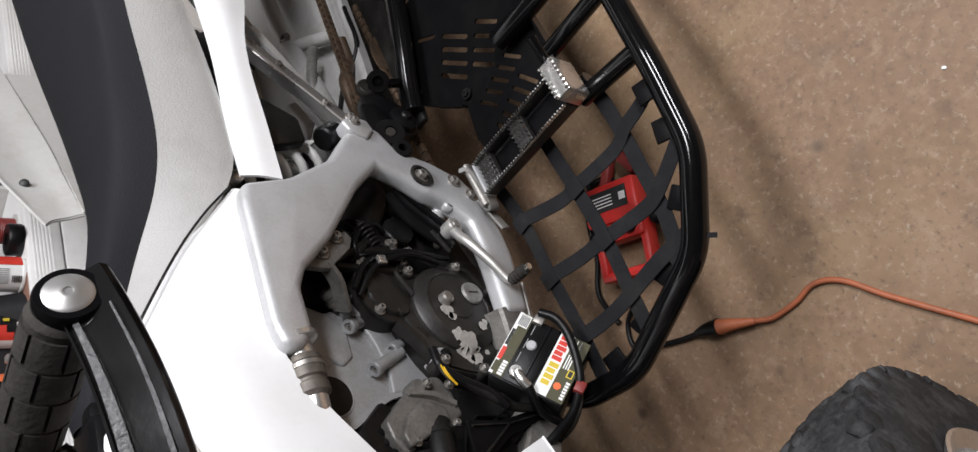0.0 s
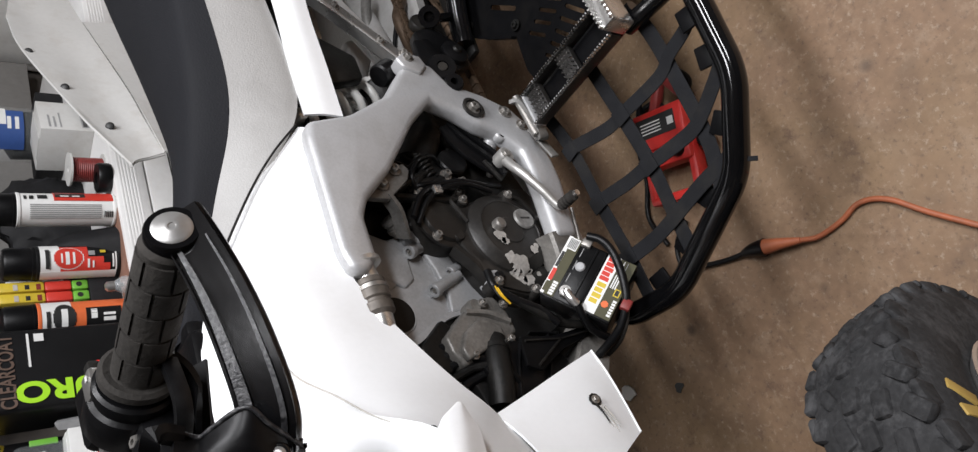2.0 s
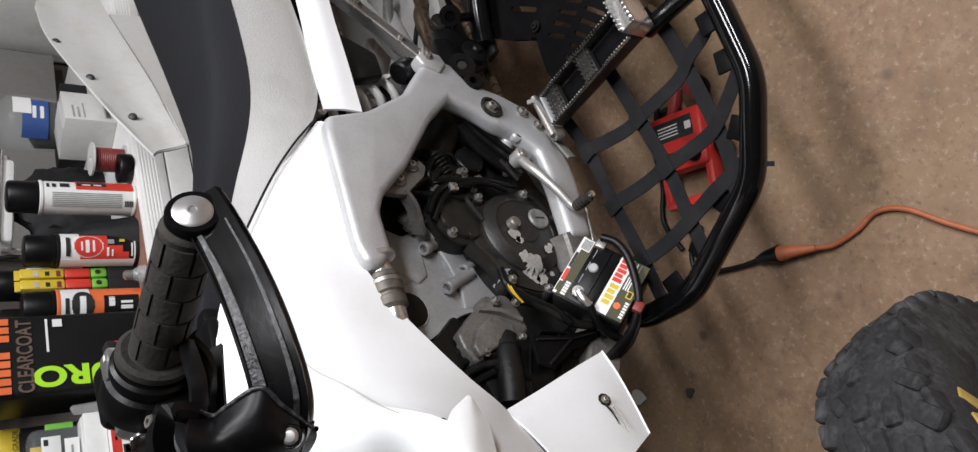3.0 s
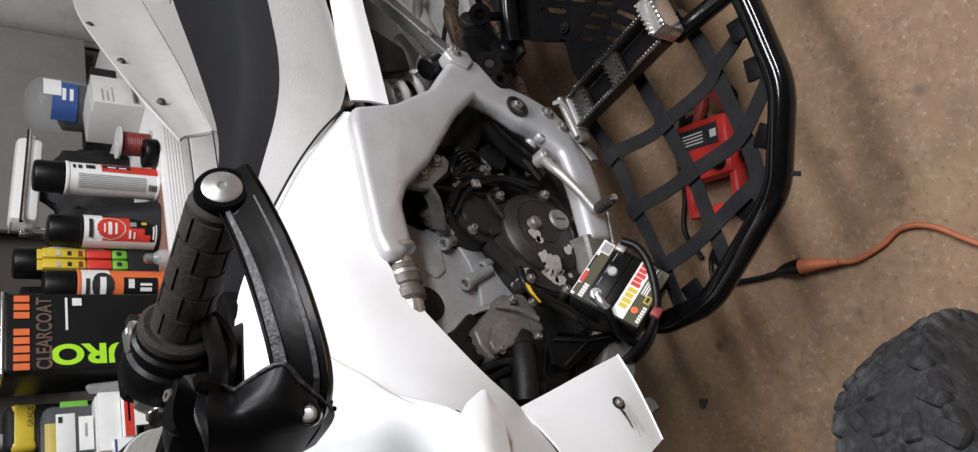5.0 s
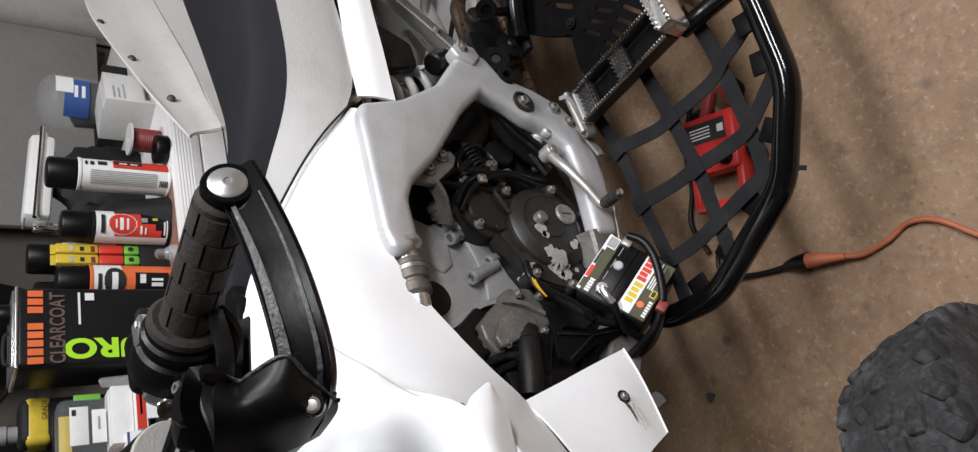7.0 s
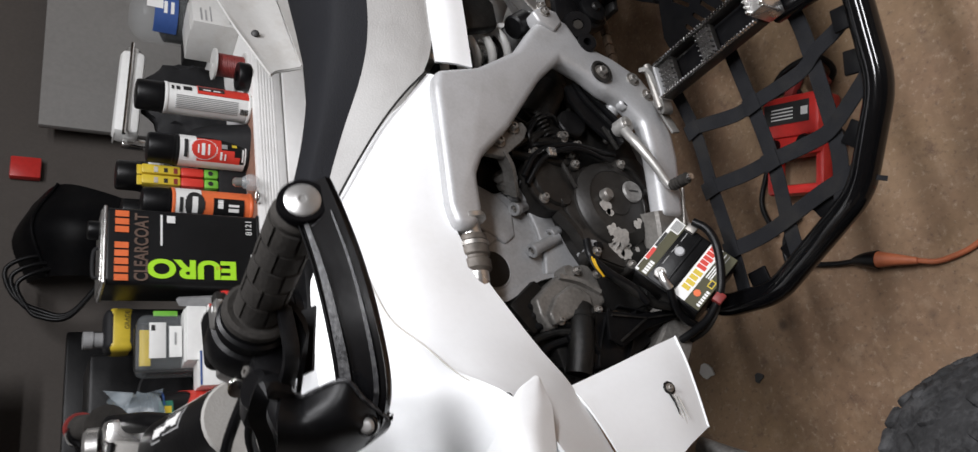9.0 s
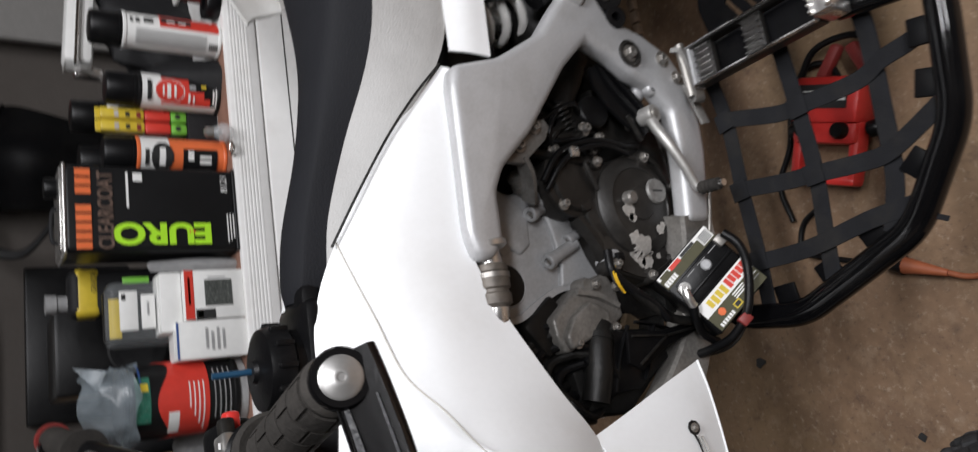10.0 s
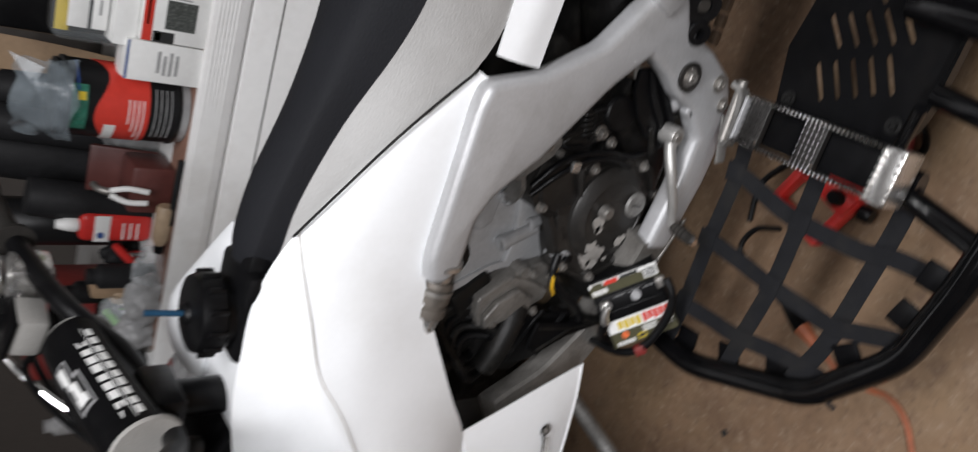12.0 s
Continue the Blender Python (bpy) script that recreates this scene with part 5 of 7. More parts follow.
part("grip", lathe([(0, -.003), (.0165, -.003), (.0185, 0), (.0162, .006), (.0165, .10), (.024, .106), (.026, .114), (.014, .115)], (-.353, .356, .992), (-.205, -.98, -.2), 28), RUBBER, quad)
part("grip_ring", lathe([(.0168, .0), (.0195, .0), (.0195, .008), (.0168, .008)], (-.353, .357, .992), (-.205, -.98, -.2), 28), DULLRED, quad)

GUARD = [(-.351, -.3445, .9110), (-.372, -.349, .9065), (-.405, -.3535, .900), (-.440, -.356, .895), (-.475, -.350, .889), (-.493, -.338, .887), (-.502, -.315, .890), (-.505, -.285, .893)]
for sgn in (1, -1):
    up_by = .075 if sgn < 0 else 0.0
    pts = [(x, y * sgn, z + up_by) for x, y, z in GUARD]
    guard = part("hand_guard", sweep(pts, [(-.006, -.0125), (-.002, -.0150), (.004, -.0150), (.0068, -.0115), (.0074, 0), (.0068, .0115), (.004, .0150), (-.002, .0150), (-.006, .0125)], 6, up=(0, .6 * sgn, .8)), GLOSSBLACK, quad, "glossy black wraparound hand guard")
    for w, mat, wide, high in ((-.0132, GLOSSBLACK, .0020, .0030), (.0138, GLOSSBLACK, .0014, .0030), (.0092, CARBON, .0048, .0022), (-.0085, CARBON, .0020, .0014)):
        part("guard_rib", sweep([(x - .001, y - .0062 * sgn + .6 * w * sgn, z + .0046 + .8 * w) for x, y, z in pts[1:7]], [(-high, -wide), (high * .6, -wide), (high, -wide * .6), (high, wide * .6), (high * .6, wide), (-high, wide)], 6, up=(0, .6 * sgn, .8), taper=(.25, 1)), mat, guard, "scuffed carbon-look inlay" if mat is CARBON else "")
    part("end_boss", lathe([(.011, .001), (.0150, .001), (.0162, -.001), (.0168, -.012), (.012, -.014)], (-.3630, -.3515 * sgn, .9185 + up_by), (.08, -.94 * sgn, .26), 34), GLOSSBLACK, guard)
    part("bar_end_cap", lathe([(0, .0020), (.0020, .0020), (.0024, .0026), (.0044, .0027), (.0052, .0022), (.0100, .0018), (.0116, .0006), (.0120, -.004), (0, -.004)], (-.3630, -.3520 * sgn, .9190 + up_by), (.08, -.94 * sgn, .26), 34), DISC, guard, "satin metal bar end disc")
    bolt = part("guard_bolt", lathe([(0, .0030), (.0030, .0026), (.0044, .0012), (.0050, -.003), (0, -.003)], (-.5040, -.3500 * sgn, .8905 + up_by), (-.25, -.80 * sgn, .55), 22), DISC, guard, "domed zinc bolt")
    part("washer", lathe([(.0050, .0004), (.0058, .0010), (.0064, .0004), (.0066, -.003), (.0050, -.003)], (-.5040, -.3500 * sgn, .8905 + up_by), (-.25, -.80 * sgn, .55), 22), GLOSSBLACK, bolt)
    part("guard_clamp", tube([(-.524, -.285 * sgn, .893 + up_by), (-.510, -.245 * sgn, .897 + up_by), (-.47, -.205 * sgn, .90 + up_by), (-.42, -.185 * sgn, .905 + up_by)], .011), BLACKPL, guard)
    rim = [(-.478, -.338, .934), (-.482, -.335, .923), (-.481, -.342, .918), (-.480, -.361, .906), (-.490, -.357, .894), (-.500, -.346, .876)]
    rows = [rim,
            [(-.495, -.345, .940), (-.498, -.345, .928), (-.496, -.350, .919), (-.493, -.358, .906), (-.500, -.352, .892), (-.501, -.338, .870)],
            [(-.506, -.335, .938), (-.508, -.335, .924), (-.508, -.340, .914), (-.506, -.348, .903), (-.507, -.345, .889), (-.504, -.328, .869)],
            [(-.512, -.300, .930), (-.515, -.300, .915), (-.516, -.305, .903), (-.515, -.310, .892), (-.512, -.310, .881), (-.506, -.302, .868)]]
    shield = part("guard_shield", shell([[(x, y * sgn, z + up_by) for x, y, z in r] for r in rows], 5, .004), SHIELD, guard, "glossy black plastic wind shield")
    part("shield_edge", tube([(x, (y - .001) * sgn, z + up_by) for x, y, z in rim], .0013), CARBON, shield)
    part("shield_spike", rod((-.499, -.340 * sgn, .871 + up_by), (-.4945, -.330 * sgn, .8645 + up_by), .0016, .0003, 10), SHIELD, shield)
perch = part("clutch_perch", lathe([(.012, .126), (.0245, .126), (.0268, .128), (.0268, .134), (.0250, .136), (.0250, .139), (.0280, .141), (.0290, .145), (.0290, .164), (.0265, .168), (.012, .168)], (-.363, -.347, .918), (-.278, .96, 0), 36), BLACKPL, quad, "black clutch lever perch and switch block")
part("switch_block", box((-.398, -.185, .930), (.050, .034, .024), .007, pose(0, 0, 0, 20, 0, 15)), BLACKPL, perch)
part("perch_cap", box((-.392, -.212, .9405), (.022, .016, .010), .003, pose(0, 0, 0, 10, 0, 15)), TIN, perch, "bare grey metal cap")
part("perch_clamp", box((-.428, -.190, .922), (.018, .022, .030), .006, pose(0, 0, 0, 15, 20, 15)), ALUBRIGHT, perch, "bare aluminium lever clamp")
part("adjuster", lathe([(0, 0), (.005, 0), (.006, .002), (.006, .006), (.0045, .007), (.0045, .012), (.006, .013), (.006, .017), (0, .018)], (-.436, -.185, .923), (-.35, -.60, .15), 18), CHROME, perch, "bright cable adjuster")
part("choke_lever", box((-.378, -.205, .938), (.014, .010, .010), .003, pose(0, 0, 0, 10, 0, 15)), GRIMEFILL, perch)
part("perch_plate", shell([[(-.397, -.257, .903), (-.408, -.257, .895), (-.419, -.252, .889)], [(-.400, -.238, .898), (-.418, -.236, .888), (-.436, -.232, .889)], [(-.412, -.200, .890), (-.428, -.200, .880), (-.450, -.196, .882)]], 4, .004), BLACKPL, perch)
part("perch_wall", shell([[(-.386, -.222, .870), (-.390, -.212, .884)], [(-.410, -.222, .873), (-.412, -.212, .886)], [(-.437, -.222, .8765), (-.440, -.210, .888)]], 4, .004), DARKGREY, perch)
part("perch_body", box((-.440, -.205, .905), (.06, .05, .034), .010, pose(0, 0, 0, 0, 8, 25)), BLACKPL, perch)
part("lever_pivot", lathe([(0, .01), (.012, .01), (.015, .006), (.015, -.012), (0, -.012)], (-.452, -.225, .915), (.1, -.3, 1), 22), BLACKPL, perch)
part("cable_boot", sweep([(-.455, -.235, .912), (-.480, -.262, .908), (-.500, -.275, .902), (-.512, -.262, .898)], circle(.011, 16), 6, taper=(1.3, .8)), BLACKPL, perch)
for i in range(3):
    part("switch_mark", box((-.388 - .011 * i, -.216 + .003 * i, .9455 - .002 * i), (.004, .003, .0008), 0), PAPER, perch)
part("perch_bolt", hexbolt((-.425, -.185, .928), (.1, -.5, 1), .006, .008), STEEL, perch)
part("perch_bolt", hexbolt((-.436, -.214, .917), (.1, -.3, 1), .005, .008), STEEL, perch)
part("kill_button", box((-.376, -.195, .932), (.018, .014, .010), .003), RED, perch, "red stop button")
part("switch_button", box((-.372, -.17, .925), (.006, .014, .004), .001), PAPER, perch)
part("clutch_lever", sweep([(-.44, -.20, .905), (-.452, -.240, .905), (-.448, -.262, .906), (-.436, -.272, .907), (-.420, -.268, .907), (-.402, -.258, .906)], [(-.003, -.005), (.003, -.005), (.004, 0), (.003, .005), (-.003, .005)], 6, up=(0, 0, 1)), BLACKPL, perch)
part("lever_arm", sweep([(-.480, -.336, .932), (-.478, -.340, .943), (-.481, -.335, .946), (-.487, -.320, .944), (-.494, -.300, .935), (-.503, -.280, .927)], [(-.003, -.005), (.002, -.005), (.005, -.002), (.005, .002), (.002, .005), (-.003, .005)], 6, up=(0, .6, .8)), SHIELD, perch)
part("clutch_cable", tube([(-.44, -.19, .905), (-.47, -.13, .90), (-.50, -.06, .86), (-.50, .02, .80), (-.46, .05, .74)], .0045), BLACKPL, perch)
throttle = part("throttle_housing", box((-.40, .215, .955), (.05, .045, .045), .01, pose(0, 0, 0, 0, 0, -12)), ALUBRIGHT, quad, "silver thumb throttle and brake reservoir")
part("brake_reservoir", box((-.435, .165, .960), (.05, .045, .032), .006, pose(0, 0, 0, 0, 8, -12)), GREYFOAM, throttle)
part("reservoir_lid", box((-.435, .165, .978), (.052, .047, .006), .002, pose(0, 0, 0, 0, 8, -12)), BLACKPL, throttle)
part("brake_lever", sweep([(-.44, .20, .945), (-.455, .25, .955), (-.445, .31, .970), (-.43, .345, .978)], [(-.004, -.007), (.004, -.007), (.004, .007), (-.004, .007)], 6, up=(0, 0, 1)), ALUBRIGHT, throttle)
for i, (a, b) in enumerate((((-.42, .20, .92), (-.52, .04, .84)), ((-.43, .18, .93), (-.50, -.03, .82)), ((-.40, .23, .93), (-.53, .09, .80)), ((-.41, -.17, .90), (-.50, .0, .80)))):
    a, b = Vector(a), Vector(b)
    part("control_cable", tube([a, (a + b) / 2 + Vector((-.035, .0, .035 + .008 * i)), b], .0045, 8, 10), BLACKPL, quad)
for i in range(4):
    part("control_cable", tube([(-.44 - .01 * i, .15 + .02 * i, .93), (-.52, .20 + .03 * i, .95 - .012 * i), (-.60, .16 + .02 * i, .88), (-.62, .08, .78)], .0042, 8, 10), BLACKPL, quad)
part("brake_pipe", tube([(-.42, .19, .965), (-.47, .24, .985), (-.53, .22, .955), (-.57, .14, .88)], .0038, 8, 10), CHROME, quad)
part("lever_pivot", lathe([(0, .012), (.009, .012), (.011, .008), (.011, -.010), (0, -.010)], (-.442, .205, .950), (0, .2, 1), 22), CHROME, quad)
part("throttle_cap", lathe([(0, .010), (.020, .010), (.024, .006), (.024, -.006), (0, -.006)], (-.405, .225, .985), (0, .2, 1), 28), ALUBRIGHT, quad)
part("dash_pod", box((-.50, .02, .79), (.09, .13, .06), .02, pose(0, 0, 0, 0, 20, 0)), BLACKPL, quad)
part("key_switch", lathe([(0, .012), (.012, .012), (.015, .008), (.015, 0), (0, 0)], (-.485, -.02, .825), (.3, 0, 1), 22), DARKCASE, quad)

# front suspension and wheel
part("front_arm", tube([(-.50, .02, .25), (-.54, -.05, .225), (-.60, -.19, .205), (-.67, -.33, .20)], .012, 6, 16), DIRTYCASE, quad, "grey tubular front suspension arm")
part("front_arm", tube([(-.62, -.0, .25), (-.63, -.10, .232), (-.65, -.22, .215), (-.68, -.34, .20)], .012, 6, 16), DIRTYCASE, quad)
part("front_arm", tube([(-.52, -.08, .42), (-.57, -.17, .40), (-.64, -.27, .375), (-.70, -.33, .36)], .011, 6, 16), DIRTYCASE, quad)
part("tie_rod", rod((-.56, -.03, .36), (-.70, -.32, .30), .007), STEEL, quad)
part("front_brake_hose", tube([(-.53, -.08, .48), (-.53, -.13, .40), (-.56, -.17, .34), (-.66, -.28, .32)], .0045), BLACKPL, quad)
part("front_shock", rod((-.60, -.09, .56), (-.68, -.24, .29), .015), ALUBRIGHT, quad)
part("front_spring", coil((-.61, -.105, .53), (-.67, -.225, .32), .034, .0065, 9), SPRINGW, quad)
part("front_frame", box((-.60, .02, .36), (.12, .10, .16), .02), GRIMEFILL, quad)

WC = Vector((-.6834, -.3875, .2087))


def front_wheel(side):
    c = Vector((WC.x, WC.y * side, WC.z))
    ax = (.199, -.980, 0) if side > 0 else (-.199, .980, 0)
    t = part("front_wheel", lathe([(.104, -.054), (.128, -.062), (.162, -.0645), (.184, -.060), (.194, -.052), (.1995, -.036), (.2015, 0), (.1995, .036), (.194, .052), (.184, .060), (.162, .0645), (.128, .062), (.104, .054), (.097, 0), (.104, -.054)], c, ax, 84), TYRE, quad, "dusty worn knobbly front tyre")
    part("rim", lathe([(0, .03), (.04, .03), (.055, .02), (.090, .02), (.106, .054), (.114, .066), (.111, .068), (.098, .056), (.086, 0), (.0, 0)], c, ax, 48), ALUBRIGHT, t)
    part("hub", lathe([(0, .05), (.022, .05), (.03, .045), (.03, .02), (0, .02)], c, ax, 28), DARKCASE, t)
    m = frame_at(c, ax)
    bms = []
    random.seed(3)
    N = 30
    rows = ((-.047, .020, .030, .5), (-.025, .019, .032, 0), (0, .021, .030, .5), (.025, .019, .032, 0), (.047, .020, .030, .5))
    for k in range(N):
        for h, w, l, off in rows:
            if random.random() < .04:
                continue
            a = 2 * math.pi * (k + off + random.uniform(-.06, .06)) / N
            tilt = radians(-24 if h < 0 else 24) * (1 if abs(h) > .03 else -.6) + random.uniform(-.2, .2)
            r = .2005 - .005 * (abs(h) / .047) ** 2 - .0025 * random.random()
            bms.append(box((0, 0, 0), (.011 + .003 * random.random(), l * (.72 + .28 * random.random()), w * (.75 + .25 * random.random())), .0045, m @ Matrix.Rotation(a, 4, "Z") @ Matrix.Translation((r, 0, h + random.uniform(-.003, .003))) @ Matrix.Rotation(tilt, 4, "X"), 2))
        a = 2 * math.pi * (k + .25) / N
        for h in (-.056, .056):
            bms.append(box((0, 0, 0), (.026, .027, .010), .004, m @ Matrix.Rotation(a, 4, "Z") @ Matrix.Translation((.185, 0, h)), 2))
    part("tread", merged(*bms), TYRE, t)
    for i in range(5):
        a = radians(SIDEBAR + 8 * i)
        part("sidewall_bar", box((0, 0, 0), (.030, .012, .005), .001, m @ Matrix.Rotation(a + (math.pi if side < 0 else 0), 4, "Z") @ Matrix.Translation((.150, 0, .0635)) @ Matrix.Rotation(.35 * (i % 3 - 1), 4, "Z")), TREADYEL, t)
    return t


SIDEBAR = 60
front_wheel(1)
front_wheel(-1)


def rear_wheel(side):
    c = Vector((.62, .42 * side, .235))
    ax = (0, -side, 0)
    t = part("rear_wheel", lathe([(.10, -.10), (.13, -.115), (.19, -.12), (.222, -.11), (.234, -.08), (.236, 0), (.234, .08), (.222, .11), (.19, .12), (.13, .115), (.10, .10), (.095, 0), (.10, -.10)], c, ax, 64), TYRE, quad)
    part("rim", lathe([(0, .03), (.05, .03), (.09, .06), (.105, .10), (.10, .10), (.085, .03), (0, 0)], c, ax, 40), ALUBRIGHT, t)
    m = frame_at(c, ax)
    bms = []
    for k in range(24):
        for h, off in ((-.075, 0), (-.025, .5), (.025, 0), (.075, .5)):
            bms.append(box((0, 0, 0), (.02, .035, .032), .003, m @ Matrix.Rotation(2 * math.pi * (k + off) / 24, 4, "Z") @ Matrix.Translation((.238, 0, h)), 1))
    part("tread", merged(*bms), TYRE, t)


rear_wheel(1)
rear_wheel(-1)
part("rear_axle", rod((.62, -.33, .235), (.62, .33, .235), .018), STEEL, quad)


# ---- battery standing on the frame rail ----
def battery():
    A, B, C = Vector((-.218, -.1115, .3195)), Vector((-.277, -.0685, .3765)), Vector((-.295, -.1515, .2695))
    u = (B - A).normalized()
    v = (C - A)
    v = (v - u * v.dot(u)).normalized()
    n = v.cross(u).normalized()
    if n.y > 0:
        n = -n
    U, V, D = (B - A).length, (C - A).length, .062
    g = group_of("battery", "black quad battery with olive and white labels", "battery")
    M = Matrix((u, v, u.cross(v))).transposed().to_4x4()
    k = 1 if u.cross(v).dot(n) > 0 else -1

    def at(a, b, h):
        return A + u * a + v * b + n * h

    def slab_on(name, a0, a1, b0, b1, h0, h1, mat, bevel=.001, label=""):
        return part(name, box(at((a0 + a1) / 2, (b0 + b1) / 2, (h0 + h1) / 2), (a1 - a0, b1 - b0, h1 - h0), bevel, M), mat, g, label)

    slab_on("case", 0, U, 0, V, -D, 0, BLACKPL, .003)
    slab_on("case_lid", .001, U - .001, .001, V - .001, 0, .004, BLACKPL, .002)
    slab_on("label_strip", .001, U - .001, .0060, .0195, .004, .0048, OLIVE, 0, "olive label strip with barcode")
    slab_on("white_strip", .001, U - .001, .001, .0060, .004, .0048, PAPER, 0)
    slab_on("barcode", .002, .020, .003, .0175, .0048, .0052, PAPER, 0)
    for i in range(6):
        slab_on("barcode_line", .0035, .0185, .0045 + .0021 * i, .0057 + .0021 * i, .0052, .0054, INK, 0)
    slab_on("maker_mark", .026, .050, .0020, .0058, .0048, .0052, INK, 0)
    slab_on("maker_mark", .053, .071, .0020, .0075, .0048, .0052, REDLAB, 0)
    slab_on("maker_mark", .073, .088, .0020, .0075, .0048, .0052, OLIVE, 0)
    for i in range(5):
        slab_on("type_mark", .070 + .0042 * i, .0732 + .0042 * i, .0110, .0175, .0048, .0052, PAPER, 0)
    slab_on("valve_cover", .004, U - .010, .022, .057, .004, .0085, BLACKPL, .003)
    for a, b in ((.012, .026), (.032, .0255), (.052, .0255)):
        slab_on("cover_line", a, a + .014, b, b + .0009, .0085, .0088, GREYBAG, 0)
    slab_on("cover_ridge", .006, U - .012, .043, .046, .0085, .0105, BLACKPL, .001)
    part("vent_plug", lathe([(0, .003), (.0052, .003), (.0068, .0012), (.0068, -.001), (0, -.001)], at(.0385, .0335, .0085), n, 20), CASE, g, "dull silver vent plug")
    slab_on("front_label", .002, U - .004, .0600, V - .002, .004, .0048, OLIVE, 0, "olive front label with white banner")
    slab_on("white_banner", .002, U - .004, .0590, .0770, .0048, .0052, PAPER, 0)
    for i in range(4):
        slab_on("word_mark", .044 + .0082 * i, .0505 + .0082 * i, .0625, .0745 - .0015 * (i % 2), .0052, .0055, YELLOW, 0)
    for i in range(5):
        slab_on("word_mark", .006 + .0072 * i, .0120 + .0072 * i, .0615, .0740 - .0018 * (i % 2), .0052, .0055, REDLAB, 0)
    for i in range(3):
        slab_on("small_print", .026, .046, .0795 + .0030 * i, .0811 + .0030 * i, .0048, .0052, PAPER, 0)
    slab_on("small_print", .004, .018, .082, .0835, .0048, .0052, PAPER, 0)
    slab_on("small_print", .004, .020, .087, .0882, .0048, .0052, GREYBAG, 0)
    slab_on("yellow_badge", .044, .055, .0875, .0955, .0048, .0052, YELLOW, 0)
    slab_on("badge_face", .0455, .0535, .0890, .0940, .0052, .0054, INK, 0)
    part("orange_badge", lathe([(0, .0006), (.0050, .0006), (.0052, 0), (0, 0)], at(.070, .0835, .0048), n, 7), ORANGELAB, g)
    for i in range(6):
        slab_on("type_mark", .060 + .0042 * i, .0630 + .0042 * i, .0915, .0965, .0048, .0052, PAPER, 0)
    post = slab_on("terminal", U - .019, U - .006, .026, .038, .004, .014, STEEL, .002, "dull metal terminal post")
    part("terminal_bolt", hexbolt(at(U - .013, .032, .014), n, .005, .006), ALUBRIGHT, g)
    part("terminal_tag", tube([at(U - .012, .034, .016), at(U - .006, .044, .016), at(U - .004, .054, .012)], .0055, 5, 12), ALUBRIGHT, g, "bare crimped cable tag")
    slab_on("terminal", -.002, .010, .020, .034, .004, .014, STEEL, .002)
    part("lead", tube([at(-.004, .024, .015), at(-.004, .044, .020), at(.006, .066, .018), at(.030, .090, .014), at(.056, .107, .008), at(.085, .113, -.010), at(.112, .104, -.040), at(.145, .085, -.090)], .0056), BLACKPL, g, "black rubber battery lead")
    part("lead", tube([at(U - .004, .054, .012), at(U + .004, .066, .004), at(U + .008, .085, -.016), at(U, .11, -.04)], .0056), BLACKPL, g)
    part("red_connector", box(at(.060, .109, .008), (.015, .013, .012), .002, M), DULLRED, g, "red plastic connector")
    part("lead", tube([at(.064, .112, .004), at(.082, .118, -.012), at(.098, .116, -.040), at(.120, .100, -.090)], .0042), RUBBER, g)
    return g


battery()


# ---- red charger and cords on the floor ----
def charger():
    g = group_of("battery_charger", "red plastic battery charger lying on the floor", "charger")
    M = pose(-.081, -.146, 0, 0, 0, math.degrees(math.atan2(-.056, .137))) @ Matrix.Diagonal((.90, 1.0, 1, 1))

    def b(name, c, s, mat, bev=.004, label="", rot=None):
        bm = box((0, 0, 0), s, bev, M @ Matrix.Translation(c) @ (rot or Matrix()))
        return part(name, bm, mat, g, label)

    b("body", (.045, 0, .03), (.075, .105, .058), RED, .008)
    b("rating_label", (.050, .005, .0595), (.038, .082, .002), INK, .0004, "black rating label")
    b("label_print", (.050, -.028, .0606), (.014, .012, .0006), PAPER, 0)
    for i in range(4):
        b("label_print", (.040 + .006 * i, .012, .0606), (.002, .04, .0006), PAPER, 0)
    for s in (-1, 1):
        b("handle_side", (-.035, s * .044, .03), (.10, .016, .03), RED, .006)
    b("handle_bar", (-.082, 0, .03), (.018, .104, .03), RED, .007)
    b("face", (-.005, 0, .035), (.04, .10, .035), RED, .008)
    for s, y in ((.012, -.028), (.010, .03)):
        part("knob", lathe([(0, .014), (s * .8, .014), (s, .010), (s, 0), (0, 0)], M @ Vector((-.004, y, .052)), (0, 0, 1), 20), BLACKPL, g)
    for y in (-.058, .062):
        part("side_knob", lathe([(0, .016), (.010, .016), (.012, .012), (.012, 0), (0, 0)], M @ Vector((.0, y - (.0 if y < 0 else .012), .03)), (0, 1 if y > 0 else -1, 0), 18), BLACKPL, g)
    b("clamp_jaw", (.115, -.03, .03), (.05, .02, .02), DULLRED, .006, "red cable clamp", pose(0, 0, 0, 0, 0, 35))
    b("clamp_jaw", (.11, .02, .02), (.06, .018, .018), DULLRED, .006, "", pose(0, 0, 0, 0, 0, -20))
    part("lead", tube([M @ Vector(p) for p in ((.08, .0, .02), (.11, .03, .012), (.10, .07, .008), (.04, .085, .008), (-.03, .08, .008), (-.10, .09, .008), (-.16, .06, .008))], .0045), BLACKPL, g)
    part("lead", tube([M @ Vector(p) for p in ((.08, -.02, .02), (.12, -.05, .02), (.15, -.02, .03), (.13, .05, .02), (.06, .075, .012))], .005), BLACKPL, g)


charger()


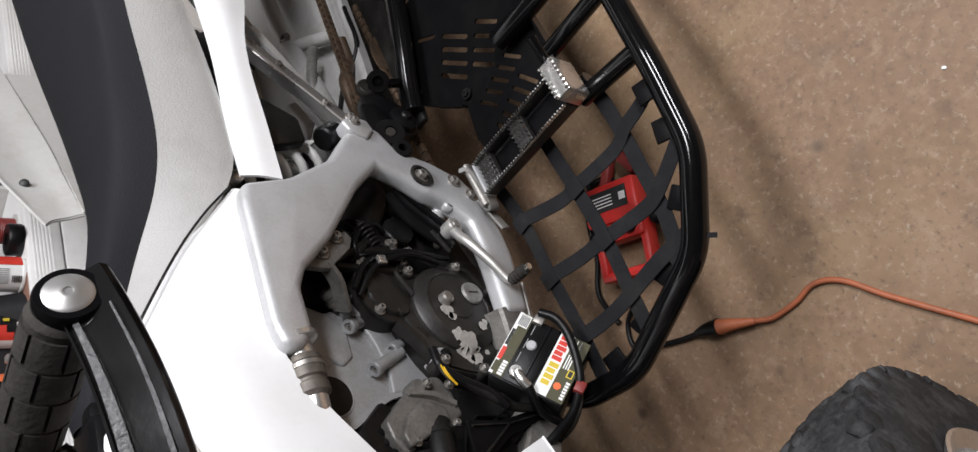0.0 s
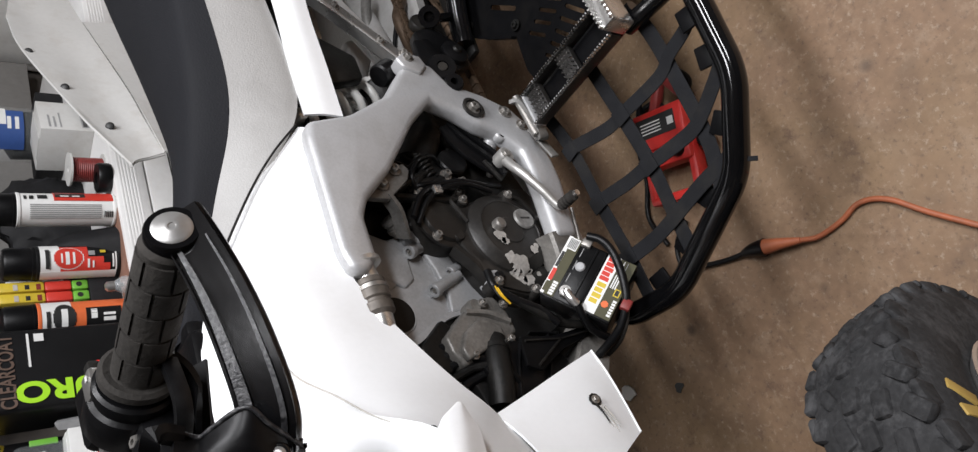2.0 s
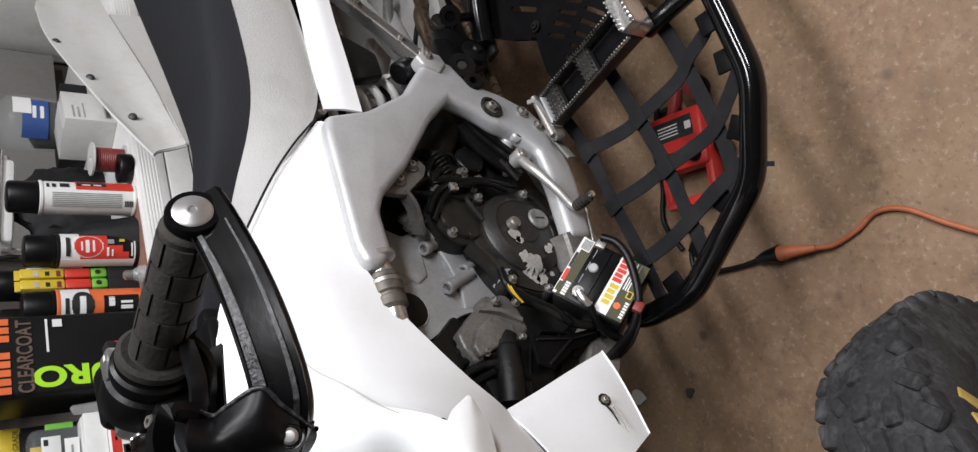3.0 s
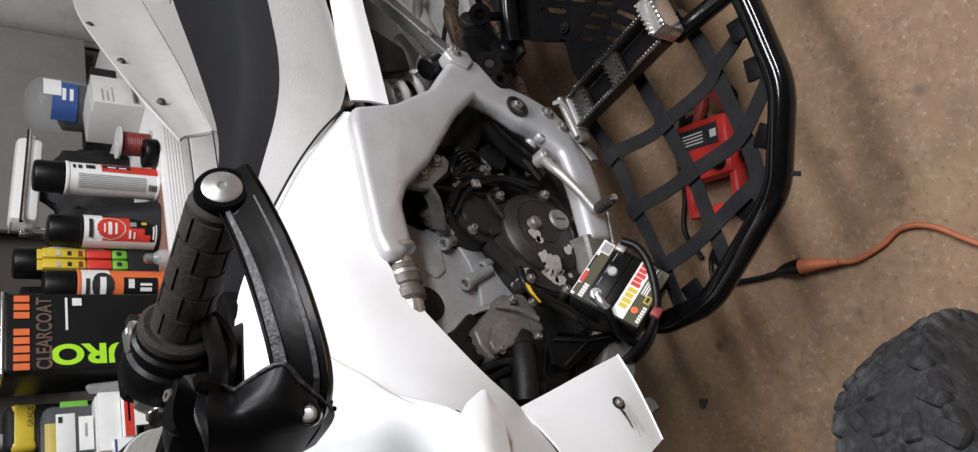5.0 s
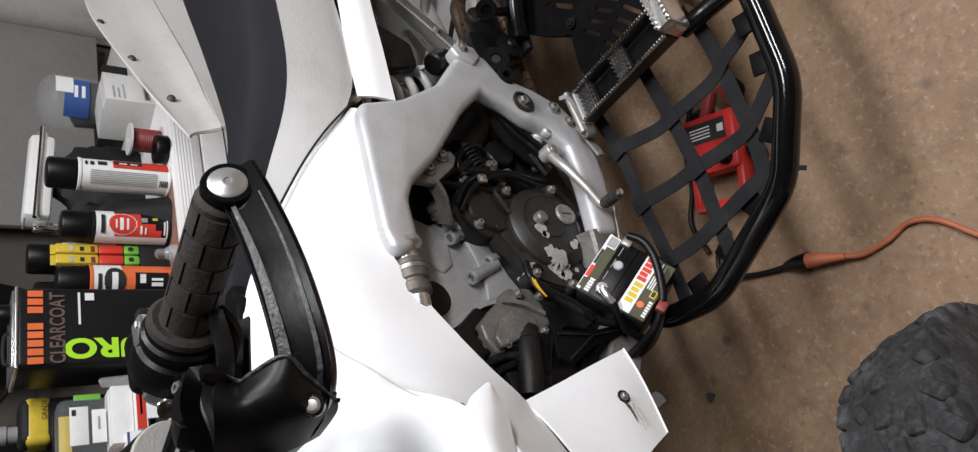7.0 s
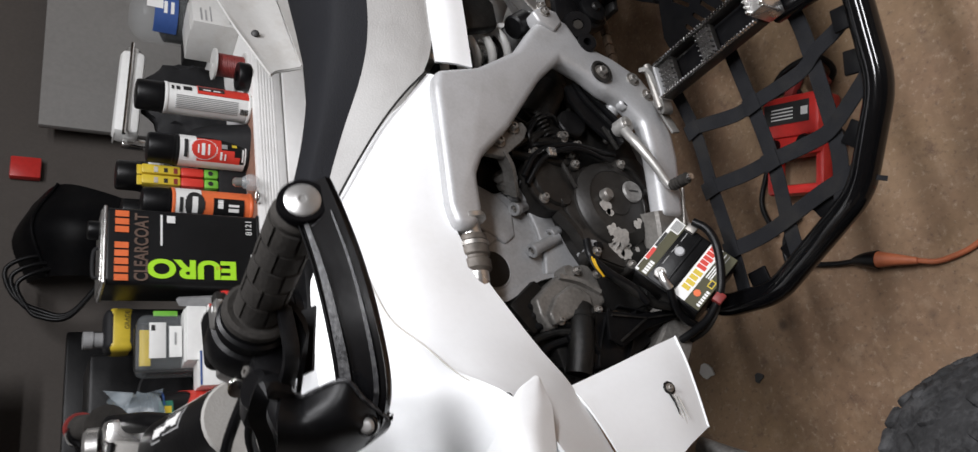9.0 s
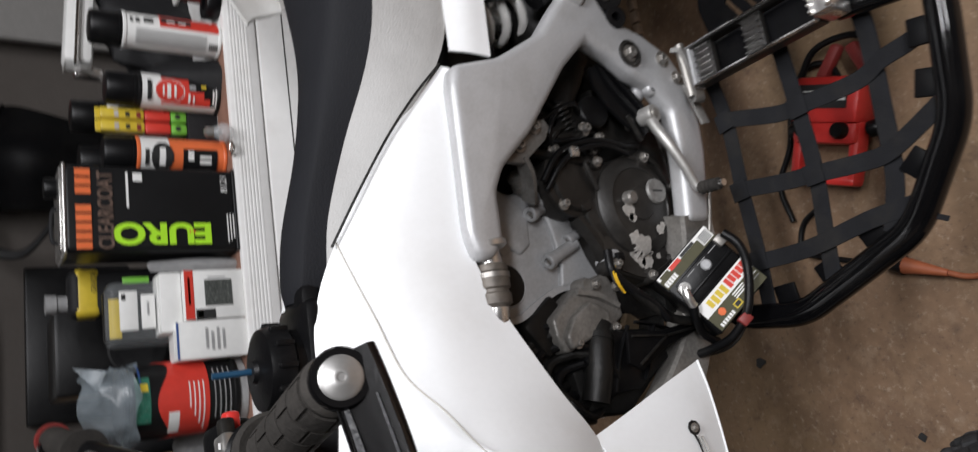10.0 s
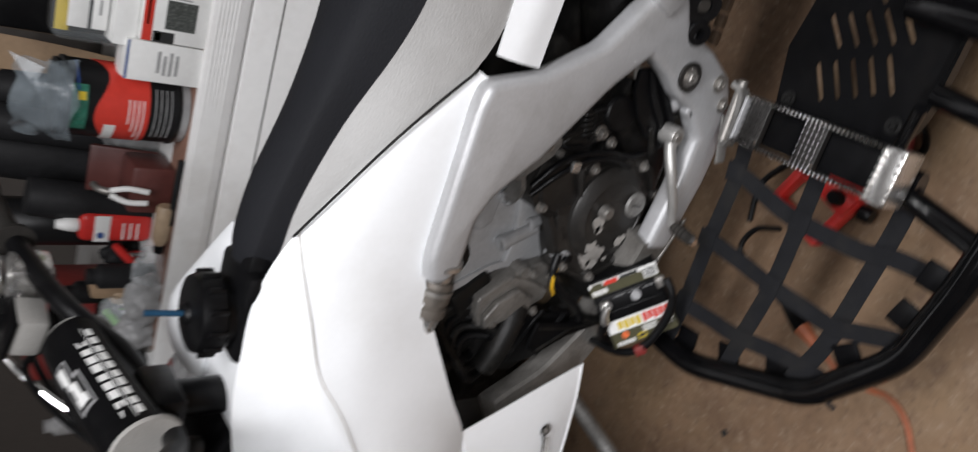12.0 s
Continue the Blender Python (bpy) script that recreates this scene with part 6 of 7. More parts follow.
def cord():
    g = group_of("extension_cord", "dirty orange extension cord with black plug on the floor", "cord")
    part("cable", tube([(-.318, -.238, .010), (-.328, -.262, .008), (-.328, -.30, .006), (-.322, -.335, .006), (-.340, -.368, .006), (-.387, -.402, .006), (-.467, -.466, .006), (-.56, -.54, .006), (-.75, -.62, .006), (-1.1, -.7, .006)], .0040, 8, 12), ORANGE, g)
    part("socket", sweep([(-.296, -.188, .016), (-.306, -.212, .016), (-.318, -.238, .012)], circle(.0105, 16), 4, taper=(1.15, .45)), ORANGE, g, "orange moulded socket")
    part("plug", sweep([(-.296, -.188, .016), (-.288, -.168, .015), (-.283, -.150, .010)], circle(.013, 16), 4, taper=(1.05, .5)), BLACKPL, g, "black moulded plug")
    part("lead", tube([(-.283, -.150, .010), (-.275, -.12, .006), (-.262, -.085, .006), (-.24, -.04, .006), (-.20, -.05, .006), (-.18, -.09, .010)], .0042), BLACKPL, g)


cord()


# ---- clutter on the freezer ----
TOP = 0.6875


def spray_can(x, y, label, body, bands, z=TOP, cap=BLACKPL, s=1.0, k=1.0):
    g = group_of("spray_can", label, "spray can", group="spray cans on the freezer")
    p, r = (x, y, z), .0325 * s
    part("can_body", lathe([(0, 0), (r - .003, 0), (r, .003), (r, .006), (r - .0015, .008), (r - .0015, .160 * k), (r, .160 * k + .002), (r, .160 * k + .006), (r - .006, .160 * k + .013), (.012, .160 * k + .018), (0, .160 * k + .018)], p, (0, 0, 1), 40), body, g)
    part("cap", lathe([(0, .0), (r - .001, 0), (r - .001, .005), (r - .0022, .006), (r - .0026, .045), (r - .005, .049), (r - .009, .050), (0, .050)], (x, y, z + .160 * k + .0075), (0, 0, 1), 40), cap, g, "black plastic cap")
    for i, (h0, h1, a0, a1, mat) in enumerate(bands):
        part("label_piece", arc(r - .0008 + .00004 * i, h0 * 1.1 * k, h1 * 1.1 * k, a0, a1, p), mat, g)
    return g


def emblem(h, a, rh, ra, mat, n=19):
    """Rows of a round badge printed on a can."""
    rows = []
    for i in range(n):
        q = (i + .5) / n * 2 - 1
        w = ra * math.sqrt(1 - q * q)
        rows.append((h + rh * (2 * i / n - 1), h + rh * (2 * (i + 1) / n - 1), a - w, a + w, mat))
    return rows


spray_can(.335, .598, "white and red spray paint can with black cap", PAPER, [(.006, .098, -92, -30, REDLAB), (.050, .096, -78, -50, INK), (.058, .070, -74, -68, PAPER), (.075, .088, -74, -68, PAPER), (.108, .122, -84, -66, INK), (.128, .134, -86, -70, INK), (.138, .142, -86, -70, INK)]
          + [(.026, .134, -154 + 6.5 * i, -151.5 + 6.5 * i, GREYBAG) for i in range(8)] + [(.008 + .003 * i, .0095 + .003 * i, -150, -128, INK) for i in range(5)])
spray_can(.238, .632, "black and red spray can with black cap", BLACKTIN, [(.112, .147, -190, 10, PAPER), (.010, .147, -190, -152, PAPER), (.034, .112, -152, -104, REDLAB), (.062, .112, -104, -60, REDLAB), (.022, .034, -152, -126, REDLAB)]
          + emblem(.098, -106, .0275, 40, PAPER) + emblem(.098, -106, .0252, 36.5, REDLAB) + [(.086, .090, -126, -88, PAPER), (.096, .103, -128, -86, PAPER), (.108, .111, -122, -92, PAPER), (.131, .138, -140, -76, INK), (.060, .064, -140, -112, PAPER), (.052, .055, -140, -118, PAPER),
             (.030, .040, -92, -82, YELLOW), (.010, .0125, -150, -90, PAPER), (.015, .018, -140, -96, PAPER), (.050, .062, -100, -84, GREYBAG)], k=.84)
spray_can(.112, .622, "orange and white spray can with black cap", ORANGELAB, [(.100, .147, -190, 10, PAPER)] + emblem(.112, -112, .018, 48, INK) + [(.107, .117, -140, -84, PAPER), (.020, .078, -160, -84, BLACKTIN), (.060, .070, -120, -90, PAPER), (.030, .050, -130, -118, PAPER), (.030, .050, -112, -104, PAPER), (.134, .140, -140, -90, INK)], k=.9)
spray_can(.215, .715, "tall black-capped spray can", BLACKTIN, [(.06, .148, -170, 10, PAPER), (.08, .13, -110, -70, INK)], TOP + .02)
spray_can(.125, .705, "black-capped spray can with white label", BLACKTIN, [(.05, .148, -170, 10, PAPER), (.08, .13, -110, -70, INK)], TOP + .01)
spray_can(.06, .71, "black-capped spray can with grey label", BLACKTIN, [(.05, .148, -170, 10, GREYBAG)], TOP)
thing("paint_box", box((.14, .705, TOP + .0035), (.22, .09, .006), .002), CARD, "flat brown cardboard under spray cans", "cardboard")
part("lip", box((.20, .70, TOP + .0133), (.07, .07, .0132), .002), CARD, bpy.data.objects["paint_box"])


def filler_tube(x, y):
    g = group_of("filler_tube", "yellow, red and green upright filler tube", "tube", group="filler tubes")
    z = TOP + .055
    part("tube_end", box((x, y, z + .014), (.020, .019, .028), .004), GREEN, g)
    part("tube_body", box((x, y, z + .050), (.020, .019, .044), .004), REDLAB, g)
    part("tube_top", box((x, y, z + .108), (.0205, .0195, .072), .004), YELLOW, g)
    for i, h in enumerate((.082, .100, .118)):
        part("print_bar", box((x - .002, y - .0100, z + h), (.012 - .003 * (i % 2), .0006, .007), 0), (DULLRED, INK, GASKET)[i], g)
    part("print_dot", lathe([(0, .0006), (.005, .0006), (.005, 0), (0, 0)], (x, y - .0097, z + .016), (0, -1, 0), 14), INK, g)
    part("crimp", box((x, y, z + .146), (.021, .004, .010), .001), YELLOW, g)


thing("low_box", box((.185, .660, TOP + .0275), (.075, .040, .055), .003), DARKGREY, "low dark box under the filler tubes", "box")
filler_tube(.197, .652)
filler_tube(.174, .652)


def glass_bulb():
    g = group_of("glass_bulb", "small clear glass bulb with metal cap lying on the freezer", "bulb")
    part("glass", lathe([(0, 0), (.008, .001), (.014, .006), (.017, .014), (.016, .022), (.010, .032), (.008, .036)], (.135, .548, TOP + .0), (0, .12, 1), 26), FILM, g)
    part("cap", lathe([(0, .034), (.009, .034), (.009, .046), (.005, .050), (0, .050)], (.135, .548, TOP), (0, .12, 1), 20), TIN, g)
    part("filament", tube([(.132, .549, TOP + .02), (.135, .55, TOP + .03), (.138, .551, TOP + .02)], .0015), STEEL, g)
    thing("ring_hook", tube([(.118, .552, TOP + .003), (.105, .545, TOP + .0035), (.098, .556, TOP + .004), (.108, .566, TOP + .0035), (.125, .562, TOP + .003)], .003), CHROME, "bent chrome wire hook", "hook")


glass_bulb()


def wire_spool():
    g = group_of("wire_spool", "spool of thin red wire with pale flanges", "spool")
    part("flange", lathe([(0, 0), (.034, 0), (.034, .003), (0, .003)], (.452, .62, TOP), (0, 0, 1), 36), OLDWHITE, g)
    part("flange", lathe([(0, 0), (.006, 0), (.006, .003), (.034, .003), (.034, 0), (.034, -.001), (0, -.001)], (.452, .62, TOP + .062), (0, 0, 1), 36), OLDWHITE, g)
    part("winding", lathe([(.0, .003)] + [(.024 + .0012 * (i % 2), .003 + .0018 * i) for i in range(33)] + [(0, .062)], (.452, .62, TOP), (0, 0, 1), 36), DULLRED, g)


wire_spool()
thing("tape_roll", lathe([(.012, 0), (.028, 0), (.030, .003), (.030, .022), (.028, .025), (.012, .025), (.012, 0)], (.405, .585, TOP), (0, 0, 1), 32), BLACKPL, "roll of black electrical tape", "tape")


def carton(name, c, s, label, mat=PAPER, rz=0.0, marks=()):
    g = group_of(name, label, "box")
    m = pose(c[0], c[1], c[2] + s[2] / 2, 0, 0, rz)
    part("carton", box((0, 0, 0), s, .0015, m), mat, g)
    part("flap", box((0, 0, s[2] / 2 + .0008), (s[0] * .98, s[1] * .5, .001), 0, m @ Matrix.Translation((0, 0, 0)) @ Matrix.Translation((0, 0, 0))), mat, g)
    for x0, x1, z0, z1, mm in marks:
        part("print_mark", box((0, 0, 0), ((x1 - x0) * s[0], .0008, (z1 - z0) * s[2]), 0, m @ Matrix.Translation((((x0 + x1) / 2 - .5) * s[0], -s[1] / 2 - .0003, ((z0 + z1) / 2 - .5) * s[2]))), mm, g)
    return g


carton("parts_carton", (.605, .70, TOP), (.10, .11, .10), "white cardboard parts carton with faint print", OLDWHITE, 14, [(.08, .5, .8, .84, GREYBAG), (.08, .45, .70, .74, GREYBAG), (.08, .6, .60, .63, GREYBAG), (.1, .9, .08, .22, GREYBAG), (.12, .85, .11, .19, INK)])


def clear_jar():
    g = group_of("clear_tub", "clear plastic tub with blue label", "tub")
    p = (.800, .930, TOP + .060)
    thing("storage_box", box((.800, .935, TOP + .030), (.17, .15, .060), .004), DARKGREY, "flat dark storage box under the clear tub", "box")
    tub = part("tub", lathe([(0, 0), (.062, 0), (.066, .004), (.069, .095), (.064, .112), (.050, .128), (.030, .136), (0, .138)], p, (0, 0, 1), 40), THINFILM, g)
    part("blue_label", arc(.0697, .030, .085, -160, -75, p), BLUE, tub)
    part("label_piece", arc(.0700, .066, .104, -110, -70, p), PAPER, tub)
    for h in (.040, .056):
        part("print_bar", arc(.0702, h, h + .008, -118, -92, p), PAPER, tub)
    part("contents", lathe([(0, .002), (.058, .002), (.060, .05), (.04, .062), (0, .058)], p, (0, 0, 1), 28), DARKGREY, g)


clear_jar()
thing("folded_card", shell([[(.235, .600, TOP), (.27, .585, TOP), (.30, .605, TOP)], [(.24, .62, TOP + .06), (.272, .612, TOP + .075), (.302, .625, TOP + .06)], [(.25, .64, TOP + .10), (.275, .64, TOP + .12), (.30, .645, TOP + .10)]], 3, .001), DARKGREY, "dark folded card standing between spray cans", "card")
g = group_of("caulking_gun", "long white and silver caulking gun lying on a bundle", "caulking gun")
gm = pose(.47, .815, .893, 0, 4, 6)
part("barrel", box((0, 0, 0), (.235, .050, .052), .012, gm), PAPER, g)
part("clamp_plate", box((-.085, 0, .0268), (.06, .040, .003), .001, gm), OLDWHITE, g)
part("rail", rod(gm @ Vector((-.13, -.032, .004)), gm @ Vector((.13, -.032, .004)), .004), CHROME, g)
part("end_cap", rod(gm @ Vector((.115, 0, 0)), gm @ Vector((.135, 0, .0)), .018, .016, 20, .002), TIN, g)
part("trigger", box((-.125, -.004, -.012), (.02, .02, .05), .004, gm), CHROME, g)


def euro_can():
    g = group_of("clearcoat_tin", "black rectangular clearcoat tin with lime and orange print", "tin")
    x0, x1, y0, y1, z0, z1 = -.074, .073, .564, .664, TOP, .955
    cx, cy, cz = (x0 + x1) / 2, (y0 + y1) / 2, (z0 + z1) / 2
    part("tin_body", box((cx, cy, cz), (x1 - x0 - .003, y1 - y0 - .003, z1 - z0), .010, None, 4), BLACKTIN, g)
    part("seam_rim", box((cx, cy, z1 - .003), (x1 - x0, y1 - y0, .006), .010, None, 4), TIN, g)
    part("seam_rim", box((cx, cy, z0 + .003), (x1 - x0, y1 - y0, .006), .010, None, 4), BLACKTIN, g)
    part("tin_top", box((cx, cy, z1 + .0015), (x1 - x0 - .012, y1 - y0 - .012, .003), .001), TIN, g)
    part("screw_cap", lathe([(0, .018), (.015, .018), (.017, .015), (.017, 0), (0, 0)], (cx + .045, cy, z1 + .003), (0, 0, 1), 30), BLACKPL, g)
    part("carry_handle", tube([(cx - .045, cy, z1 + .003), (cx - .043, cy, z1 + .010), (cx - .02, cy, z1 + .012), (cx + .005, cy, z1 + .010), (cx + .012, cy, z1 + .003)], .003), DARKGREY, g)
    yf = y0 - .0002
    letters("EURO", .066, facing((cx - .042, yf, .809), (0, 0, 1), (-1, 0, 0)) @ Matrix.Diagonal((.88, .72, 1, 1)), LIME, g, bold=.0026)
    letters("CLEARCOAT", .031, facing((cx - .004, yf, .8935), (1, 0, 0), (0, 0, 1)) @ Matrix.Diagonal((.72, 1.0, 1, 1)), BROWNPRINT, g, bold=.0006)
    for i in range(9):
        if i != 5:
            part("maker_bar", box((cx - .062 + .0150 * i, yf, .926), (.0115, .0008, .022), 0), ORANGELAB, g)
    letters("8121", .016, facing((cx + .045, yf, .708), (1, 0, 0), (0, 0, 1)), PAPER, g)
    letters("4:1", .010, facing((cx - .040, yf - .0006, .765), (0, 0, 1), (-1, 0, 0)), REDLAB, g)
    for i in range(3):
        part("print_bar", box((cx - .035 + .002 * i, yf, .706 - .005 * i), (.05 - .004 * i, .0008, .0018), 0), PAPER, g)
    part("print_bar", box((cx + .03, yf, .862), (.060, .0008, .0035), 0), PAPER, g)
    part("print_block", box((cx + .052, yf, .846), (.014, .0008, .014), 0), PAPER, g)


euro_can()


def oil_bottle():
    g = group_of("additive_bottle", "yellow-labelled grey additive bottle behind the boxes", "bottle")
    part("bottle_body", box((-.110, .722, TOP + .125), (.082, .05, .25), .014, None, 4), DARKGREY, g)
    part("bottle_label", box((-.110, .722, TOP + .221), (.0832, .0512, .046), .012, None, 4), YELLOW, g)
    part("bottle_neck", lathe([(0, 0), (.014, 0), (.014, .014), (.016, .016), (.016, .032), (0, .032)], (-.125, .722, TOP + .25), (0, 0, 1), 24), GREYBAG, g)
    letters("GRADE", .011, facing((-.094, .6962, TOP + .212), (1, 0, 0), (0, 0, 1)), INK, g)


oil_bottle()


def blister():
    g = group_of("blister_pack", "clear blister pack with white and yellow cards", "packaging")
    part("film", box((-.165, .632, TOP + .103), (.105, .060, .206), .014, None, 3), THINFILM, g)
    part("backing", box((-.165, .640, TOP + .105), (.085, .020, .205), .006), GRIMEFILL, g)
    part("card", box((-.162, .603, TOP + .1745), (.064, .002, .027), .0005), PAPER, g)
    part("card", box((-.165, .602, TOP + .1455), (.056, .002, .021), .0005), PAPER, g)
    part("card", box((-.172, .615, TOP + .193), (.064, .002, .018), .0005), YELLOW, g)
    part("card_edge", box((-.110, .615, TOP + .160), (.010, .004, .040), .001), GREEN, g)
    part("print_bar", box((-.140, .6015, TOP + .182), (.010, .0008, .006), 0), INK, g)
    part("print_bar", box((-.160, .6005, TOP + .146), (.022, .0008, .003), 0), GREYBAG, g)


blister()
carton("white_carton", (-.148, .598, TOP), (.082, .062, .097), "white parts carton with red stripe and dark print square", PAPER, 0, [(.0, 1, .84, .985, REDLAB), (.26, .80, .20, .66, CARTONPRINT), (.83, .86, .30, .60, GREYBAG), (.0, .20, .50, .82, INK), (.03, .17, .70, .79, YELLOW), (.30, .85, .895, .93, PAPER)])
carton("plain_carton", (-.156, .608, TOP + .098), (.098, .058, .033), "plain white carton lying on the parts carton", PAPER)
carton("small_carton", (-.222, .598, TOP), (.062, .060, .112), "small white carton with slanted grey stamp", PAPER, 0, [(.2, .8, .40, .44, GREYBAG), (.2, .7, .48, .52, GREYBAG), (.25, .8, .56, .60, GREYBAG), (.22, .75, .32, .36, GREYBAG), (.02, .98, .97, 1.0, BLUE)])
thing("foil_sachet", shell([[(-.082, .60, TOP), (-.09, .59, TOP), (-.10, .60, TOP)], [(-.080, .598, TOP + .06), (-.09, .588, TOP + .07), (-.103, .60, TOP + .065)], [(-.084, .60, TOP + .14), (-.09, .597, TOP + .145), (-.10, .60, TOP + .14)]], 3, .001), GREYBAG, "crinkled silver sachet between tin and carton", "sachet")


def filler_tin():
    g = group_of("filler_tin", "black and red round body filler tin under plastic film", "tin")
    p, r = (-.308, .632, TOP + .016), .062
    part("tin_body", lathe([(0, 0), (r - .002, 0), (r, .003), (r, .008), (r - .002, .010), (r - .002, .160), (r, .162), (r, .168), (r - .004, .170), (0, .170)], p, (0, 0, 1), 48), BLACKTIN, g)
    part("lid", lathe([(0, .170), (r - .006, .170), (r - .004, .176), (r - .01, .178), (0, .176)], p, (0, 0, 1), 48), DARKGREY, g)
    for k in range(54):
        a = -200 + 4 * k
        part("red_band", arc(r - .0012, .050, .118 + .010 * math.sin(radians(3 * (a + 130))), a, a + 4.1, p), REDLAB, g)
    part("lid_stripe", arc(r - .0009, .150, .153, -70, -10, p), BLUE, g)
    for i in range(4):
        part("white_line", arc(r - .0008, .058 + .007 * i, .0598 + .007 * i, -150 + 14 * i, -70, p), PAPER, g)
        part("white_line", arc(r - .0008, .016 + .008 * i, .0178 + .008 * i, -130, -50, p), GREYBAG, g)
    part("maker_mark", arc(r - .0008, .096, .112, -150, -112, p), PAPER, g)
    part("green_band", arc(r - .0010, .138, .160, -125, -55, p), TEALPRINT, g)
    part("yellow_mark", arc(r - .0006, .141, .152, -78, -66, p), YELLOW, g)
    thing("tin_stand", lathe([(0, 0), (.055, 0), (.058, .003), (.058, .016), (0, .016)], (-.308, .632, TOP), (0, 0, 1), 40), GREYBAG, "grey lid under the filler tin", "lid")
    random.seed(12)
    rows = []
    for i in range(6):
        rows.append([(-.308 + (.069 - .003 * i) * math.cos(a) + random.uniform(-.006, .006), .632 + (.069 - .003 * i) * math.sin(a) + random.uniform(-.006, .006), TOP + .172 + .015 * i + random.uniform(-.008, .008)) for a in (radians(200 + 20 * k) for k in range(8))])
    thing("plastic_bag", shell(rows, 3, .0008), BLUEFILM, "crumpled bluish plastic bag over the tin", "bag")


filler_tin()


def upright(name, x, y, r, h, mat, label, cat, tilt=(0, 0, 1)):
    return thing(name, lathe([(0, 0), (r - .002, 0), (r, .003), (r, h - .006), (r - .004, h), (r - .008, h - .002), (0, h - .002)], (x, y, TOP), tilt, 32), mat, label, cat)


upright("rolled_mat", -.50, .84, .052, .30, DARKGREY, "dark grey rubber mat rolled and standing on end", "mat", (.06, .10, 1))
upright("rolled_mat", -.60, .80, .045, .24, BLACKTIN, "short black rolled mat standing on end", "mat", (-.04, .08, 1))
upright("grey_pipe", -.43, .80, .032, .25, DARKGREY, "dark grey plastic pipe offcut standing on the freezer", "pipe", (.05, .05, 1))
upright("grey_pipe", -.36, .83, .03, .24, DARKGREY, "dark grey plastic pipe offcut standing on the freezer", "pipe", (-.03, .06, 1))
upright("grey_pipe", -.535, .72, .034, .20, DARKGREY, "short dark grey plastic pipe offcut", "pipe", (.08, .03, 1))
thing("speaker_box", box((-.19, .93, TOP + .13), (.16, .14, .26), .008), BLACKPL, "black speaker box at the back of the freezer", "speaker")
part("cone", lathe([(0, -.006), (.02, -.004), (.05, .002), (.054, 0), (.05, -.001)], (-.19, .858, TOP + .12), (0, -1, 0), 32), DARKGREY, bpy.data.objects["speaker_box"])
thing("cardboard_sheet", shell([[(-.44, .99, TOP), (-.39, 1.01, TOP), (-.33, 1.01, TOP)], [(-.45, 1.05, TOP + .12), (-.39, 1.06, TOP + .13), (-.33, 1.06, TOP + .12)], [(-.47, 1.12, TOP + .23), (-.40, 1.13, TOP + .27), (-.34, 1.13, TOP + .25)]], 3, .004), CARD, "bent brown cardboard sheet leaning at the back", "cardboard")


def tool_case():
    g = group_of("tool_case", "open maroon tool case with white-handled pliers", "tool case")
    part("case_shell", box((-.450, .640, TOP + .035), (.085, .08, .07), .008), MAROON, g)
    part("case_lid", box((-.450, .690, TOP + .062), (.085, .012, .11), .004, pose(0, 0, 0, -12, 0, 0)), MAROON, g)
    for s in (-1, 1):
        part("plier_handle", tube([(-.455 + s * .004, .60, TOP + .10), (-.455 + s * .012, .59, TOP + .075), (-.455 + s * .010, .583, TOP + .045)], .005), PAPER, g)
    part("plier_jaw", tube([(-.455, .602, TOP + .10), (-.455, .615, TOP + .115), (-.453, .63, TOP + .12)], .006), STEEL, g)


tool_case()


def squeeze_bottle():
    g = group_of("solvent_bottle", "red solvent bottle with white cap and label", "bottle")
    m = Vector((-.560, .700, TOP))
    part("bottle", box(m + Vector((0, 0, .06)), (.055, .035, .12), .012, None, 4), RED, g)
    part("label_piece", box(m + Vector((0, -.0178, .085)), (.05, .0015, .025), .0004), PAPER, g)
    for i in range(3):
        part("print_bar", box(m + Vector((-.004, -.0180, .05 - .012 * i)), (.032, .001, .003), 0), PAPER, g)
    part("label_mark", lathe([(0, .001), (.006, .001), (.006, 0), (0, 0)], m + Vector((-.012, -.0186, .087)), (0, -1, 0), 18), BLUE, g)
    part("neck", lathe([(0, 0), (.012, 0), (.014, .004), (.012, .02), (.008, .035), (0, .036)], m + Vector((0, 0, .12)), (0, 0, 1), 22), PAPER, g)


squeeze_bottle()
g = group_of("glue_bottle", "tan squeeze bottle with dark cap", "bottle")
part("bottle", lathe([(0, 0), (.012, 0), (.0145, .004), (.0145, .062), (.009, .074), (0, .074)], (-.468, .582, TOP + .0147), (-1, .05, 0), 26), TANBOTTLE, g)
part("cap", lathe([(0, .072), (.009, .072), (.008, .090), (0, .091)], (-.468, .582, TOP + .0147), (-1, .05, 0), 22), BLACKPL, g)
thing("socket_rail", tube([(-.50, .575, TOP + .006), (-.44, .572, TOP + .006), (-.38, .57, TOP + .006)], .005), DARKGREY, "dark metal rod lying along the freezer edge", "rod")
random.seed(21)
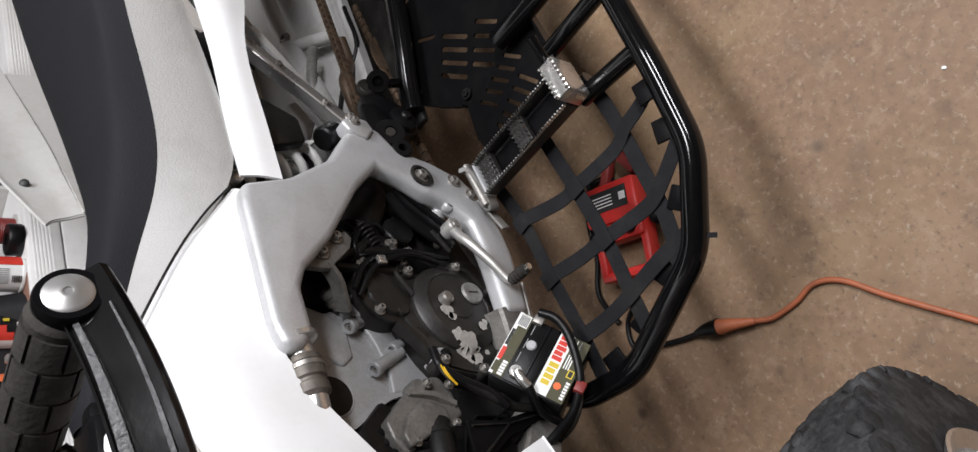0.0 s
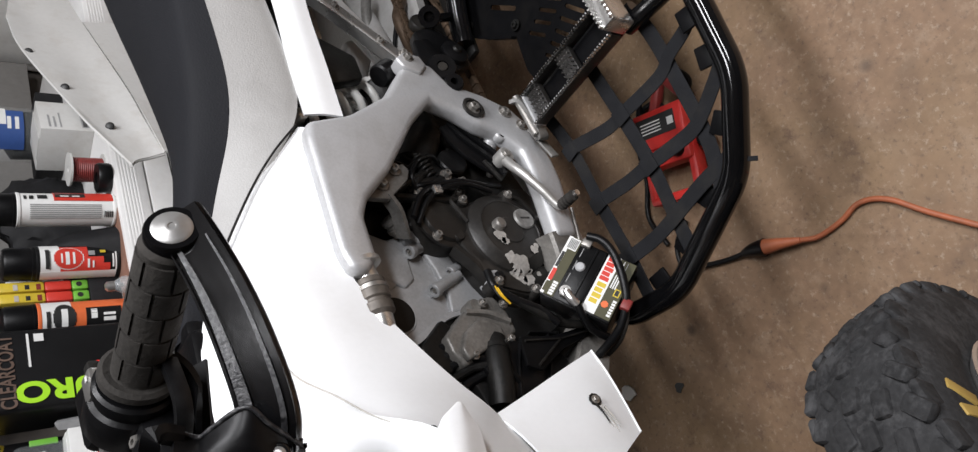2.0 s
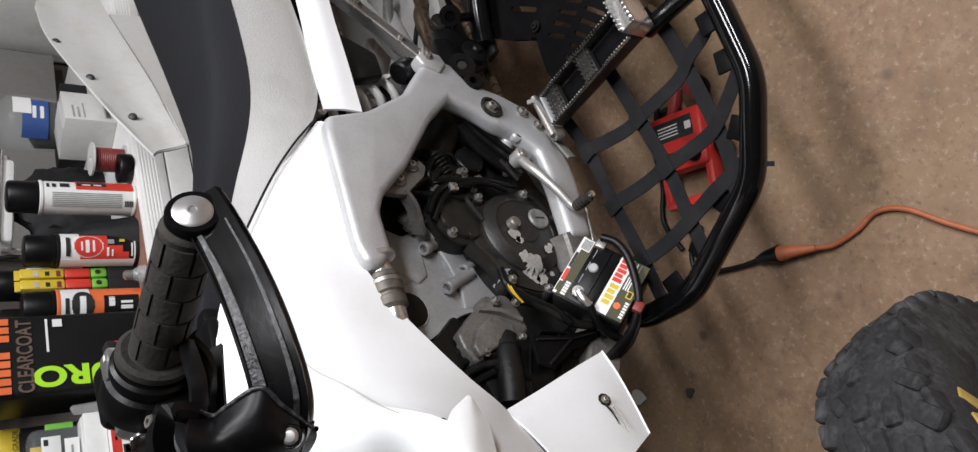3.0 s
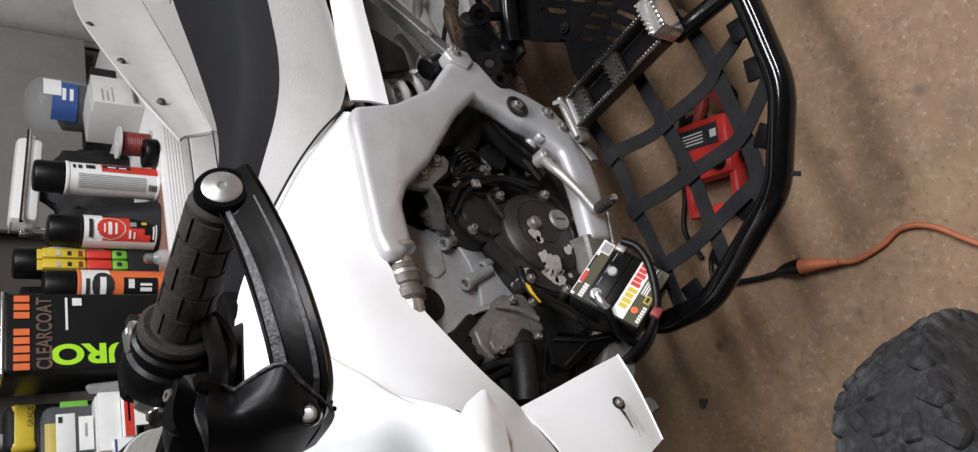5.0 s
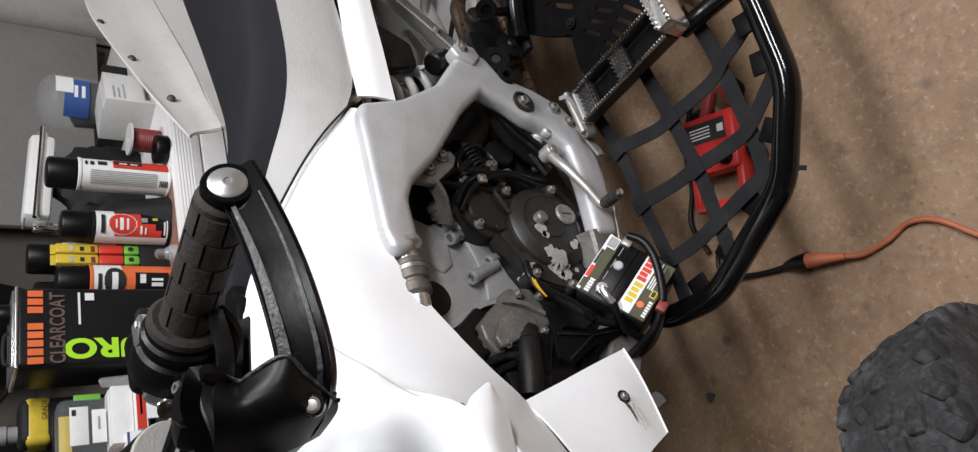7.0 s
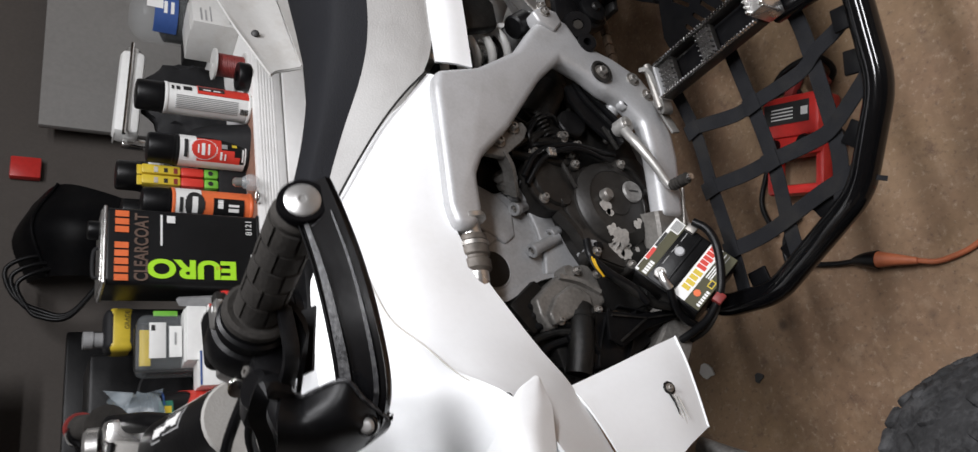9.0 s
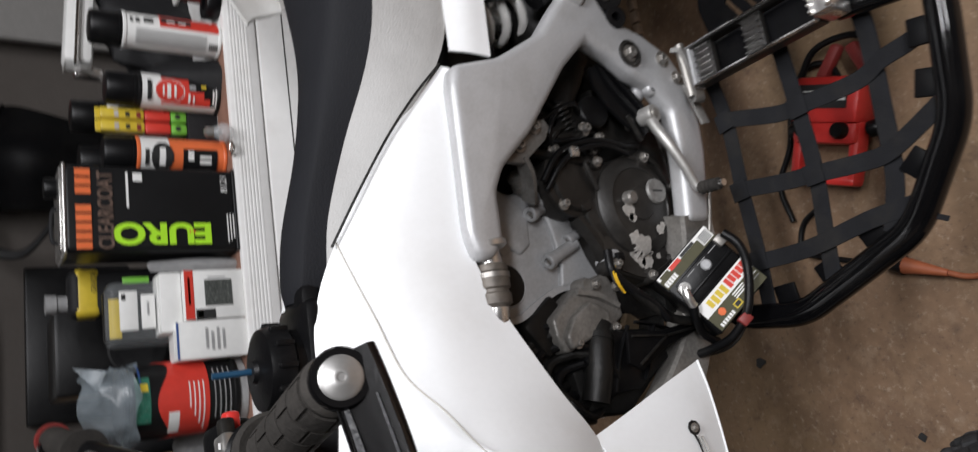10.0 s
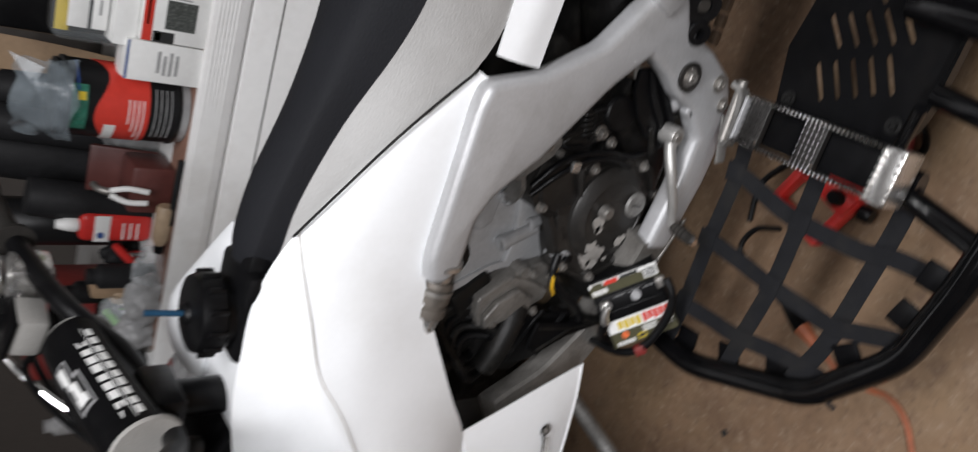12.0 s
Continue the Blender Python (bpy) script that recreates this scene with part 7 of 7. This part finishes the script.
for i in range(9):
    x, y = -.62 - .05 * i + random.uniform(-.01, .01), .63 + .05 * (i % 3)
    h = random.uniform(.05, .14)
    thing(("jar", "small_box", "oil_can")[i % 3], box((x, y, TOP + h / 2), (.045, .045, h), .008, pose(0, 0, 0, 0, 0, random.uniform(-30, 30))) if i % 3 == 1 else
          lathe([(0, 0), (.02, 0), (.022, .003), (.022, h - .02), (.014, h - .012), (.014, h), (0, h)], (x, y, TOP), (0, 0, 1), 24),
          (DARKGREY, CARD, BLACKTIN, GREYBAG, MAROON)[i % 5], ("dark grey screw jar on the freezer", "small worn box on the freezer", "dark oil can on the freezer")[i % 3], ("jar", "box", "can")[i % 3])
thing("red_toolbox", box((-.84, .84, TOP + .08), (.20, .14, .16), .014, pose(0, 0, 0, 0, 0, 8)), DULLRED, "dull red metal toolbox on the freezer", "toolbox")
part("toolbox_handle", tube([(-.89, .83, TOP + .155), (-.88, .83, TOP + .18), (-.80, .84, TOP + .18), (-.79, .84, TOP + .155)], .006), BLACKPL, bpy.data.objects["red_toolbox"])


def wall_bag():
    g = group_of("cable_bag", "black bag hanging on the wall with looped cables", "bag")
    part("bag", shell([[(.20, 1.30, 1.06), (.30, 1.27, 1.10), (.42, 1.30, 1.06)], [(.18, 1.20, 1.02), (.30, 1.16, 1.06), (.43, 1.20, 1.01)], [(.17, 1.16, .95), (.28, 1.10, .94), (.40, 1.15, .93)], [(.18, 1.21, .81), (.28, 1.17, .79), (.38, 1.20, .81)], [(.20, 1.30, .75), (.28, 1.30, .73), (.35, 1.30, .75)]], 5, .006), BLACKPLATE, g)
    part("bag_seam", tube([(.18, 1.195, 1.02), (.30, 1.155, 1.06), (.43, 1.195, 1.01)], .004, 6, 8), BLACKPLATE, g)
    for i in range(3):
        part("cable", tube([(.21, 1.20, .97), (.225 - .02 * i, 1.18, 1.04), (.195 - .02 * i, 1.19, 1.105 - .012 * i), (.13 - .014 * i, 1.20, 1.085 - .014 * i), (.095 - .008 * i, 1.20, 1.03), (.085 - .004 * i, 1.19, .97), (.17, 1.18, .90)], .0055), BLACKPL, g)


wall_bag()
thing("red_tag", box((.52, 1.297, 1.083), (.06, .024, .07), .004), RED, "small red plastic box fixed to the wall", "box")
thing("wall_bar", box((-.115, 1.283, .86), (.36, .035, .22), .006), BLACKPL, "black plastic panel standing against the wall", "panel")

# rags and gloves on the far front fender
part("fender_front", shell([[(-.545, .148, .54), (-.56, .22, .60), (-.58, .32, .60), (-.60, .42, .575)], [(-.62, .15, .55), (-.64, .22, .625), (-.66, .33, .63), (-.68, .46, .60)],
     [(-.75, .15, .57), (-.76, .22, .64), (-.77, .34, .645), (-.78, .48, .62)], [(-.92, .15, .56), (-.92, .22, .62), (-.92, .34, .62), (-.92, .46, .60)]], 5, .003), WHITE, quad)


def lump(name, c, s, mat, label, cat, seed):
    random.seed(seed)
    bm = bmesh.new()
    bmesh.ops.create_icosphere(bm, subdivisions=4, radius=1.0)
    off = Vector((seed * 3.1, 0, 0))
    for v in bm.verts:
        d = 1 + .22 * noise.noise(v.co * 2.2 + off) + .10 * noise.noise(v.co * 6 + off)
        v.co = Vector((c[0] + v.co.x * s[0] * d, c[1] + v.co.y * s[1] * d, c[2] + max(-.55, v.co.z * d) * s[2]))
    return thing(name, bm, mat, label, cat)


g = lump("work_glove", (-.78, .34, .665), (.075, .06, .045), BLACKPL, "black work glove with lime cuff on the fender", "glove", 2)
part("cuff", rod((-.72, .31, .66), (-.70, .30, .664), .032, .034, 20, .004), LIME, g)
g = lump("shop_rag", (-.72, .43, .655), (.07, .06, .045), GREYBAG, "crumpled grey shop rag with red stripes", "rag", 5)
for i in range(2):
    part("stripe", tube([(-.76 + .03 * i, .38, .68), (-.745 + .03 * i, .42, .708), (-.73 + .03 * i, .46, .69)], .006), DULLRED, g)

lump("wrapped_parcel", (.47, .825, TOP + .052), (.12, .050, .12), DARKGREY, "crumpled dark wrapped bundle behind the cans", "bundle", 45)

# small clutter along the front of the freezer
for i, (x, y, s, mat, name, label, cat) in enumerate((
        (-.66, .60, (.05, .035, .035), GREYBAG, "plastic_wrap", "crumpled grey plastic wrap on the freezer", "wrap"),
        (-.74, .66, (.06, .045, .05), FILM, "clear_bag", "clear crumpled plastic bag on the freezer", "bag"),
        (-.82, .61, (.05, .04, .03), DARKGREY, "oily_rag", "dark oily rag on the freezer", "rag"),
        (-.40, .745, (.05, .035, .06), GREYBAG, "plastic_wrap", "crumpled grey plastic wrap behind the tin", "wrap"),
        (.05, .78, (.07, .05, .09), FILM, "clear_bag", "clear crumpled plastic bag behind the tins", "bag"),
        (.27, .73, (.05, .03, .07), DARKGREY, "oily_rag", "dark rag stuffed between the spray cans", "rag"))):
    lump(name, (x, y, TOP + s[2] * .55 + .001), s, mat, label, cat, 31 + i)
for i in range(5):
    x = -.63 - .06 * i
    thing("wrench", sweep([(x, .575 + .012 * (i % 2), TOP + .004), (x - .02, .615, TOP + .005), (x - .035, .66, TOP + .004)], [(-.006, -.003), (.006, -.003), (.006, .003), (-.006, .003)], 4, up=(0, 0, 1)), STEEL, "steel wrench lying on the freezer top", "wrench", group="wrenches on the freezer")

# loose junk heaped past the tool case
JUNK = (("plastic_wrap", "crumpled clear plastic wrap on the freezer", "wrap", FILM), ("oily_rag", "dark oily rag on the freezer", "rag", DARKGREY), ("shop_rag", "dusty pink shop rag on the freezer", "rag", TANBOTTLE),
        ("foil_bag", "crumpled grey foil bag on the freezer", "bag", GREYBAG), ("work_glove", "limp black work glove on the freezer", "glove", BLACKPL))
random.seed(77)
for i in range(10):
    name, label, cat, mm = JUNK[i % 5]
    sz = (random.uniform(.025, .05), random.uniform(.02, .04), random.uniform(.025, .05))
    lump(name, (-.60 - .042 * i, (.60, .75, .68)[i % 3], TOP + sz[2] * .55 + .001), sz, mm, label, cat, 90 + i)
for i in range(6):
    x, y = -.62 - .055 * i, .70 + .05 * (i % 2)
    thing("socket", lathe([(.006, 0), (.012, 0), (.012, .03), (.010, .034), (.006, .034), (.006, 0)], (x, y, TOP), (.1 * (i % 3 - 1), .05, 1), 18), CHROME, "chrome wrench socket standing on the freezer", "socket", group="sockets on the freezer")
for i in range(4):
    x = -.64 - .07 * i
    thing("screwdriver", rod((x, .62, TOP + .008), (x + .03, .72, TOP + .05), .0075, .0075, 14, .002), (RED, BLACKPL, GREEN, DARKGREY)[i], ("red", "black", "green", "grey")[i] + "-handled screwdriver leaning in the clutter", "screwdriver")

# scraps on the floor
for i, (x, y, s, mat, label) in enumerate(((-.396, .088, .010, INK, "small dark scrap on the concrete floor"), (-.358, .195, .018, OLDWHITE, "flattened pale scrap of paint on the floor"), (-.527, -.142, .006, INK, "small dark scrap on the concrete floor"),
                                           (-.20, -.62, .003, OLDWHITE, "tiny pale chip on the concrete floor"), (-.33, -.70, .003, OLDWHITE, "tiny pale chip on the concrete floor"), (.02, -.66, .006, CARD, "tiny brown chip on the concrete floor"))):
    random.seed(60 + i)
    bm = bmesh.new()
    f = bm.faces.new([bm.verts.new((x + s * (.5 + .7 * random.random()) * math.cos(k * .7), y + s * (.5 + .7 * random.random()) * math.sin(k * .7), .0012)) for k in range(9)])
    e = bmesh.ops.extrude_face_region(bm, geom=[f])
    bmesh.ops.translate(bm, vec=(0, 0, .0012 + .1 * s), verts=[v for v in e["geom"] if isinstance(v, bmesh.types.BMVert)])
    bmesh.ops.translate(bm, vec=(0, 0, -.0012), verts=bm.verts)
    thing("floor_scrap", bm, mat, label, "scrap")
